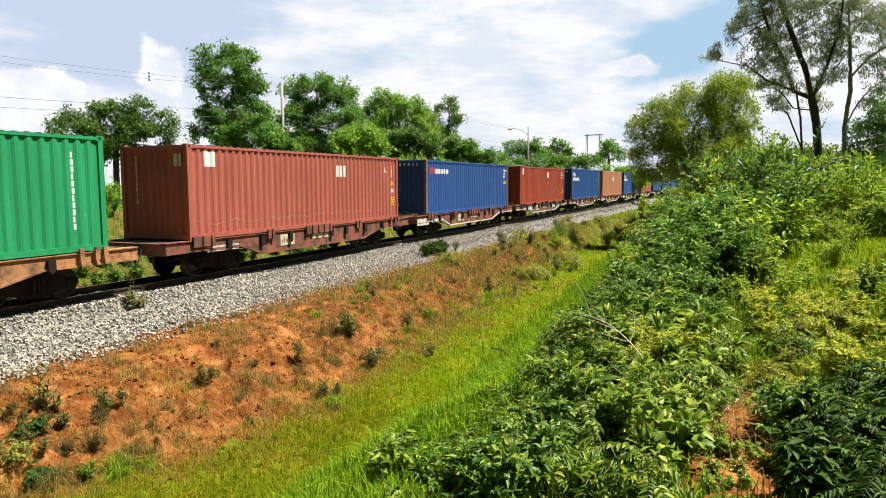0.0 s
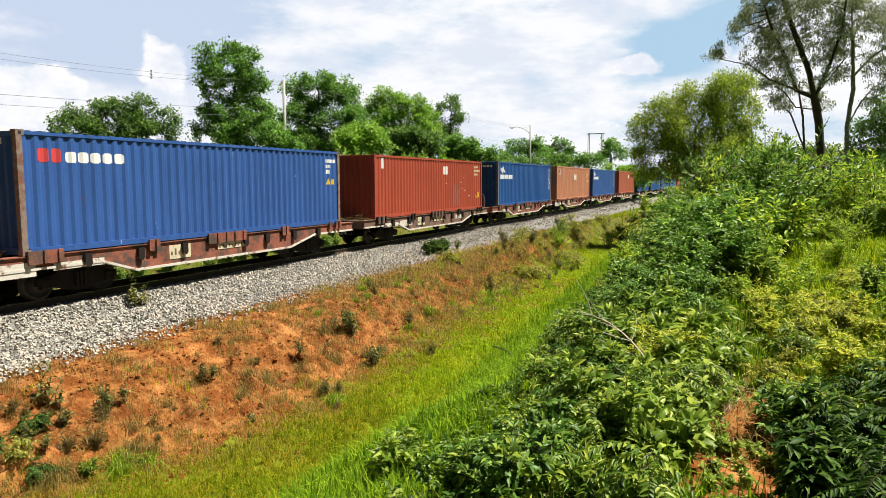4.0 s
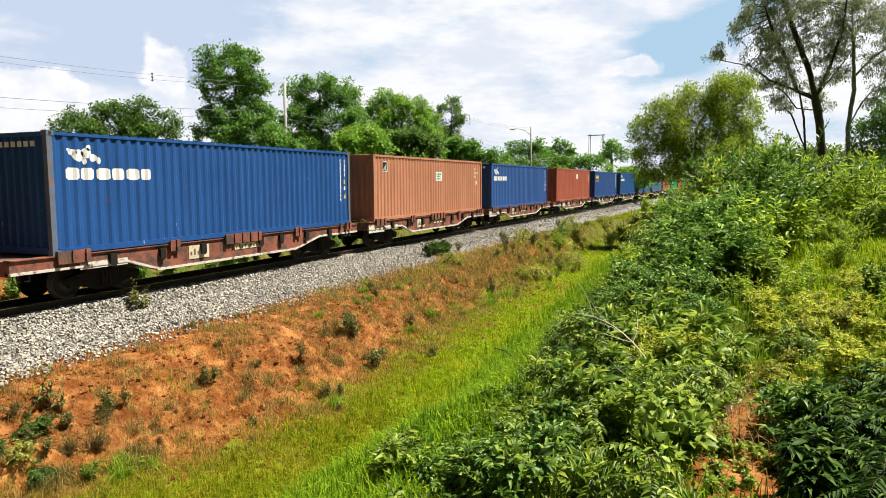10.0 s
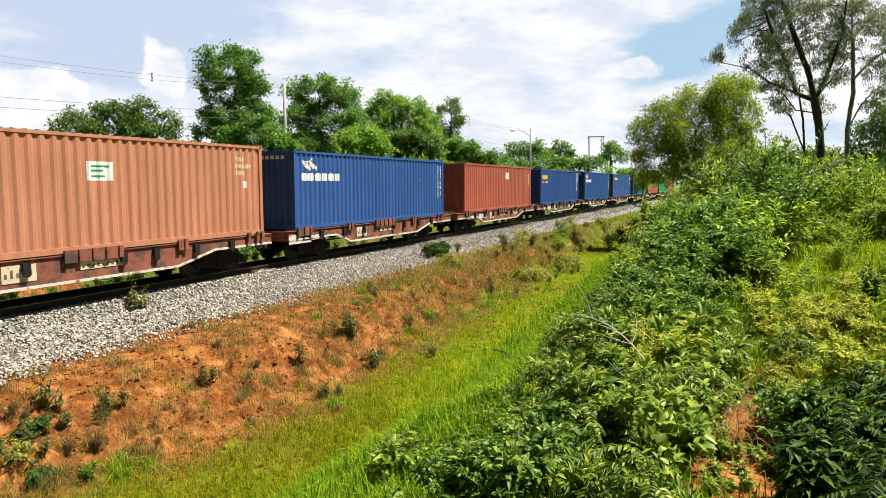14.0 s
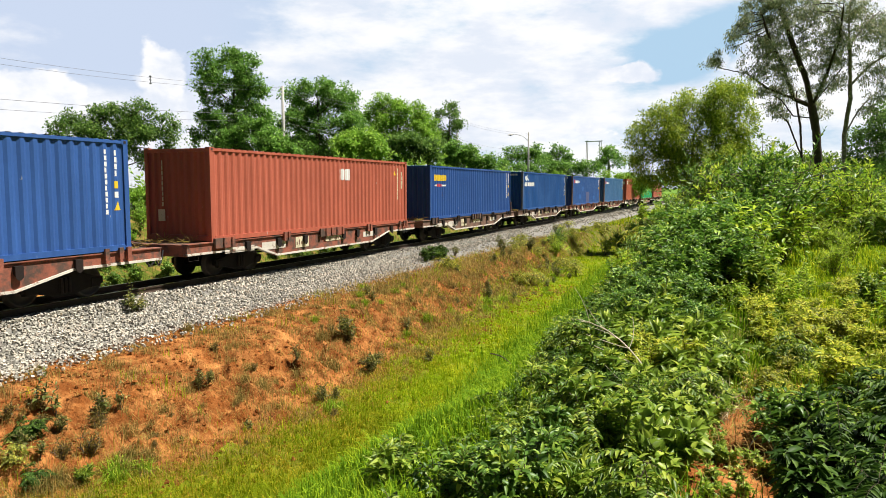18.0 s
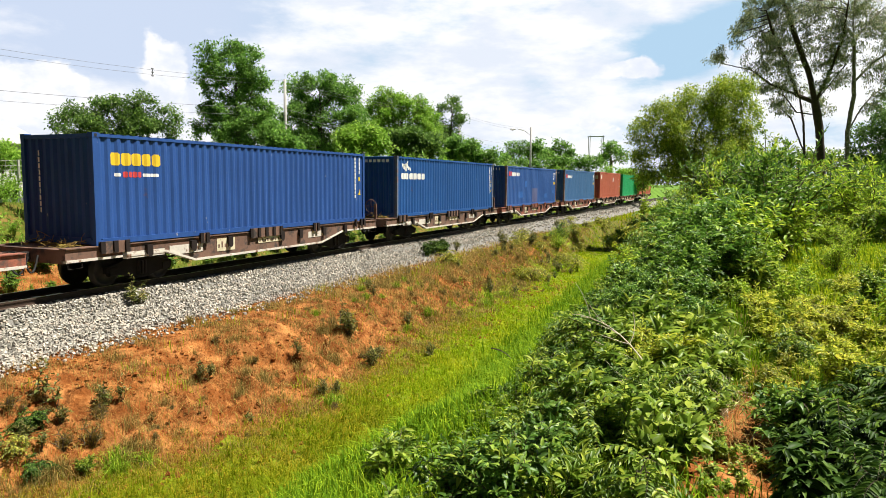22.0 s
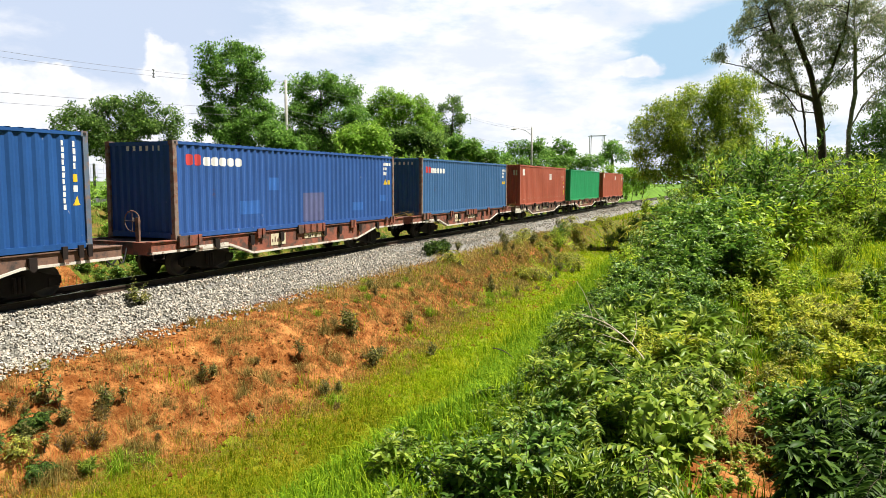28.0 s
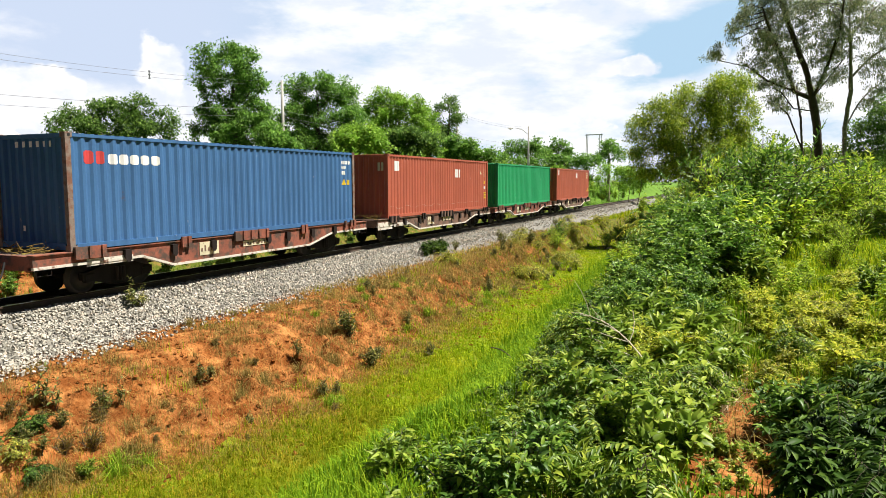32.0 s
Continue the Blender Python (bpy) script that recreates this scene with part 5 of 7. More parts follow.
grow_tree("drooping_tree", "yellow-green tree with drooping foliage beside the track", "crown_yellow", "bark", (48.45, -11.78), 0.13, [(-3.7, 5.97, 0.96), (-3.09, 6.88, 0.81), (-1.88, 7.24, 1.04), (-0.8, 8.07, 0.96), (0.48, 8.28, 1.11), (1.94, 8.67, 1.11), (3.23, 8.70, 0.96), (3.83, 7.43, 0.74), (2.38, 6.86, 1.41), (0.55, 6.32, 1.55), (-1.46, 5.41, 1.55), (-3.18, 4.50, 1.11), (0.61, 4.41, 1.55), (2.82, 5.14, 1.11), (-1.21, 3.31, 1.41), (-3.44, 3.14, 0.81), (1.11, 2.93, 0.96), (-2.45, 7.71, 0.44)], leaf=0.19, droop=0.45, thin=0.36, points=3825, tuft=108, step=0.32, puff=0.34, clump=20)
grow_tree("eucalyptus", "tall dark eucalyptus with a forked trunk and open crown", "leaf_grey", "dark_bark", (60.35, -19.55), 0.30, [(-3.7, 10.15, 0.97, 0.61), (-2.26, 9.73, 0.7, 0.61), (-4.9, 11.0, 0.79, 0.61), (-0.99, 10.07, 0.7, 0.79), (0.64, 9.43, 0.61, 0.61), (-2.94, 8.58, 0.7, 0.39), (1.42, 10.91, 0.61, 0.79), (-7.67, 12.51, 0.53, 0.35), (-6.53, 13.85, 1.14, 1.14), (-5.5, 14.89, 1.14, 1.05), (-4.56, 13.01, 1.23, 1.14), (-4.03, 15.51, 1.58, 1.58), (-2.14, 15.93, 1.97, 1.97), (-2.23, 13.43, 1.75, 1.75), (-0.58, 14.68, 1.49, 2.02), (-0.23, 12.18, 1.14, 1.32), (-3.2, 11.33, 1.05, 0.97), (-4.28, 11.54, 0.7, 0.53), (-7.14, 13.01, 0.7, 0.53), (0.82, 12.6, 0.88, 1.14), (0.94, 14.27, 0.79, 1.05), (-3.44, 10.07, 0.7, 0.44), (-2.5, 8.29, 0.53, 0.35), (1.03, 8.71, 0.39, 0.53), (-1.44, 10.49, 0.79, 0.79), (-2.45, 17.99, 2.19, 1.32), (-4.74, 16.96, 1.23, 1.05), (-0.33, 17.99, 1.49, 1.32)], [[(0.69, 3.65), (0.57, 4.3), (0.2, 7.09), (-0.19, 8.88)], [(-0.23, 8.8), (-1.61, 9.69), (-3.07, 10.49), (-4.33, 11.67), (-5.94, 12.18), (-7.33, 12.59)], [(-0.19, 8.88), (-0.77, 10.87), (-1.68, 12.85), (-2.45, 14.6), (-3.22, 16.34), (-3.62, 17.58)], [(-0.19, 8.88), (0.12, 11.08), (0.17, 13.43), (-0.33, 15.55), (-0.56, 17.58)], [(-0.14, 8.8), (0.75, 10.7), (1.49, 12.05)], [(0.07, 7.95), (-1.75, 8.12), (-2.89, 9.31), (-3.68, 9.64)], [(-1.61, 9.69), (-2.8, 11.97), (-3.96, 13.85), (-4.67, 15.51)]], leaf=0.21, thin=0.34, droop=0.6, points=4309, step=0.31, tuft=29, puff=0.23, deep=1.2, tip=0.016, clump=16)
grow_tree("eucalyptus", "slender pale-stemmed eucalyptus with sparse foliage", "leaf_grey", "grey_bark", (58.9, -21.24), 0.16, [(1.53, 14.03, 1.1, 1.1), (2.56, 12.02, 0.93, 1.01), (0.98, 12.82, 0.76, 0.76), (-0.91, 13.43, 0.68, 0.84), (2.82, 9.79, 0.84, 0.84), (0.61, 15.63, 1.1, 0.93), (-0.42, 12.02, 0.51, 0.93), (1.94, 10.6, 0.51, 0.59), (1.27, 14.83, 1.01, 0.93), (2.26, 15.43, 0.93, 0.93), (2.22, 12.82, 0.84, 0.59), (2.67, 10.2, 0.68, 0.76), (3.06, 9.18, 0.68, 0.59), (-0.64, 14.63, 0.76, 0.84), (-0.24, 16.22, 1.01, 0.84), (0.86, 11.41, 0.42, 0.51), (1.75, 13.83, 0.68, 0.42), (2.28, 8.36, 0.42, 0.34), (-0.36, 11.01, 0.42, 0.76), (3.62, 13.43, 1.01, 1.27), (3.98, 11.01, 0.93, 1.18)], [[(0.43, 3.61), (0.38, 4.44), (0.26, 6.55), (0.57, 9.22), (0.4, 12.1), (0.17, 14.71), (0.23, 16.62)], [(0.3, 6.68), (1.5, 8.28), (2.44, 9.22), (3.23, 9.79)], [(0.55, 10.2), (1.87, 11.69), (2.95, 12.38)], [(0.29, 13.43), (-0.91, 14.91), (-1.24, 15.82)], [(0.35, 13.03), (1.69, 14.71), (2.74, 15.63)]], leaf=0.20, thin=0.34, droop=0.6, points=2154, step=0.31, tuft=31, puff=0.21, deep=0.6, tip=0.016, clump=16)
grow_tree("eucalyptus", "thin leaning eucalyptus sapling", "leaf_grey", "dark_bark", (62.0, -19.4), 0.13, [(-1.26, 9.85, 0.63, 0.63), (-2.99, 9.07, 0.63, 0.54), (-1.95, 8.54, 0.45, 0.45), (-0.83, 8.54, 0.36, 0.45)], [[(-0.23, 3.68), (-0.46, 4.57), (-0.75, 7.66), (-1.15, 9.5)], [(-0.48, 5.01), (-1.78, 7.88), (-2.99, 8.89)]], leaf=0.20, thin=0.34, droop=0.6, points=307, step=0.25, tuft=24, puff=0.20, tip=0.012, clump=16)
grow_tree("sapling", "young broad-leaved sapling over the bank", "leaf_mid", "pale_bark", (33.49, -15.71), 0.05, [(-0.52, 4.97, 0.37), (0.13, 4.53, 0.37), (0.7, 3.92, 0.42), (-0.52, 3.61, 0.44), (-1.08, 4.00, 0.32)], leaf=0.15, points=90, step=0.25, tuft=22, puff=0.14, tip=0.006)
grow_tree("bush", "bright green bush behind the railway", "crown_bright", "bark", (42.10, 9.87), 0.05, [(0.0, 5.61, 1.26), (-0.99, 5.26, 0.95), (0.98, 5.14, 0.95)], leaf=0.26, bush=True, points=561, tuft=80, step=0.32, puff=0.27)
grow_tree("bush", "dark green bush behind the railway", "crown_dark", "bark", (46.99, 8.81), 0.05, [(-0.0, 5.38, 1.28), (1.71, 5.37, 1.2), (0.77, 5.88, 0.77)], leaf=0.26, bush=True, points=561, tuft=80, step=0.32, puff=0.27)
grow_tree("bush", "green bush behind the railway", "crown_mid", "bark", (52.03, 7.23), 0.05, [(0.0, 5.20, 1.11), (1.75, 5.01, 1.01), (3.13, 4.64, 0.74), (1.15, 5.52, 0.74)], leaf=0.28, bush=True, points=561, tuft=80, step=0.32, puff=0.27)
grow_tree("bush", "leafy green bush behind the railway", "crown_mid", "bark", (36.24, 13.11), 0.05, [(0.01, 5.38, 0.87), (0.79, 4.91, 0.87), (1.44, 4.70, 0.72)], leaf=0.24, bush=True, points=561, tuft=80, step=0.32, puff=0.27)
grow_tree("hedge", "distant green hedge along the street", "crown_mid", "bark", (99.72, 8.74), 0.05, [(-0.0, 5.44, 1.23), (2.06, 5.43, 1.07), (3.71, 5.02, 0.99), (-2.06, 5.45, 1.23), (-4.52, 5.54, 1.07), (-6.99, 5.39, 1.07), (-9.46, 5.57, 0.99)], leaf=0.38, bush=True, points=907, tuft=93, step=0.56, puff=0.48)
grow_tree("hedge", "distant green scrub beside the track", "crown_bright", "bark", (94.34, 0.56), 0.05, [(-0.01, 3.91, 0.91), (1.52, 3.30, 1.06), (3.04, 2.99, 1.06), (-1.9, 4.07, 0.68)], leaf=0.34, bush=True, points=907, tuft=93, step=0.56, puff=0.48)
grow_tree("hedge", "tall dark feathery bamboo hedge", "crown_dark", "bark", (70.94, -25.48), 0.05, [(-0.05, 6.79, 1.88), (0.1, 4.20, 1.97), (-1.52, 4.94, 1.38), (1.35, 8.10, 2.47), (-1.3, 6.31, 0.99), (2.5, 5.42, 2.96)], leaf=0.29, bush=True, points=907, tuft=93, step=0.56, puff=0.48)
grow_tree("hedge", "green scrub below the eucalyptus trees", "leaf_mid", "bark", (73.84, -22.38), 0.05, [(0.0, 4.74, 1.05), (-1.85, 4.90, 0.95), (-3.68, 4.75, 0.84), (-4.99, 4.50, 0.84), (1.03, 5.31, 0.74)], leaf=0.31, bush=True, points=907, tuft=93, step=0.56, puff=0.48)

grow_tree("bush", "bright green bush beyond the street", "crown_bright", "bark", (23.4, 22.2), 0.05, [(-0.6, 3.6, 0.8), (0.4, 3.9, 0.9), (1.4, 3.7, 0.8), (2.4, 3.4, 0.8), (-1.6, 3.2, 0.7)], leaf=0.2, bush=True, points=561, tuft=80, step=0.32, puff=0.27)


# ---- shrubs, weeds and grass ----
def tilt_up(n, lo=20, hi=80):
    """Directions that rise by lo to hi degrees, all round."""
    a, e = rng.uniform(0, 2 * np.pi, n), np.radians(rng.uniform(lo, hi, n))
    return np.stack([np.cos(a) * np.cos(e), np.sin(a) * np.cos(e), np.sin(e)], 1)


def stems(h, n, spread, k=6):
    """Curved stems from one root: an array of ways."""
    out = []
    for d in tilt_up(n, 35, 85):
        end = np.array([d[0] * 0.75 * spread, d[1] * 0.75 * spread, d[2]]) * h * rng.uniform(0.6, 1.05)
        out.append(bent(np.zeros(3), end, -0.12 * h, k))
    return out


def broadleaf(h, n, leaves, size, spread=1.0, leaf_name="leaf_mid", width=0.5, lo=0.15, twigs=3, rise=0.25, curl=0.4, cheap=False):
    """A leafy shrub: leaves stand round the stems and side twigs in turn, smaller towards the tips, and arch over."""
    wood, P, D, S = Shape(), [], [], []
    for w in stems(h, n, spread):
        wood.tube(w, np.linspace(0.008 * (h + 0.4), 0.003, len(w)), 4, False)
        ways = [(w, lo, leaves)]
        for _ in range(twigs):
            i = rng.integers(2, len(w))
            e = w[i] + unit(rng.normal(0, 1, 3) + np.array([0, 0, 0.5])) * h * rng.uniform(0.15, 0.38)
            b = bent(w[i], e, 0, 4)
            wood.tube(b, [0.004, 0.0035, 0.003, 0.002], 3, False)
            ways.append((b, 0.2, leaves * 0.55))
        for b, first, m in ways:
            m = max(3, int(m))
            t = np.clip(np.linspace(first, 1.0, m) + rng.normal(0, 0.02, m), 0, 1) * (len(b) - 1)
            i = np.minimum(t.astype(int), len(b) - 2)
            P.append(b[i] + (b[i + 1] - b[i]) * (t - i)[:, None])
            a = np.arange(m) * 2.4 + rng.uniform(0, 6.28) + rng.normal(0, 0.35, m)
            near = (t / (len(b) - 1))[:, None]
            ring = np.stack([np.cos(a), np.sin(a), rise + rng.normal(0, 0.22, m)], 1)
            D.append(ring * (1.05 - 0.55 * near) + unit(b[i + 1] - b[i]) * (0.25 + 0.5 * near))
            S.append((1.1 - 0.5 * near[:, 0] ** 3) * rng.uniform(0.7, 1.15, m))
    P, D, L = np.vstack(P), np.vstack(D), size * np.concatenate(S)
    v, f = quad_leaves(P, D, L, L * width) if cheap else leaf_arrays(P, D, L, L * width, curl)
    return wood, mesh_np("foliage", v, f, M[leaf_name], smooth=True)


def pinnate(h, n, fronds, length, leaflet, leaf_name="leaf_mid", droop=0.6):
    """A shrub of feathered fronds: leaflets in pairs along drooping stalks."""
    wood, P, D = Shape(), [], []
    for w in stems(h, n, 1.0):
        wood.tube(w, np.linspace(0.01, 0.003, len(w)), 4, False)
        for _ in range(fronds):
            i = rng.integers(2, len(w))
            d = unit(rng.normal(0, 1, 3) * np.array([1, 1, 0.4]) + np.array([0, 0, 0.3]))
            l = length * rng.uniform(0.7, 1.2)
            t = np.linspace(0, 1, 6)[:, None]
            b = w[i] + d * l * t + np.array([0, 0, -droop * l]) * t * t
            wood.tube(b, np.linspace(0.003, 0.001, 6), 3, False)
            k = 11
            s = np.linspace(0.12, 1, k)
            c = w[i] + d * l * s[:, None] + np.array([0, 0, -droop * l]) * (s * s)[:, None]
            tang = unit(d + np.array([0, 0, -2 * droop]) * s[:, None])
            side = unit(np.cross(tang, np.array([0, 0, 1.0])))
            for sg in (-1, 1):
                P.append(c)
                D.append(side * sg + tang * 0.45 + np.array([0, 0, -0.15]) + rng.normal(0, 0.08, (k, 3)))
    P, D = np.vstack(P), np.vstack(D)
    L = leaflet * rng.uniform(0.8, 1.15, len(P))
    v, f = leaf_arrays(P, D, L, L * 0.36, 0.2)
    return wood, mesh_np("foliage", v, f, M[leaf_name], smooth=True)


def blades(x, y, h, width, lean=0.35, z=None):
    """Grass blades: five corners each, bent over at the tip."""
    n = len(x)
    z = ground_z(x, y) if z is None else z
    p = np.stack([x, y, z - 0.01], 1)
    a = rng.uniform(0, 2 * np.pi, n)
    d = np.stack([np.cos(a), np.sin(a), np.zeros(n)], 1)
    s = np.stack([-np.sin(a), np.cos(a), np.zeros(n)], 1)
    h = h[:, None]
    w = np.broadcast_to(width, (n,))[:, None]
    l = np.abs(rng.normal(0, lean, n))[:, None]
    up = np.array([0, 0, 1.0])
    m = p + up * h * 0.58 + d * h * l * 0.35
    t = p + up * h * np.clip(1 - 0.45 * l, 0.35, 1) + d * h * l * 1.1
    v = np.stack([p - s * w * 0.5, p + s * w * 0.5, m + s * w * 0.42, m - s * w * 0.42, t], 1).reshape(-1, 3)
    o = 5 * np.arange(n)[:, None]
    return v, o + np.array([[0, 1, 2, 3]]), o + np.array([[3, 2, 4]])


def grass_clump(h, n, spread, width, leaf_name):
    """A tuft of grass: blades that fan out from one root."""
    x, y = rng.normal(0, spread, n), rng.normal(0, spread, n)
    v, q, t = blades(x, y, h * rng.uniform(0.5, 1.15, n), width, 0.7, np.zeros(n))
    return Shape().tube([(0, 0, -0.04), (0, 0, 0.03)], [0.03, 0.02], 5), mesh_np("foliage", v, [q, t], M[leaf_name])


def plant(name, label, wood, foliage, bark="bark", category="shrub", group=""):
    ob = tagged(new(name), label, category, group)
    tagged(part("woody_stem", wood, M[bark], ob), kind="stuff")
    part("foliage", foliage, None, ob)
    return ob


KINDS = {}


def make_kinds():
    g, c = "plants of the bank", "bushes of the clay bank"
    for i in range(3):
        KINDS["broad", i] = plant("weedy_shrub", "green broad-leaved weedy shrub on the bank", *broadleaf(0.72, 10, 17, 0.125, 0.95, "leaf_mid", 0.42, 0.10, 4), group=g)
        KINDS["bigleaf", i] = plant("large_leaved_weed", "pale green weed with large arching leaves", *broadleaf(0.62, 7, 13, 0.24, 0.8, "leaf_pale", 0.30, 0.25, 1, 0.45, 0.55), group=g, category="weed")
        KINDS["oval", i] = plant("low_weed", "light green low weed with oval leaves", *broadleaf(0.36, 9, 12, 0.105, 1.1, "leaf_pale", 0.52, 0.15, 2, 0.35, 0.3), group=g, category="weed")
        KINDS["cool", i] = plant("weedy_shrub", "blue-green broad-leaved weed on the bank", *broadleaf(0.66, 11, 18, 0.095, 1.0, "leaf_blue", 0.46, 0.10, 5), group=g)
        KINDS["warm", i] = plant("weedy_shrub", "warm yellow-green leafy weed on the bank", *broadleaf(0.62, 10, 16, 0.115, 1.0, "leaf_warm", 0.34, 0.10, 4), group=g)
        KINDS["olive", i] = plant("weedy_shrub", "olive-yellow leafy weed on the bank", *broadleaf(0.6, 10, 15, 0.10, 1.0, "leaf_olive", 0.36, 0.10, 4), group=g)
        KINDS["dark", i] = plant("shrub", "dense dark green shrub on the bank", *broadleaf(1.25, 13, 20, 0.135, 0.9, "leaf_dark", 0.40, 0.22, 7, 0.2, 0.5), group=g)
        KINDS["bright", i] = plant("shrub", "bright green leafy shrub on the bank", *broadleaf(1.0, 12, 18, 0.125, 1.0, "leaf_bright", 0.36, 0.15, 6, 0.2, 0.5), group=g)
        KINDS["lance", i] = plant("weed", "upright weed with long narrow leaves", *broadleaf(0.62, 9, 18, 0.17, 0.8, "leaf_mid", 0.18, 0.06, 2, 0.6), group=g, category="weed")
        KINDS["fern", i] = plant("feathery_shrub", "feathery shrub with drooping pinnate fronds", *pinnate(0.7, 7, 7, 0.42, 0.085, "leaf_mid"), group=g)
        KINDS["dryfern", i] = plant("feathery_shrub", "yellowing shrub with drooping pinnate fronds", *pinnate(0.6, 6, 6, 0.36, 0.07, "leaf_olive"), group=g)
        KINDS["darkfern", i] = plant("feathery_shrub", "dark green shrub with drooping pinnate fronds", *pinnate(0.7, 8, 8, 0.40, 0.085, "leaf_deep_shaded"), group=g)
        KINDS["deepleaf", i] = plant("weedy_shrub", "dark glossy broad-leaved weed on the bank", *broadleaf(0.6, 10, 17, 0.13, 1.0, "leaf_deep_shaded", 0.40, 0.08, 4, 0.1, 0.6), group=g)
        KINDS["vine", i] = plant("creeping_weed", "low creeping weed with heart-shaped leaves", *broadleaf(0.30, 10, 12, 0.075, 1.9, "leaf_mid", 0.75, 0.05, 2), group=g, category="weed")
        KINDS["scrub", i] = plant("scrub_bush", "small dull green bush on the clay bank", *broadleaf(0.45, 11, 17, 0.05, 0.65, "scrub", 0.30, 0.15, 4, 0.5), group=c)
        KINDS["sparse", i] = plant("sparse_weed", "thin upright weed with few dark leaves", *broadleaf(0.5, 4, 9, 0.085, 0.45, "scrub", 0.5, 0.3, 2, 0.2), group=c, category="weed")
        KINDS["drybrush", i] = plant("dry_brush", "low dry brown brush on the clay bank", *broadleaf(0.26, 12, 14, 0.06, 1.0, "grass_olive", 0.14, 0.03, 3, 0.6, cheap=True), group=c)
        KINDS["tuft", i] = plant("grass_tuft", "dull olive grass tuft on the clay bank", *grass_clump(0.30, 150, 0.075, 0.007, "grass_olive"), category="grass", group=c)
        KINDS["greentuft", i] = plant("grass_tuft", "bright green grass tuft on the clay bank", *grass_clump(0.34, 130, 0.06, 0.010, "grass_bright"), category="grass", group=c)
        KINDS["straw", i] = plant("straw_tuft", "dry bleached straw stalks beside the bare clay", *grass_clump(0.42, 36, 0.05, 0.008, "straw"), category="grass", group=g)
        KINDS["tallweed", i] = plant("tall_weed", "tall bright weed behind the track", *broadleaf(1.5, 10, 16, 0.20, 0.8, "crown_bright", 0.4, 0.1, 4, cheap=True), group="weeds behind the track", category="weed")
        KINDS["farbush", i] = plant("leafy_bush", "green leafy bush on the top of the bank", *broadleaf(1.15, 15, 34, 0.075, 0.95, "leaf_bright", 0.36, 0.12, 8, cheap=True), group=g, category="bush")
        KINDS["fardark", i] = plant("leafy_bush", "dark green leafy bush on the bank", *broadleaf(1.25, 15, 34, 0.078, 0.9, "leaf_dark", 0.40, 0.12, 8, cheap=True), group=g, category="bush")


make_kinds()


def put(kind, x, y, size=1.0, turn=None, sink=0.03, var=None):
    src = KINDS[kind, int(rng.integers(0, 3)) if var is None else var]
    a = rng.uniform(0, 360) if turn is None else turn
    z = float(ground_z(x, y)) if abs(y) > 3.2 else float(bed_z(x, y))
    return copy_thing(src, pose(x, y, z - sink, rng.normal(0, 5), rng.normal(0, 5), a) @ Matrix.Diagonal((size, size, size, 1)))


TALL = {"broad": 0.72, "cool": 0.66, "olive": 0.6, "dark": 1.25, "bright": 1.0, "lance": 0.62, "fern": 0.65, "dryfern": 0.55, "darkfern": 0.65, "vine": 0.22, "bigleaf": 0.6, "warm": 0.62, "oval": 0.36, "farbush": 1.15, "fardark": 1.25}


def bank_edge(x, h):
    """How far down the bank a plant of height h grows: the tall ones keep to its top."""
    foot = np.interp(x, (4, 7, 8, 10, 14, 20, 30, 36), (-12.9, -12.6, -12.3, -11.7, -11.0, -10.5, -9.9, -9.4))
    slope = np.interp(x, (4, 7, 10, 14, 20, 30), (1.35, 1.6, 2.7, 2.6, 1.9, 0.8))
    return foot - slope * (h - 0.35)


def scatter(x0, x1, y0, y1, gap, kinds, size, keep=None, weights=None, edge=False):
    """Plants set at random in a stretch of the plan, no two nearer than gap."""
    spots, tries = [], int((x1 - x0) * (y1 - y0) / (gap * gap) * 6)
    for _ in range(tries):
        p = np.array([rng.uniform(x0, x1), rng.uniform(y0, y1)])
        if keep is not None and not keep(*p):
            continue
        if all((p[0] - q[0]) ** 2 + (p[1] - q[1]) ** 2 > gap * gap for q in spots):
            spots.append(p)
    for p in spots:
        k = kinds[int(rng.choice(len(kinds), p=weights))]
        f = size * rng.uniform(0.6, 1.4)
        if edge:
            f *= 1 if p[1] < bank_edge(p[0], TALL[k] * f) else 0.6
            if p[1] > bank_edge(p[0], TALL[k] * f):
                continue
        put(k, p[0], p[1], f)


def off_path(x, y):
    """Keeps the worn patch of bare clay and the room round the camera free."""
    return math.hypot((x - 6.9) * 0.5, (y + 15.0) * 1.35) > 0.42 and math.hypot((x - 5.2) * 0.8, y + 14.86) > 0.22 and math.hypot(x, y + 14.87) > 2.6 and y < ditch_mid(x) - 1.0 and not (x < 4.5 and y < -15.3) and not (x < 6.8 and abs(y + 14.87) < 0.42)


rng = np.random.default_rng(21)
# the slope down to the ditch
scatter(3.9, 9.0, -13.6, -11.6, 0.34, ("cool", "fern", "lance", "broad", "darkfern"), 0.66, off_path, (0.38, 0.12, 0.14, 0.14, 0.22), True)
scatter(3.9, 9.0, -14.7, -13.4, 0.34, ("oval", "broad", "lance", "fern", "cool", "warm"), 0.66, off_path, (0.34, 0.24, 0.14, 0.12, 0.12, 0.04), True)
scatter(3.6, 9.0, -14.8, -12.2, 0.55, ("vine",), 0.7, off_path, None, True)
for x, y, q in ((5.35, -13.55, 0.75), (5.7, -13.75, 0.8), (6.1, -13.5, 0.8), (5.0, -13.75, 0.6)):
    put("fern", x, y, q)
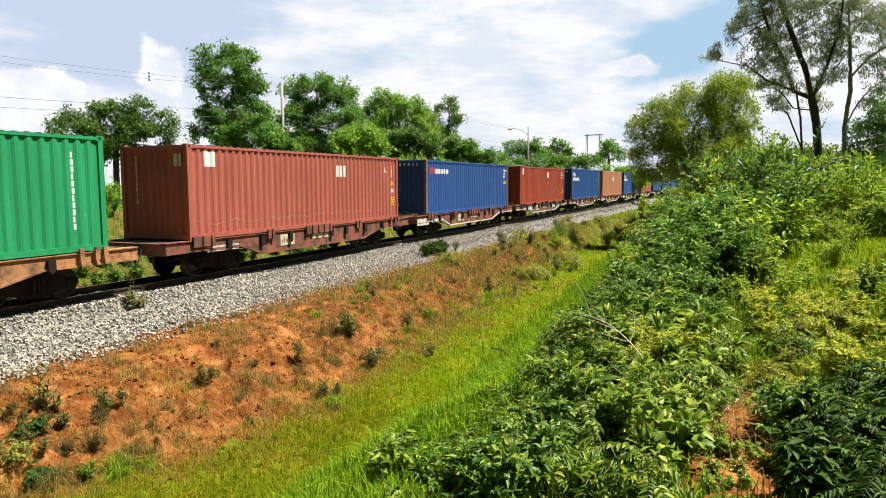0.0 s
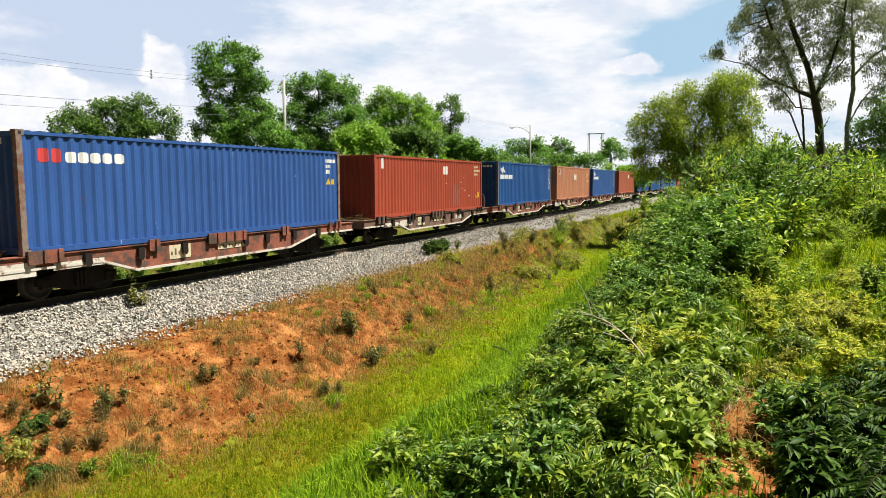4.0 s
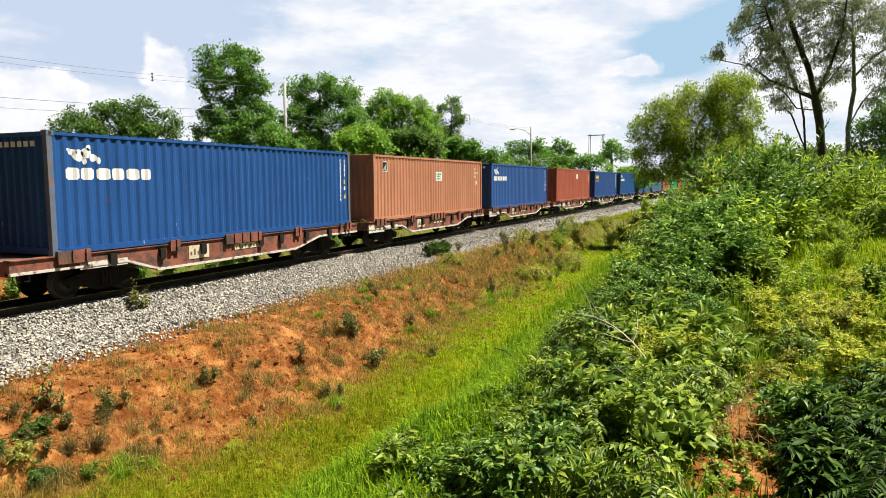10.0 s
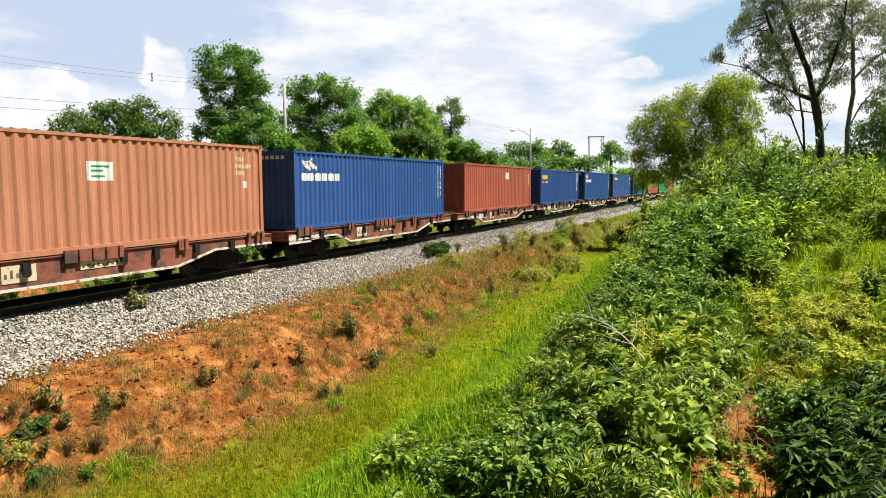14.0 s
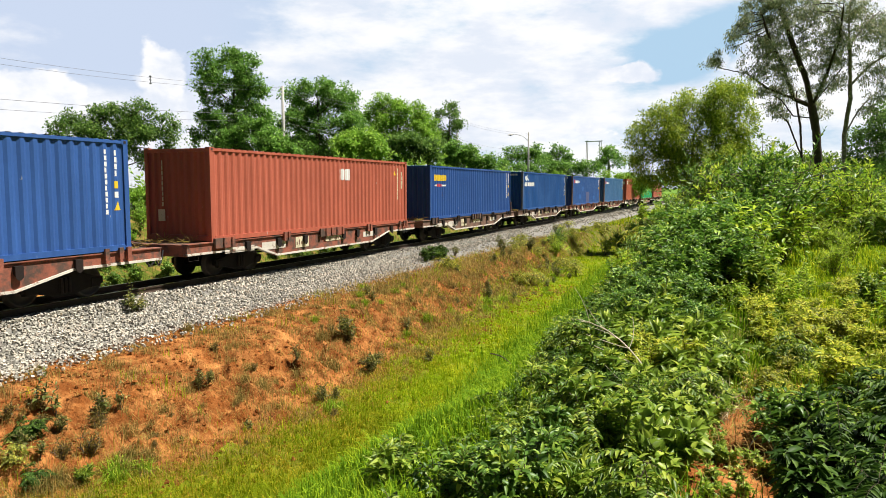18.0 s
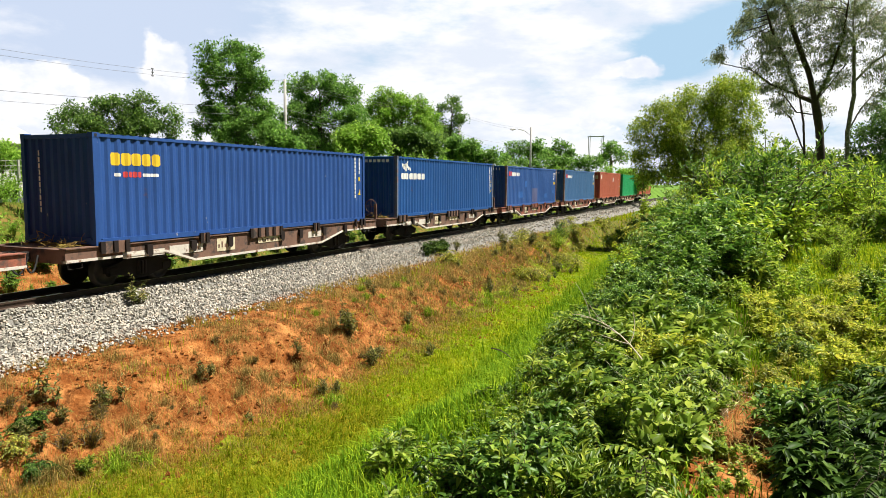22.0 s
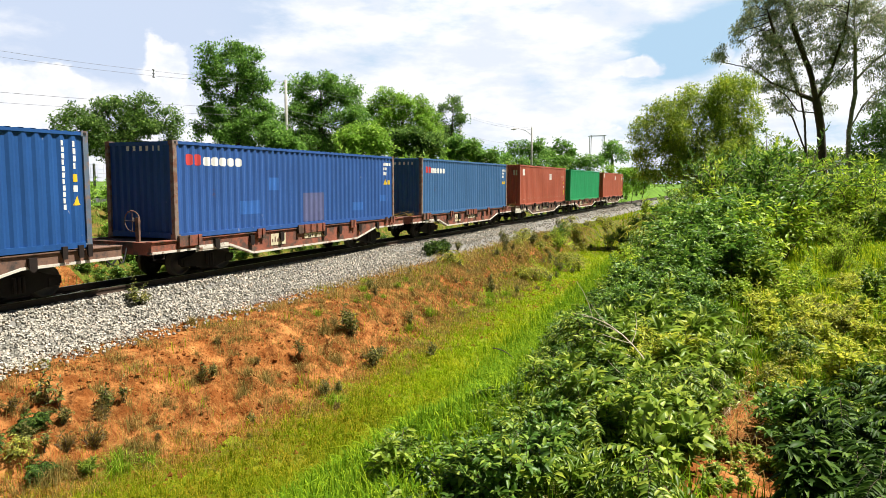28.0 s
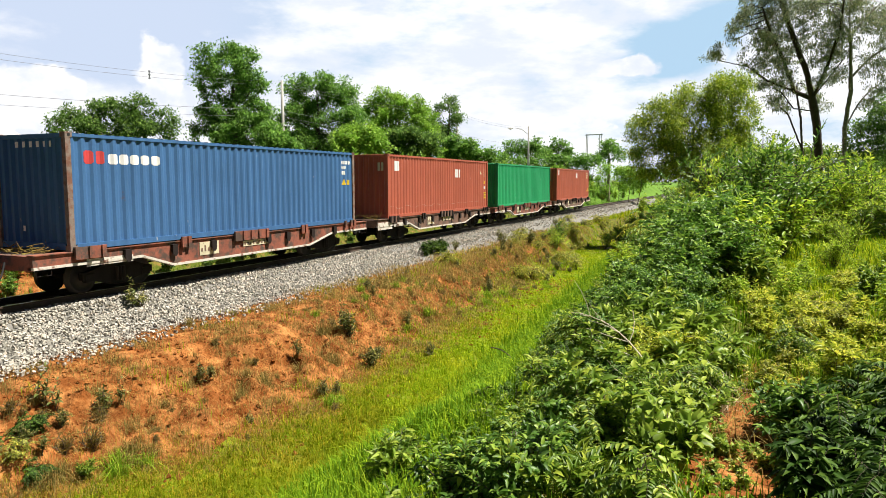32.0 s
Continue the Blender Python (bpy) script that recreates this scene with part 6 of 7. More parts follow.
for x, y, q in ((8.2, -14.25, 0.85), (8.8, -14.05, 0.95), (9.4, -14.35, 1.05), (9.9, -13.95, 1.05), (8.5, -13.6, 0.8), (10.4, -14.5, 1.05), (9.2, -13.3, 0.85), (7.6, -13.9, 0.7), (10.9, -13.8, 1.0), (9.0, -14.75, 0.8)):
    put("bigleaf", x, y, q)
scatter(5.0, 8.6, -14.75, -13.8, 0.28, ("oval",), 0.95, off_path)
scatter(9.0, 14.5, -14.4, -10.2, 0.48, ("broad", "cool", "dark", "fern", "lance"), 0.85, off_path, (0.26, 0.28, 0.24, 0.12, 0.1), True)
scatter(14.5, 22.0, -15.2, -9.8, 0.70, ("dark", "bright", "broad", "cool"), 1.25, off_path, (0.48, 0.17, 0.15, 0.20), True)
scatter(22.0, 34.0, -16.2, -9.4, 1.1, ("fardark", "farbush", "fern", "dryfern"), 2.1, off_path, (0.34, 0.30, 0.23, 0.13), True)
for x, y, q in ((13.0, -13.7, 0.9), (13.8, -13.9, 1.1), (14.6, -13.7, 1.2), (15.5, -13.9, 1.4), (16.4, -13.6, 1.4), (15.1, -14.6, 1.3), (17.3, -14.3, 1.6), (18.3, -14.9, 1.7)):
    put("dark", x, y, q)
for x, y, q in ((16.6, -15.0, 1.7), (18.6, -13.9, 1.7), (20.4, -14.6, 1.9), (21.5, -15.8, 1.9)):
    put("bright", x, y, q)
# the flat top beside the worn patch
# the shade over this corner is put into the plants' dark leaf colour
scatter(3.6, 7.4, -16.8, -15.32, 0.32, ("darkfern", "deepleaf", "fern", "cool"), 0.78, off_path, (0.46, 0.34, 0.10, 0.10))
for x, y, q in ((5.4, -16.0, 1.05), (5.9, -16.3, 1.15), (5.0, -15.9, 0.9), (6.4, -16.2, 1.15), (4.6, -15.75, 0.8), (6.9, -16.4, 1.0)):
    put("darkfern", x, y, q)
for x, y, q in ((7.35, -14.62, 0.9), (7.6, -14.72, 1.0), (7.9, -14.68, 0.8), (7.15, -14.75, 0.7)):
    put("straw", x, y, q)
put("fern", 6.7, -15.95, 0.8)
for x, y, q in ((4.75, -15.22, 0.55), (5.8, -14.82, 0.5), (6.0, -15.0, 0.42), (5.75, -15.12, 0.5), (5.95, -14.7, 0.6), (6.35, -15.3, 0.4), (4.9, -14.7, 0.45), (5.3, -14.72, 0.38), (5.12, -14.95, 0.34), (5.45, -14.92, 0.34), (5.0, -14.82, 0.32), (4.7, -14.9, 0.34), (6.6, -14.72, 0.45)):
    put("oval", x, y, q)
scatter(7.2, 12.0, -17.8, -15.15, 0.33, ("olive", "dryfern", "warm", "lance", "fern"), 0.66, off_path, (0.14, 0.12, 0.42, 0.16, 0.16))
scatter(11.5, 17.0, -19.6, -14.9, 0.5, ("warm", "dryfern", "bright", "lance", "broad"), 0.7, None, (0.26, 0.10, 0.22, 0.26, 0.16))
scatter(16.0, 27.0, -21.0, -16.4, 1.5, ("farbush", "dryfern"), 0.8, None, (0.6, 0.4))
scatter(27.0, 36.0, -24.5, -16.2, 1.3, ("farbush", "dryfern", "fern"), 2.2, None, (0.5, 0.25, 0.25))
scatter(36.0, 60.0, -26.0, -11.5, 2.4, ("fardark", "farbush"), 2.0, off_path, (0.5, 0.5))
for kind, x, y, q in (("bigleaf", 5.2, -12.02, 0.62), ("broad", 5.35, -12.15, 0.6), ("bigleaf", 5.45, -12.05, 0.5), ("oval", 5.05, -12.2, 0.8)):
    put(kind, x, y, q)
# behind the track
scatter(6.0, 34.0, 4.6, 9.4, 0.85, ("tallweed",), 0.6)
# small dark shrubs added to darken the lit strip under the wagons
scatter(6.0, 34.0, 3.5, 4.7, 0.8, ("dark",), 0.5)
scatter(34.0, 110.0, 4.6, 9.8, 2.4, ("tallweed",), 1.7)
scatter(80.0, 150.0, -9.0, 9.0, 3.2, ("tallweed", "bright"), 1.5, lambda x, y: abs(y) > 4.2, (0.6, 0.4))
# the clay bank: loose clusters, then the single plants that stand out
for _ in range(44):
    cx, cy = rng.uniform(6.5, 28.0), rng.uniform(-7.6, -3.4)
    for _ in range(int(rng.integers(2, 7))):
        put(("drybrush", "tuft", "tuft")[int(rng.integers(0, 3))], cx + rng.normal(0, 0.45), cy + rng.normal(0, 0.3), rng.uniform(0.35, 0.95))
for _ in range(22):
    cx, cy = rng.uniform(14.0, 32.0), rng.uniform(-7.4, -3.4)
    for _ in range(int(rng.integers(2, 5))):
        put(("scrub", "tuft", "greentuft")[int(rng.integers(0, 3))], cx + rng.normal(0, 0.5), cy + rng.normal(0, 0.35), rng.uniform(0.4, 0.95))
for _ in range(26):
    cx, cy = rng.uniform(26.0, 66.0), rng.uniform(-7.2, -2.9)
    for _ in range(3):
        put(("scrub", "dryfern", "tuft")[int(rng.integers(0, 3))], cx + rng.normal(0, 0.9), cy + rng.normal(0, 0.5), rng.uniform(0.7, 1.5))
for kind, x, y, q in (
        ("scrub", 9.93, -5.42, 0.85), ("scrub", 10.15, -5.5, 0.7), ("tuft", 9.75, -5.35, 0.9), ("tuft", 10.39, -6.03, 1.0), ("tuft", 10.7, -5.9, 0.9), ("tuft", 10.1, -6.25, 0.8), ("tuft", 10.9, -6.2, 0.8),
        ("scrub", 12.36, -5.96, 0.75), ("tuft", 12.2, -6.1, 0.7), ("tuft", 14.42, -5.26, 1.5), ("tuft", 14.2, -5.35, 1.2), ("scrub", 14.83, -5.79, 1.35), ("scrub", 14.95, -5.6, 1.1), ("sparse", 14.8, -5.75, 1.6),
        ("scrub", 13.64, -7.06, 1.15), ("sparse", 13.7, -7.1, 1.3), ("tuft", 13.11, -6.35, 1.2), ("tuft", 13.0, -6.5, 1.0), ("scrub", 11.43, -7.23, 0.85), ("tuft", 11.6, -7.1, 1.0), ("greentuft", 11.1, -7.62, 1.05),
        ("greentuft", 11.3, -7.7, 0.8), ("scrub", 11.75, -7.35, 0.7), ("greentuft", 18.83, -6.12, 1.1), ("greentuft", 17.05, -6.34, 0.9), ("scrub", 17.3, -6.2, 0.9), ("sparse", 9.6, -6.87, 0.6), ("scrub", 9.6, -6.9, 0.35),
        ("sparse", 7.35, -4.57, 1.25), ("sparse", 7.45, -4.75, 1.0), ("scrub", 7.93, -5.27, 0.95), ("sparse", 7.9, -5.2, 1.1), ("drybrush", 7.7, -5.4, 1.4), ("sparse", 8.2, -5.35, 0.8), ("tuft", 8.1, -5.6, 1.0),
        ("darkfern", 6.92, -4.95, 0.5), ("scrub", 7.1, -5.3, 0.8), ("darkfern", 6.7, -5.1, 0.5), ("scrub", 6.5, -5.3, 0.8), ("drybrush", 6.75, -4.6, 1.2), ("dryfern", 6.3, -5.4, 0.6), ("darkfern", 6.35, -5.75, 0.5), ("sparse", 6.55, -5.6, 0.8), ("tuft", 6.6, -5.9, 1.2), ("tuft", 6.3, -6.0, 1.2), ("drybrush", 6.9, -5.6, 1.3),
        ("darkfern", 6.0, -5.2, 0.55), ("drybrush", 7.2, -5.85, 1.5), ("greentuft", 7.2, -6.38, 1.1), ("greentuft", 7.0, -6.55, 1.0), ("greentuft", 7.5, -6.6, 0.9), ("tuft", 7.6, -6.2, 1.1), ("lance", 6.8, -6.2, 0.5),
        ("sparse", 12.2, -1.22, 1.2), ("sparse", 12.05, -1.4, 1.05), ("sparse", 12.35, -1.35, 0.95), ("sparse", 12.2, -1.45, 0.9), ("scrub", 12.2, -1.35, 0.6),
        ("deepleaf", 27.2, -2.2, 0.95), ("deepleaf", 27.8, -2.1, 1.05), ("deepleaf", 28.4, -2.2, 1.05), ("deepleaf", 28.9, -2.3, 0.9), ("cool", 28.1, -2.4, 0.8), ("scrub", 30.2, -2.3, 1.2), ("scrub", 24.5, -6.1, 1.2), ("greentuft", 23.8, -6.3, 1.3), ("greentuft", 24.6, -6.6, 1.4), ("greentuft", 22.6, -6.7, 1.3),
        ("fardark", 41.0, -4.6, 1.1), ("fardark", 46.0, -7.5, 1.25), ("fardark", 48.0, -8.6, 1.5), ("fardark", 50.0, -9.6, 1.6), ("fardark", 47.2, -9.8, 1.5), ("fardark", 52.0, -8.4, 1.5), ("fardark", 44.4, -6.8, 0.9), ("fardark", 54.0, -7.4, 1.4), ("farbush", 39.0, -5.0, 1.1), ("scrub", 36.0, -4.2, 1.8), ("scrub", 34.0, -3.4, 1.6), ("broad", 8.1, -10.6, 0.45)):
    put(kind, x, y, q)


def plant_first_ones():
    """The first plant of every kind takes a place of its own among the others."""
    spots = {"scrub": (30.5, -4.2), "drybrush": (31.5, -5.0), "tallweed": (21.0, 7.6), "sparse": (33.5, -5.6), "tuft": (32.0, -4.4), "greentuft": (33.0, -6.4)}
    for k, ((kind, i), ob) in enumerate(KINDS.items()):
        x, y = spots.get(kind, (37.0 + 1.1 * (k % 9), -15.0 - 1.2 * (k // 9)))
        x += 1.2 * i if kind in spots else 0
        ob.matrix_world = pose(x, y, float(ground_z(x, y)) - 0.03, 0, 0, 40 * i)


plant_first_ones()


def grass_patch(name, label, material, x, y, h, width, lean=0.35, z=None):
    v, q, t = blades(x, y, h, width, lean, z)
    tagged(new(name, mesh_np(name, v, [q, t], M[material])), label, "grass", kind="stuff")


def build_grass():
    # the ditch, thinning out with distance
    X, Y, H, W = [], [], [], []
    for x0, x1, n, w in ((-4.0, 3.0, 7000, 0.014), (3.0, 9.0, 30000, 0.009), (9.0, 16.0, 34000, 0.011), (16.0, 26.0, 24000, 0.02), (26.0, 45.0, 18000, 0.032), (45.0, 75.0, 8000, 0.05)):
        x = rng.uniform(x0, x1, n)
        y = ditch_mid(x) - 0.35 + rng.normal(0.0, 0.38, n) + rng.uniform(-1.3, 1.15 + 0.7 * float(smooth01(x0, 8, 17)), n)
        X.append(x), Y.append(y), H.append(rng.uniform(0.05, 0.19, n) * (1 + 0.5 * lumps(x, y, 0.8, 2.0) + 0.25 * lumps(x, y, 0.25, 5.0))), W.append(np.full(n, w))
    x, y = np.concatenate(X), np.concatenate(Y)
    H = [h * (1 - 0.45 * smooth01(q, 10, 24)) for h, q in zip(H, X)]
    x, y = x + 0.10 * lumps(x, y, 0.16, 3.0), y + 0.10 * lumps(y, x, 0.16, 7.0)
    h, w = np.concatenate(H), np.concatenate(W)
    low = rng.uniform(0, 1, len(x)) > smooth01(x + 1.5 * lumps(x, y, 1.2, 4.0), 8.0, 15.0)
    grass_patch("ditch_grass", "bright yellow-green grass along the ditch", "grass", x[~low], y[~low], h[~low], w[~low], 0.85)
    grass_patch("short_grass", "short olive-yellow grass in the wide end of the ditch", "grass_low", x[low], y[low], h[low], w[low], 0.95)
    X, Y, H, W = [], [], [], []
    for x0, x1, n, w in ((3.0, 10.0, 16000, 0.017), (10.0, 18.0, 11000, 0.018), (18.0, 40.0, 9000, 0.022)):
        x = rng.uniform(x0, x1, n)
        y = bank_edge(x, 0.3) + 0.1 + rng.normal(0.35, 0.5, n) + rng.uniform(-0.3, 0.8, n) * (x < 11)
        X.append(x), Y.append(y), H.append(rng.uniform(0.14, 0.42, n) * (0.45 + 0.55 * smooth01(x, 4.5, 7.5))), W.append(np.full(n, w))
    x, y = np.concatenate(X), np.concatenate(Y)
    grass_patch("long_grass", "long deep green grass at the foot of the bank", "grass_deep", x, y, np.concatenate(H), np.concatenate(W), 0.6)
    # dry and olive blades where the grass runs out on the clay
    n = 26000
    x = 3.0 + 17.0 * rng.uniform(0, 1, n) ** 1.3
    y = ditch_mid(x) + 0.95 + rng.normal(0, 0.42, n)
    keep = rng.uniform(0, 1, n) < 0.55 + 0.5 * lumps(x, y, 0.6, 6.0)
    x, y = x[keep], y[keep]
    grass_patch("ditch_edge_grass", "short yellow-brown grass along the ditch's clay edge", "grass_edge", x, y, rng.uniform(0.05, 0.20, len(x)), 0.007 + 0.012 * smooth01(x, 8, 28), 1.0)
    # turf of the camera's bank
    X, Y, W = [], [], []
    for x0, x1, y0, y1, n, w in ((-5.0, 2.5, -19.0, -9.5, 12000, 0.014), (2.5, 10.0, -17.0, -10.0, 22000, 0.009), (10.0, 20.0, -19.0, -10.0, 20000, 0.013), (20.0, 45.0, -24.0, -10.0, 22000, 0.03)):
        X.append(rng.uniform(x0, x1, n)), Y.append(rng.uniform(y0, y1, n)), W.append(np.full(n, w))
    x, y, w = np.concatenate(X), np.concatenate(Y), np.concatenate(W)
    keep = (y < ditch_mid(x) - 0.9) & (np.hypot((x - 6.6) * 0.5, (y + 15.08) * 1.25) > 0.72 + 0.3 * lumps(x, y, 0.5, 1.0)) & (np.hypot(x, y + 14.87) > 0.8) & (np.hypot((x - 5.2) * 0.7, y + 14.86) > 0.3)
    x, y, w = x[keep], y[keep], w[keep]
    grass_patch("bank_grass", "rough green grass among the shrubs", "grass_deep", x, y, rng.uniform(0.1, 0.34, len(x)) * (1 + 0.6 * smooth01(x, 15, 30)), w, 0.5)
    n = 26000
    x, y = rng.uniform(11.0, 30.0, n), rng.uniform(-21.5, -15.2, n)
    grass_patch("meadow_grass", "bright sunlit grass on the top of the bank", "grass_meadow", x, y, rng.uniform(0.10, 0.32, n), 0.016 + 0.012 * smooth01(x, 14, 28), 0.5)
    # a haze of fine dry grass over the clay, and dry tufts on it and at the ballast's edge
    cx, cy = rng.uniform(3.5, 45.0, 2600), rng.uniform(-8.3, -3.0, 2600)
    dense = smooth01(-cy, 3.0, 8.5) * 0.5 + 0.35 + 0.5 * lumps(cx, cy, 1.6, 4.0) + 0.4 * smooth01(cx, 16, 30)
    keep = (rng.uniform(0, 1, 2600) < dense) & (cy > ditch_mid(cx) + 0.9 + rng.normal(0, 0.25, 2600))
    cx, cy = cx[keep], cy[keep]
    k = 16
    x = (cx[:, None] + rng.normal(0, 0.10, (len(cx), k))).ravel()
    y = (cy[:, None] + rng.normal(0, 0.10, (len(cx), k))).ravel()
    grass_patch("dry_tufts", "dry straw-coloured grass tufts on the clay bank", "grass_dry", x, y, rng.uniform(0.06, 0.22, len(x)), 0.006 + 0.008 * smooth01(x, 12, 30), 1.0)
    cx, cy = rng.uniform(17.0, 52.0, 2100), rng.uniform(-6.9, -1.7, 2100)
    keep = (-cy > 2.6 - 0.045 * np.clip(cx - 16, 0, 24)) & (rng.uniform(0, 1, 2100) < 0.7 + 0.5 * lumps(cx, cy, 1.8, 3.0)) & (cy > ditch_mid(cx) + 1.1)
    cx, cy = cx[keep], cy[keep]
    x = (cx[:, None] + rng.normal(0, 0.16, (len(cx), 22))).ravel()
    y = (cy[:, None] + rng.normal(0, 0.16, (len(cx), 22))).ravel()
    grass_patch("golden_grass", "golden dry grass on the top of the bank", "grass_dry", x, y, rng.uniform(0.08, 0.30, len(x)), 0.010 + 0.010 * smooth01(x, 20, 40), 0.8)
    n = 60000
    x, y = rng.uniform(3.5, 40.0, n), rng.uniform(-8.6, -2.8, n)
    keep = rng.uniform(0, 1, n) < 0.22 + 0.6 * lumps(x, y, 1.1, 9.0) + 0.3 * lumps(x, y, 0.3, 2.0) + 0.35 * smooth01(-y, 6.0, 8.2) + 0.4 * smooth01(x, 14, 28)
    keep &= y > ditch_mid(x) + 0.95 + rng.normal(0, 0.25, n)
    x, y = x[keep], y[keep]
    grass_patch("olive_grass", "thin olive-brown grass over the clay bank", "grass_olive", x, y, rng.uniform(0.05, 0.18, len(x)), 0.006 + 0.010 * smooth01(x, 10, 30), 1.1)
    cx, cy = rng.uniform(3.5, 60.0, 900), rng.uniform(-8.0, -2.8, 900)
    keep = rng.uniform(0, 1, 900) < 0.2 + 0.9 * smooth01(cx, 18, 32) + 0.35 * lumps(cx, cy, 2.0, 7.0)
    keep &= cy > ditch_mid(cx) + 0.5
    cx, cy = cx[keep], cy[keep]
    x = (cx[:, None] + rng.normal(0, 0.13, (len(cx), k))).ravel()
    y = (cy[:, None] + rng.normal(0, 0.13, (len(cx), k))).ravel()
    grass_patch("green_tufts", "green grass tufts on the clay bank", "grass", x, y, rng.uniform(0.08, 0.30, len(x)), 0.010 + 0.012 * smooth01(x, 12, 30), 0.5)
    cx, cy = rng.uniform(4.5, 34.0, 1500), rng.uniform(-8.3, -3.1, 1500)
    keep = rng.uniform(0, 1, 1500) < 0.35 + 0.6 * lumps(cx, cy, 1.3, 5.0) + 0.3 * smooth01(-cy, 5.5, 8.0)
    keep &= cy > ditch_mid(cx) + 0.9 + rng.normal(0, 0.3, 1500)
    cx, cy = cx[keep], cy[keep]
    k = 60
    s = rng.uniform(0.06, 0.16, len(cx))[:, None]
    x = (cx[:, None] + rng.normal(0, 1, (len(cx), k)) * s).ravel()
    y = (cy[:, None] + rng.normal(0, 1, (len(cx), k)) * s).ravel()
    h = (rng.uniform(0.08, 0.24, (len(cx), 1)) * rng.uniform(0.5, 1.2, (len(cx), k))).ravel()
    grass_patch("bank_tufts", "dull olive grass tufts on the clay bank", "grass_olive", x, y, h, 0.007 + 0.008 * smooth01(x, 12, 30), 0.7)
    n = 400
    x, y = 6.6 + rng.normal(0, 1.1, n), -15.08 + rng.normal(0, 0.45, n)
    grass_patch("straw", "loose dry straw round the bare clay", "grass_dry", x, y, rng.uniform(0.08, 0.35, n), 0.006, 1.3)
    # behind the track
    n = 34000
    x, y = 6 + 114 * rng.uniform(0, 1, n) ** 1.7, rng.uniform(3.0, 9.6, n)
    # darker leaf colour stands in for the shade behind the train
    grass_patch("far_grass", "rough green grass behind the track", "leaf_dark", x, y, rng.uniform(0.12, 0.45, n), 0.012 + 0.04 * smooth01(x, 20, 80), 0.5)
    n = 9000
    x, y = rng.uniform(60, 190, n), -3.4 - np.abs(rng.normal(0, 4.0, n))
    grass_patch("verge_grass", "rough grass on the verge along the track", "grass", x, y, rng.uniform(0.2, 0.6, n), 0.06, 0.5)


build_grass()


def dead_branch(a, b, r, twigs, label, material="dead_wood"):
    """A bare branch from one place to another, caught in the low plants, with side twigs."""
    a, b = np.array(a, float), np.array(b, float)
    z = float(ground_z(a[0], a[1]))
    ob = tagged(new("dead_branch"), label, "branch")
    ob.location = (a[0], a[1], z)
    off = np.array([0, 0, a[2] - z])
    length = float(np.linalg.norm(b - a))
    main = bent(off, b - a + off, -0.03 * length, 8, 0.03)
    part("main_stem", Shape().tube(main, np.linspace(r, r * 0.4, 8), 5), M[material], ob)
    for k in range(twigs):
        i = 2 + k % 5
        e = main[i] + unit(unit(b - a) + rng.normal(0, 0.42, 3)) * length * rng.uniform(0.25, 0.5)
        part("twig", Shape().tube(bent(main[i], e, 0, 4, 0.05), [r * 0.5, r * 0.42, r * 0.34, r * 0.2], 4), M[material], ob)


rng = np.random.default_rng(77)
dead_branch((7.73, -13.97, 0.58), (8.26, -13.09, 1.0), 0.011, 6, "bare pale forked branch caught in the weeds", "straw_wood")
dead_branch((7.9, -13.8, 0.62), (8.0, -13.25, 0.80), 0.008, 3, "bare pale forked branch caught in the weeds", "straw_wood")
dead_branch((4.85, -13.95, 0.55), (4.7, -13.05, 0.46), 0.009, 3, "dark bare twig over the weeds", "bark")
dead_branch((8.5, -11.85, 0.42), (8.3, -12.2, 0.36), 0.010, 1, "dark bent twig over the grass", "bark")
dead_branch((7.6, -14.3, 0.50), (6.7, -13.6, 0.72), 0.006, 3, "thin pale dry stalk among the weeds", "straw_wood")
dead_branch((7.2, -14.8, 0.36), (7.9, -14.55, 0.70), 0.006, 3, "dry pale branch beside the bare clay", "straw_wood")
dead_branch((6.9, -14.75, 0.34), (7.4, -14.45, 0.62), 0.005, 3, "dry pale branch beside the bare clay", "straw_wood")
dead_branch((6.2, -14.95, 0.34), (6.9, -15.1, 0.40), 0.006, 2, "dry pale branch on the bare clay")
dead_branch((5.1, -14.75, 0.40), (5.5, -14.95, 0.42), 0.005, 2, "dry pale branch on the bare clay")


# ---- street behind the track ----
def build_pole(x, y, top, label, arm=False):
    z = float(ground_z(x, y))
    p = tagged(new("utility_pole"), label, "utility pole", "utility poles")
    p.location = (x, y, z - 0.1)
    h = top - z + 0.1
    part("shaft", Shape().tube([(0, 0, 0), (0, 0, h * 0.5), (0, 0, h)], [0.15, 0.125, 0.09], 10), M["concrete"], p, smooth=True)
    for k in range(3):
        part("insulator", Shape().tube([(-0.1, 0, h - 0.15 - 0.22 * k), (-0.18, 0, h - 0.15 - 0.22 * k), (-0.25, 0, h - 0.15 - 0.22 * k)], [0.03, 0.05, 0.025], 8), M["concrete"], p)
    if arm:
        a = [(0, 0, h - 1.1), (-0.9, 0.5, h - 0.55), (-2.1, 1.1, h - 0.35), (-2.6, 1.3, h - 0.42)]
        part("lamp_arm", Shape().tube(a, 0.035, 6), M["concrete"], p, "curved street-lamp arm")
        part("lamp_head", Shape().tube([(-2.5, 1.25, h - 0.40), (-2.9, 1.45, h - 0.50), (-3.3, 1.65, h - 0.52)], [0.06, 0.13, 0.05], 8), M["concrete"], p, "grey lamp head")
    return p


POLES = ((-6.0, 21.5, 10.7), (41.14, 15.64, 9.83), (65.22, 12.08, 9.75), (84.84, 10.4, 9.63))
build_pole(*POLES[1], "grey concrete utility pole by the street")
build_pole(*POLES[2], "grey concrete utility pole by the street")
build_pole(*POLES[3], "grey concrete utility pole with a street lamp", True)
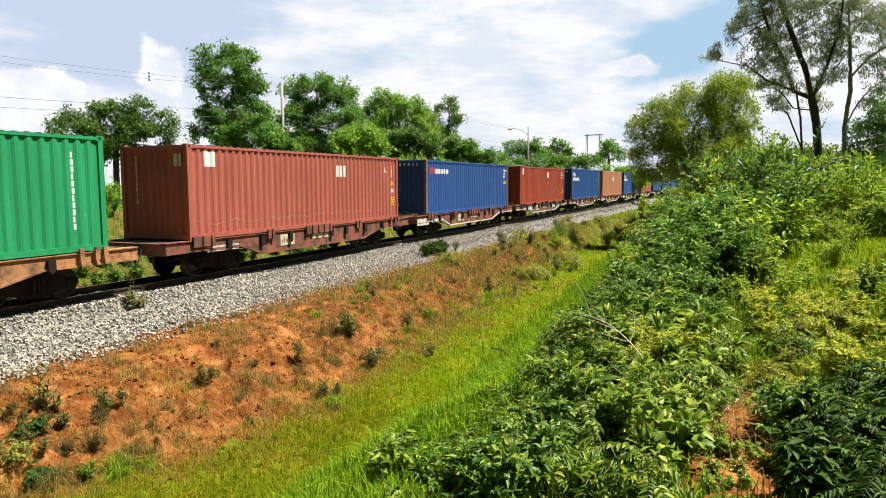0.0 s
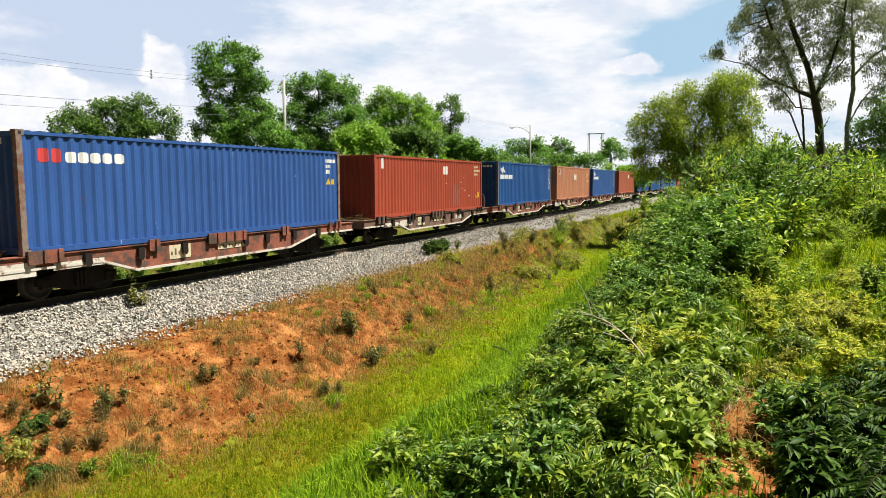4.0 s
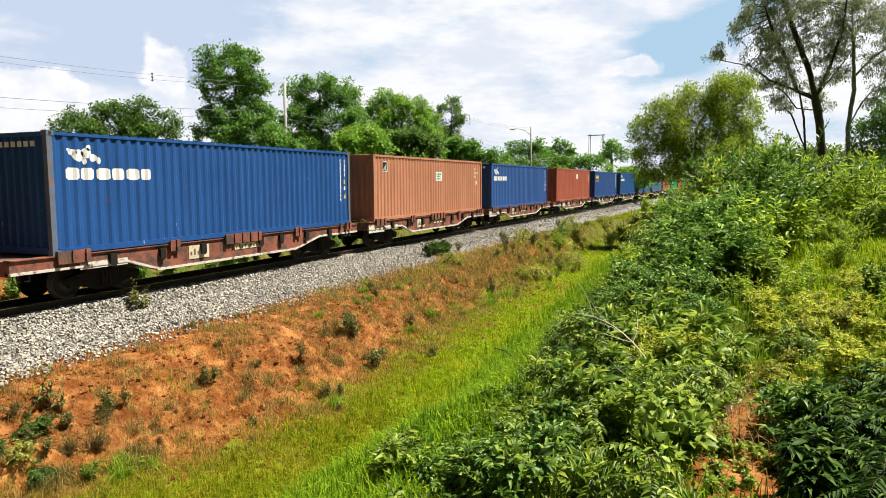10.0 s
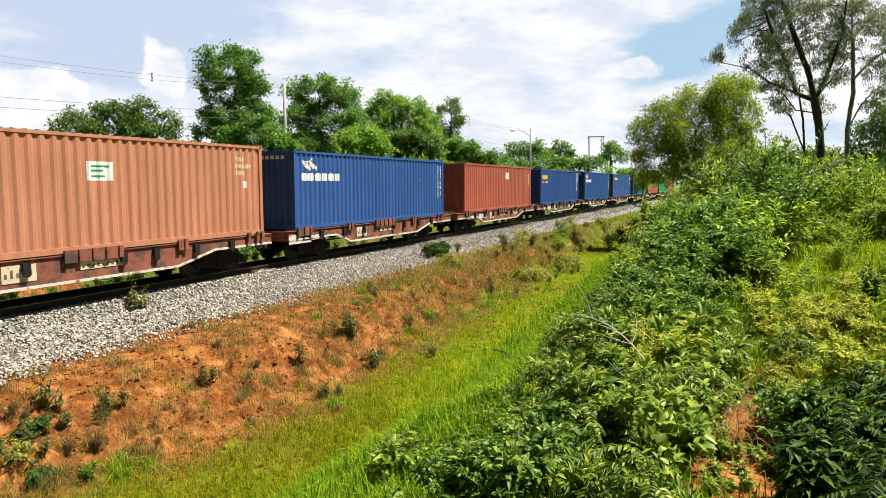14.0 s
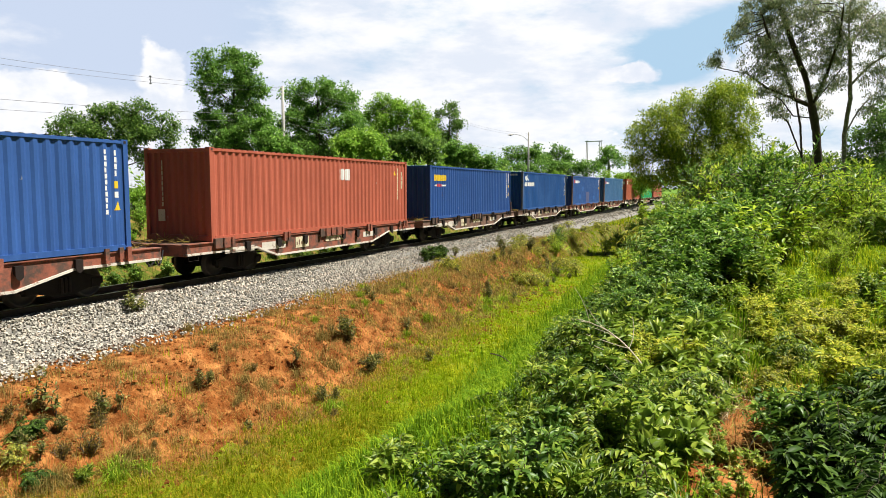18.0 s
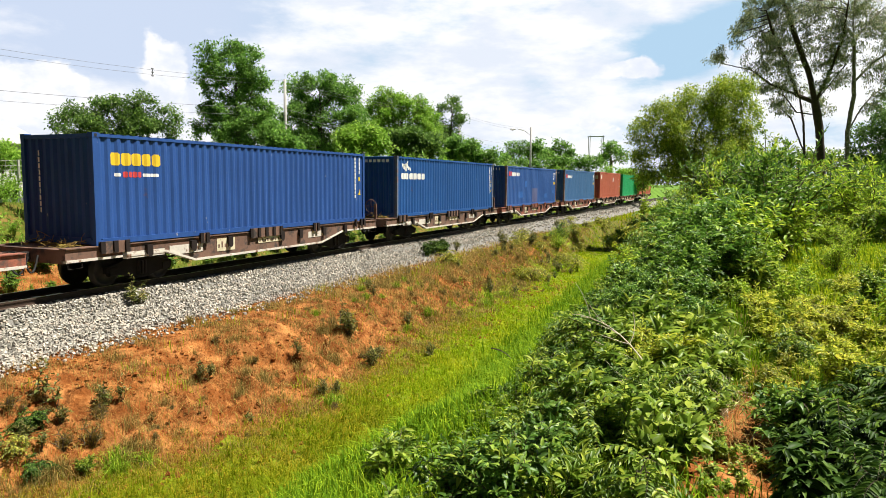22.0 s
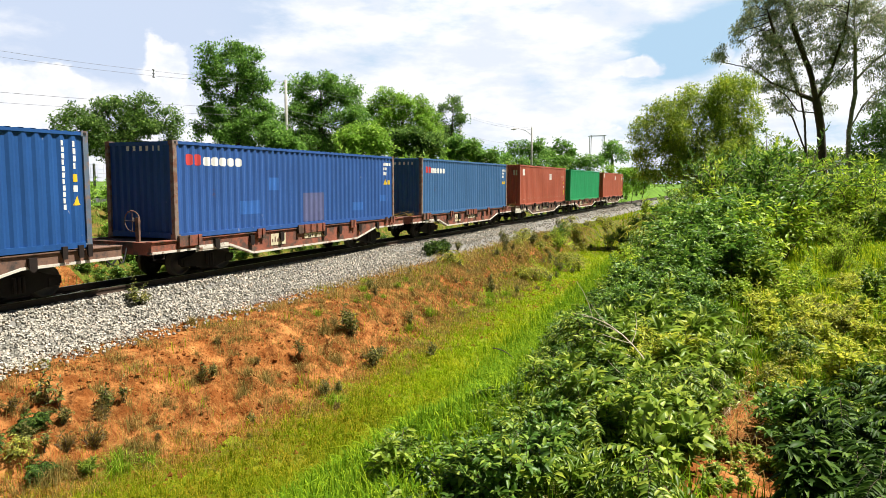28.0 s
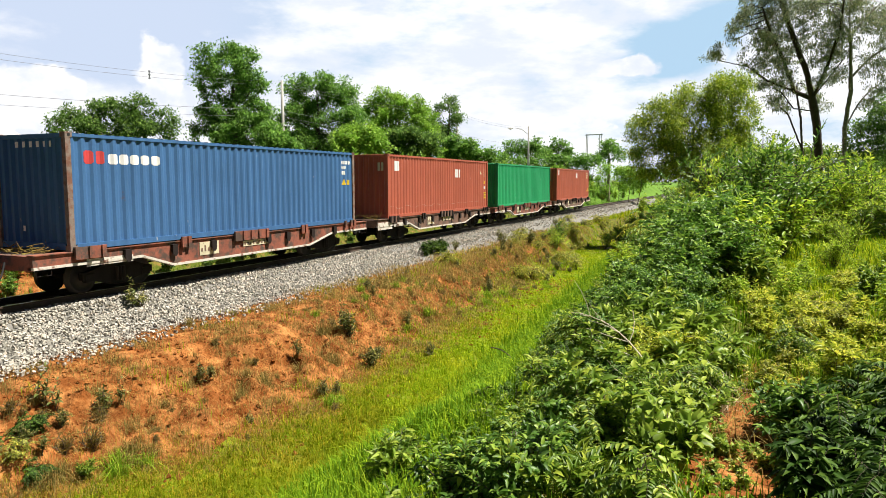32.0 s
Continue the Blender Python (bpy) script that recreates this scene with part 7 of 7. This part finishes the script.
build_pole(*POLES[0], "grey concrete utility pole by the street")


def build_cable(a, b, sag, r=0.008):
    t = np.linspace(0, 1, 25)[:, None]
    a, b = np.array(a, float), np.array(b, float)
    pts = a + (b - a) * t - np.array([0, 0, sag]) * 4 * t * (1 - t)
    tagged(new("overhead_cable", Shape().tube(pts, r, 5).mesh("overhead_cable", M["cable"])), "thin dark overhead power cable", "cable", "overhead cables")


for (xa, ya, za), (xb, yb, zb) in zip(POLES[:-1], POLES[1:]):
    first = xa < 0
    for drop, sag in ((0.15, 1.33), (0.37, 1.40)):
        build_cable((xa - 0.25, ya, za - drop), (xb - 0.25, yb, zb - drop), sag if first else 0.35)
    for drop, sag, r in ((2.1, 0.7, 0.011), (2.55, 0.74, 0.009)):
        build_cable((xa - 0.25, ya, za - drop - (1.5 if first else 0)), (xb - 0.25, yb, zb - drop), sag if first else 0.45, r)


def build_cable_piece(x, y, z):
    """A small dark piece on the upper cables, shaped as a rod with clamps."""
    sp = tagged(new("cable_spacer"), "small dark clamp-shaped piece on the overhead cables", "cable clamp")
    sp.location = (x, y, z)
    part("rod", Shape().tube([(0, 0, -0.22), (0, 0, 0.2)], 0.025, 6), M["cable"], sp)
    for zz in (-0.2, 0.0, 0.2):
        part("clamp", Shape().tube([(-0.07, 0, zz), (0, 0, zz + 0.01), (0.07, 0, zz)], [0.03, 0.055, 0.03], 7), M["cable"], sp)


def build_gantry(x, y):
    z = float(ground_z(x, y))
    g = tagged(new("steel_gantry"), "distant grey steel gantry above the trees", "gantry")
    g.location = (x, y, z)
    for dx, dy in ((0, 0), (1.0, 0.5), (0, -2.6), (1.0, -2.1)):
        part("post", Shape().tube([(dx, dy, 0), (dx, dy, 10.2)], 0.07, 6), M["concrete"], g)
    part("crossbeam", Shape().box(-0.1, 0.1, -2.9, 0.3, 10.0, 10.1), M["concrete"], g)
    part("crossbeam", Shape().box(0.9, 1.1, -2.4, 0.8, 10.0, 10.1), M["concrete"], g)


build_gantry(136.0, 13.6)


def build_house(x, y, w, d, h, label, wall, roof):
    z = float(ground_z(x, y))
    ho = tagged(new("house"), label, "house")
    ho.location = (x, y, z)
    part("wall", Shape().box(0, w, 0, d, -0.2, h), wall, ho)
    part("roof", Shape().prism([(xx, [(-0.4, h), (d + 0.4, h), (d / 2, h + d * 0.22), (d / 2 - 0.01, h + d * 0.22)]) for xx in (-0.4, w + 0.4)]), roof, ho, "low tiled roof")
    n = max(1, int(w / 3))
    for i in range(n):
        xx = (i + 0.5) * w / n
        win = part("window", Shape().box(xx - 0.6, xx + 0.6, -0.03, 0.02, 1.1, 2.2), M["white"], ho, "white window frame")
        for s in (-1, 1):
            part("pane", Shape().box(min(xx, xx + s * 0.55) + 0.02, max(xx, xx + s * 0.55) - 0.02, -0.05, -0.03, 1.16, 2.14), M["pane"], win)
    return ho


M["pane"] = mat("window_pane", (0.05, 0.06, 0.07), 0.1, vary=0.05)
M["plaster"] = mat("plaster", (0.55, 0.53, 0.49), 0.9, vary=0.1, scale=1, fine=20)
M["plaster_blue"] = mat("plaster_blue", (0.40, 0.46, 0.50), 0.9, vary=0.1, scale=1, fine=20)
M["tiles"] = mat("roof_tiles", (0.30, 0.14, 0.09), 0.9, vary=0.2, scale=1, fine=12)
M["grey_roof"] = mat("grey_roof", (0.36, 0.36, 0.36), 0.8, vary=0.15, scale=1, fine=12)
build_house(22.0, 33.0, 13.0, 8.0, 3.4, "pale plastered house across the street", M["plaster"], M["grey_roof"])
build_house(2.0, 36.0, 12.0, 8.0, 3.2, "pale blue plastered house across the street", M["plaster_blue"], M["tiles"])
build_house(140.0, 39.0, 9.0, 8.0, 7.4, "pale flat-fronted building far behind the trees", M["plaster"], M["grey_roof"])
build_house(78.0, 36.0, 12.0, 9.0, 6.0, "pale two-storey house far behind the trees", M["plaster"], M["grey_roof"])


def build_fence(x0, x1, y):
    fe = tagged(new("mesh_fence"), "grey wire fence on posts along the street", "fence")
    z = float(ground_z(x0, y))
    fe.location = (x0, y, z)
    n = int((x1 - x0) / 2.2)
    for i in range(n + 1):
        part("post", Shape().box(i * 2.2 - 0.05, i * 2.2 + 0.05, -0.05, 0.05, -0.2, 1.9), M["concrete"], fe)
    for k in range(8):
        part("wire", Shape().tube([(0, 0, 0.15 + 0.24 * k), (n * 2.2, 0, 0.15 + 0.24 * k)], 0.008, 4), M["concrete"], fe)
    for i in range(n * 5):
        part("upright_wire", Shape().box(i * 0.44 + 0.2, i * 0.44 + 0.208, -0.004, 0.004, 0.1, 1.85), M["concrete"], fe)


build_fence(4.0, 42.0, 19.5)

build_cable_piece(30.4, 16.98, 8.82)


# ---- a car that passes along the street ----
def build_car():
    c = tagged(new("car"), "small white hatchback driving along the street", "car")
    body = [(-1.9, 0.45, 0.75), (-1.75, 0.32, 0.95), (-1.0, 0.28, 1.02), (0.0, 0.28, 1.05), (1.2, 0.28, 1.05), (1.75, 0.34, 1.0), (1.9, 0.5, 0.9)]
    part("body", Shape().prism([(x, [(-0.78, a), (0.78, a), (0.8, (a + b) / 2), (0.74, b), (-0.74, b), (-0.8, (a + b) / 2)]) for x, a, b in body]), M["white"], c, smooth=False)
    cab = [(-1.05, 0.0), (-0.35, 0.46), (0.9, 0.48), (1.65, 0.05)]
    part("cabin", Shape().prism([(x, [(-0.70, 1.02), (0.70, 1.02), (0.58, 1.03 + h), (-0.58, 1.03 + h)]) for x, h in cab]), M["white"], c)
    for s in (-1, 1):
        for xa, xb in ((-0.62, 0.18), (0.28, 1.15)):
            v = [(xa, s * 0.715, 1.06), (xb, s * 0.715, 1.06), (xb - 0.05, s * 0.615, 1.42), (xa + (0.3 if xa < 0 else 0.05), s * 0.615, 1.42)]
            w = [(x, y - s * 0.03, z) for x, y, z in v]
            part("side_window", Shape().add(v + w, [(0, 1, 2, 3), (7, 6, 5, 4), (0, 4, 5, 1), (1, 5, 6, 2), (2, 6, 7, 3), (3, 7, 4, 0)]), M["pane"], c, "dark side window")
        for x in (-1.2, 1.2):
            wh = part("wheel", Shape().lathe_y([(-0.1, 0.04), (-0.1, 0.2), (-0.11, 0.29), (0.11, 0.29), (0.1, 0.2), (0.1, 0.04)], 0, 0, 20), M["black"], c, at=(x, s * 0.72, 0.29))
            part("rim", Shape().lathe_y([(s * 0.112, 0.01), (s * 0.112, 0.19), (s * 0.09, 0.2)], 0, 0, 16), M["concrete"], wh)
        part("headlight", Shape().box(-1.86, -1.70, s * 0.62 - 0.12, s * 0.62 + 0.12, 0.68, 0.82), M["pane"], c)
    return c


car = build_car()

# weeds that fill a gap on the bank
put("broad", 6.05, -13.78, 0.6, var=0)
put("broad", 5.75, -13.85, 0.5, var=1)
put("oval", 5.9, -13.72, 0.9, var=2)


# ---- what moves ----
def motions():
    """The train rolls past, slowing a little; its wheels turn with it."""
    times = [float(t) for t in range(0, 33)]
    for c, w, at in train:
        walk(c, [(t, pose(train_s(t) + at, 0, FLOOR)) for t in times])
        walk(w, [(t, pose(train_s(t) + at, 0, 0)) for t in times])
    street = float(ground_z(22, 13.5))
    walk(car, [(float(t), pose(22.2 - 9.5 * (t - 24.9), 13.5, street)) for t in range(0, 33, 2)])
    steps = [k / 10 for k in range(321)]
    for ws, x, i in wheelsets:
        walk(ws, [(t, Matrix.Translation((x, 0, WHEEL)) @ Matrix.Rotation((train_s(t) - train_s(0)) / WHEEL + i, 4, "Y")) for t in steps])


motions()
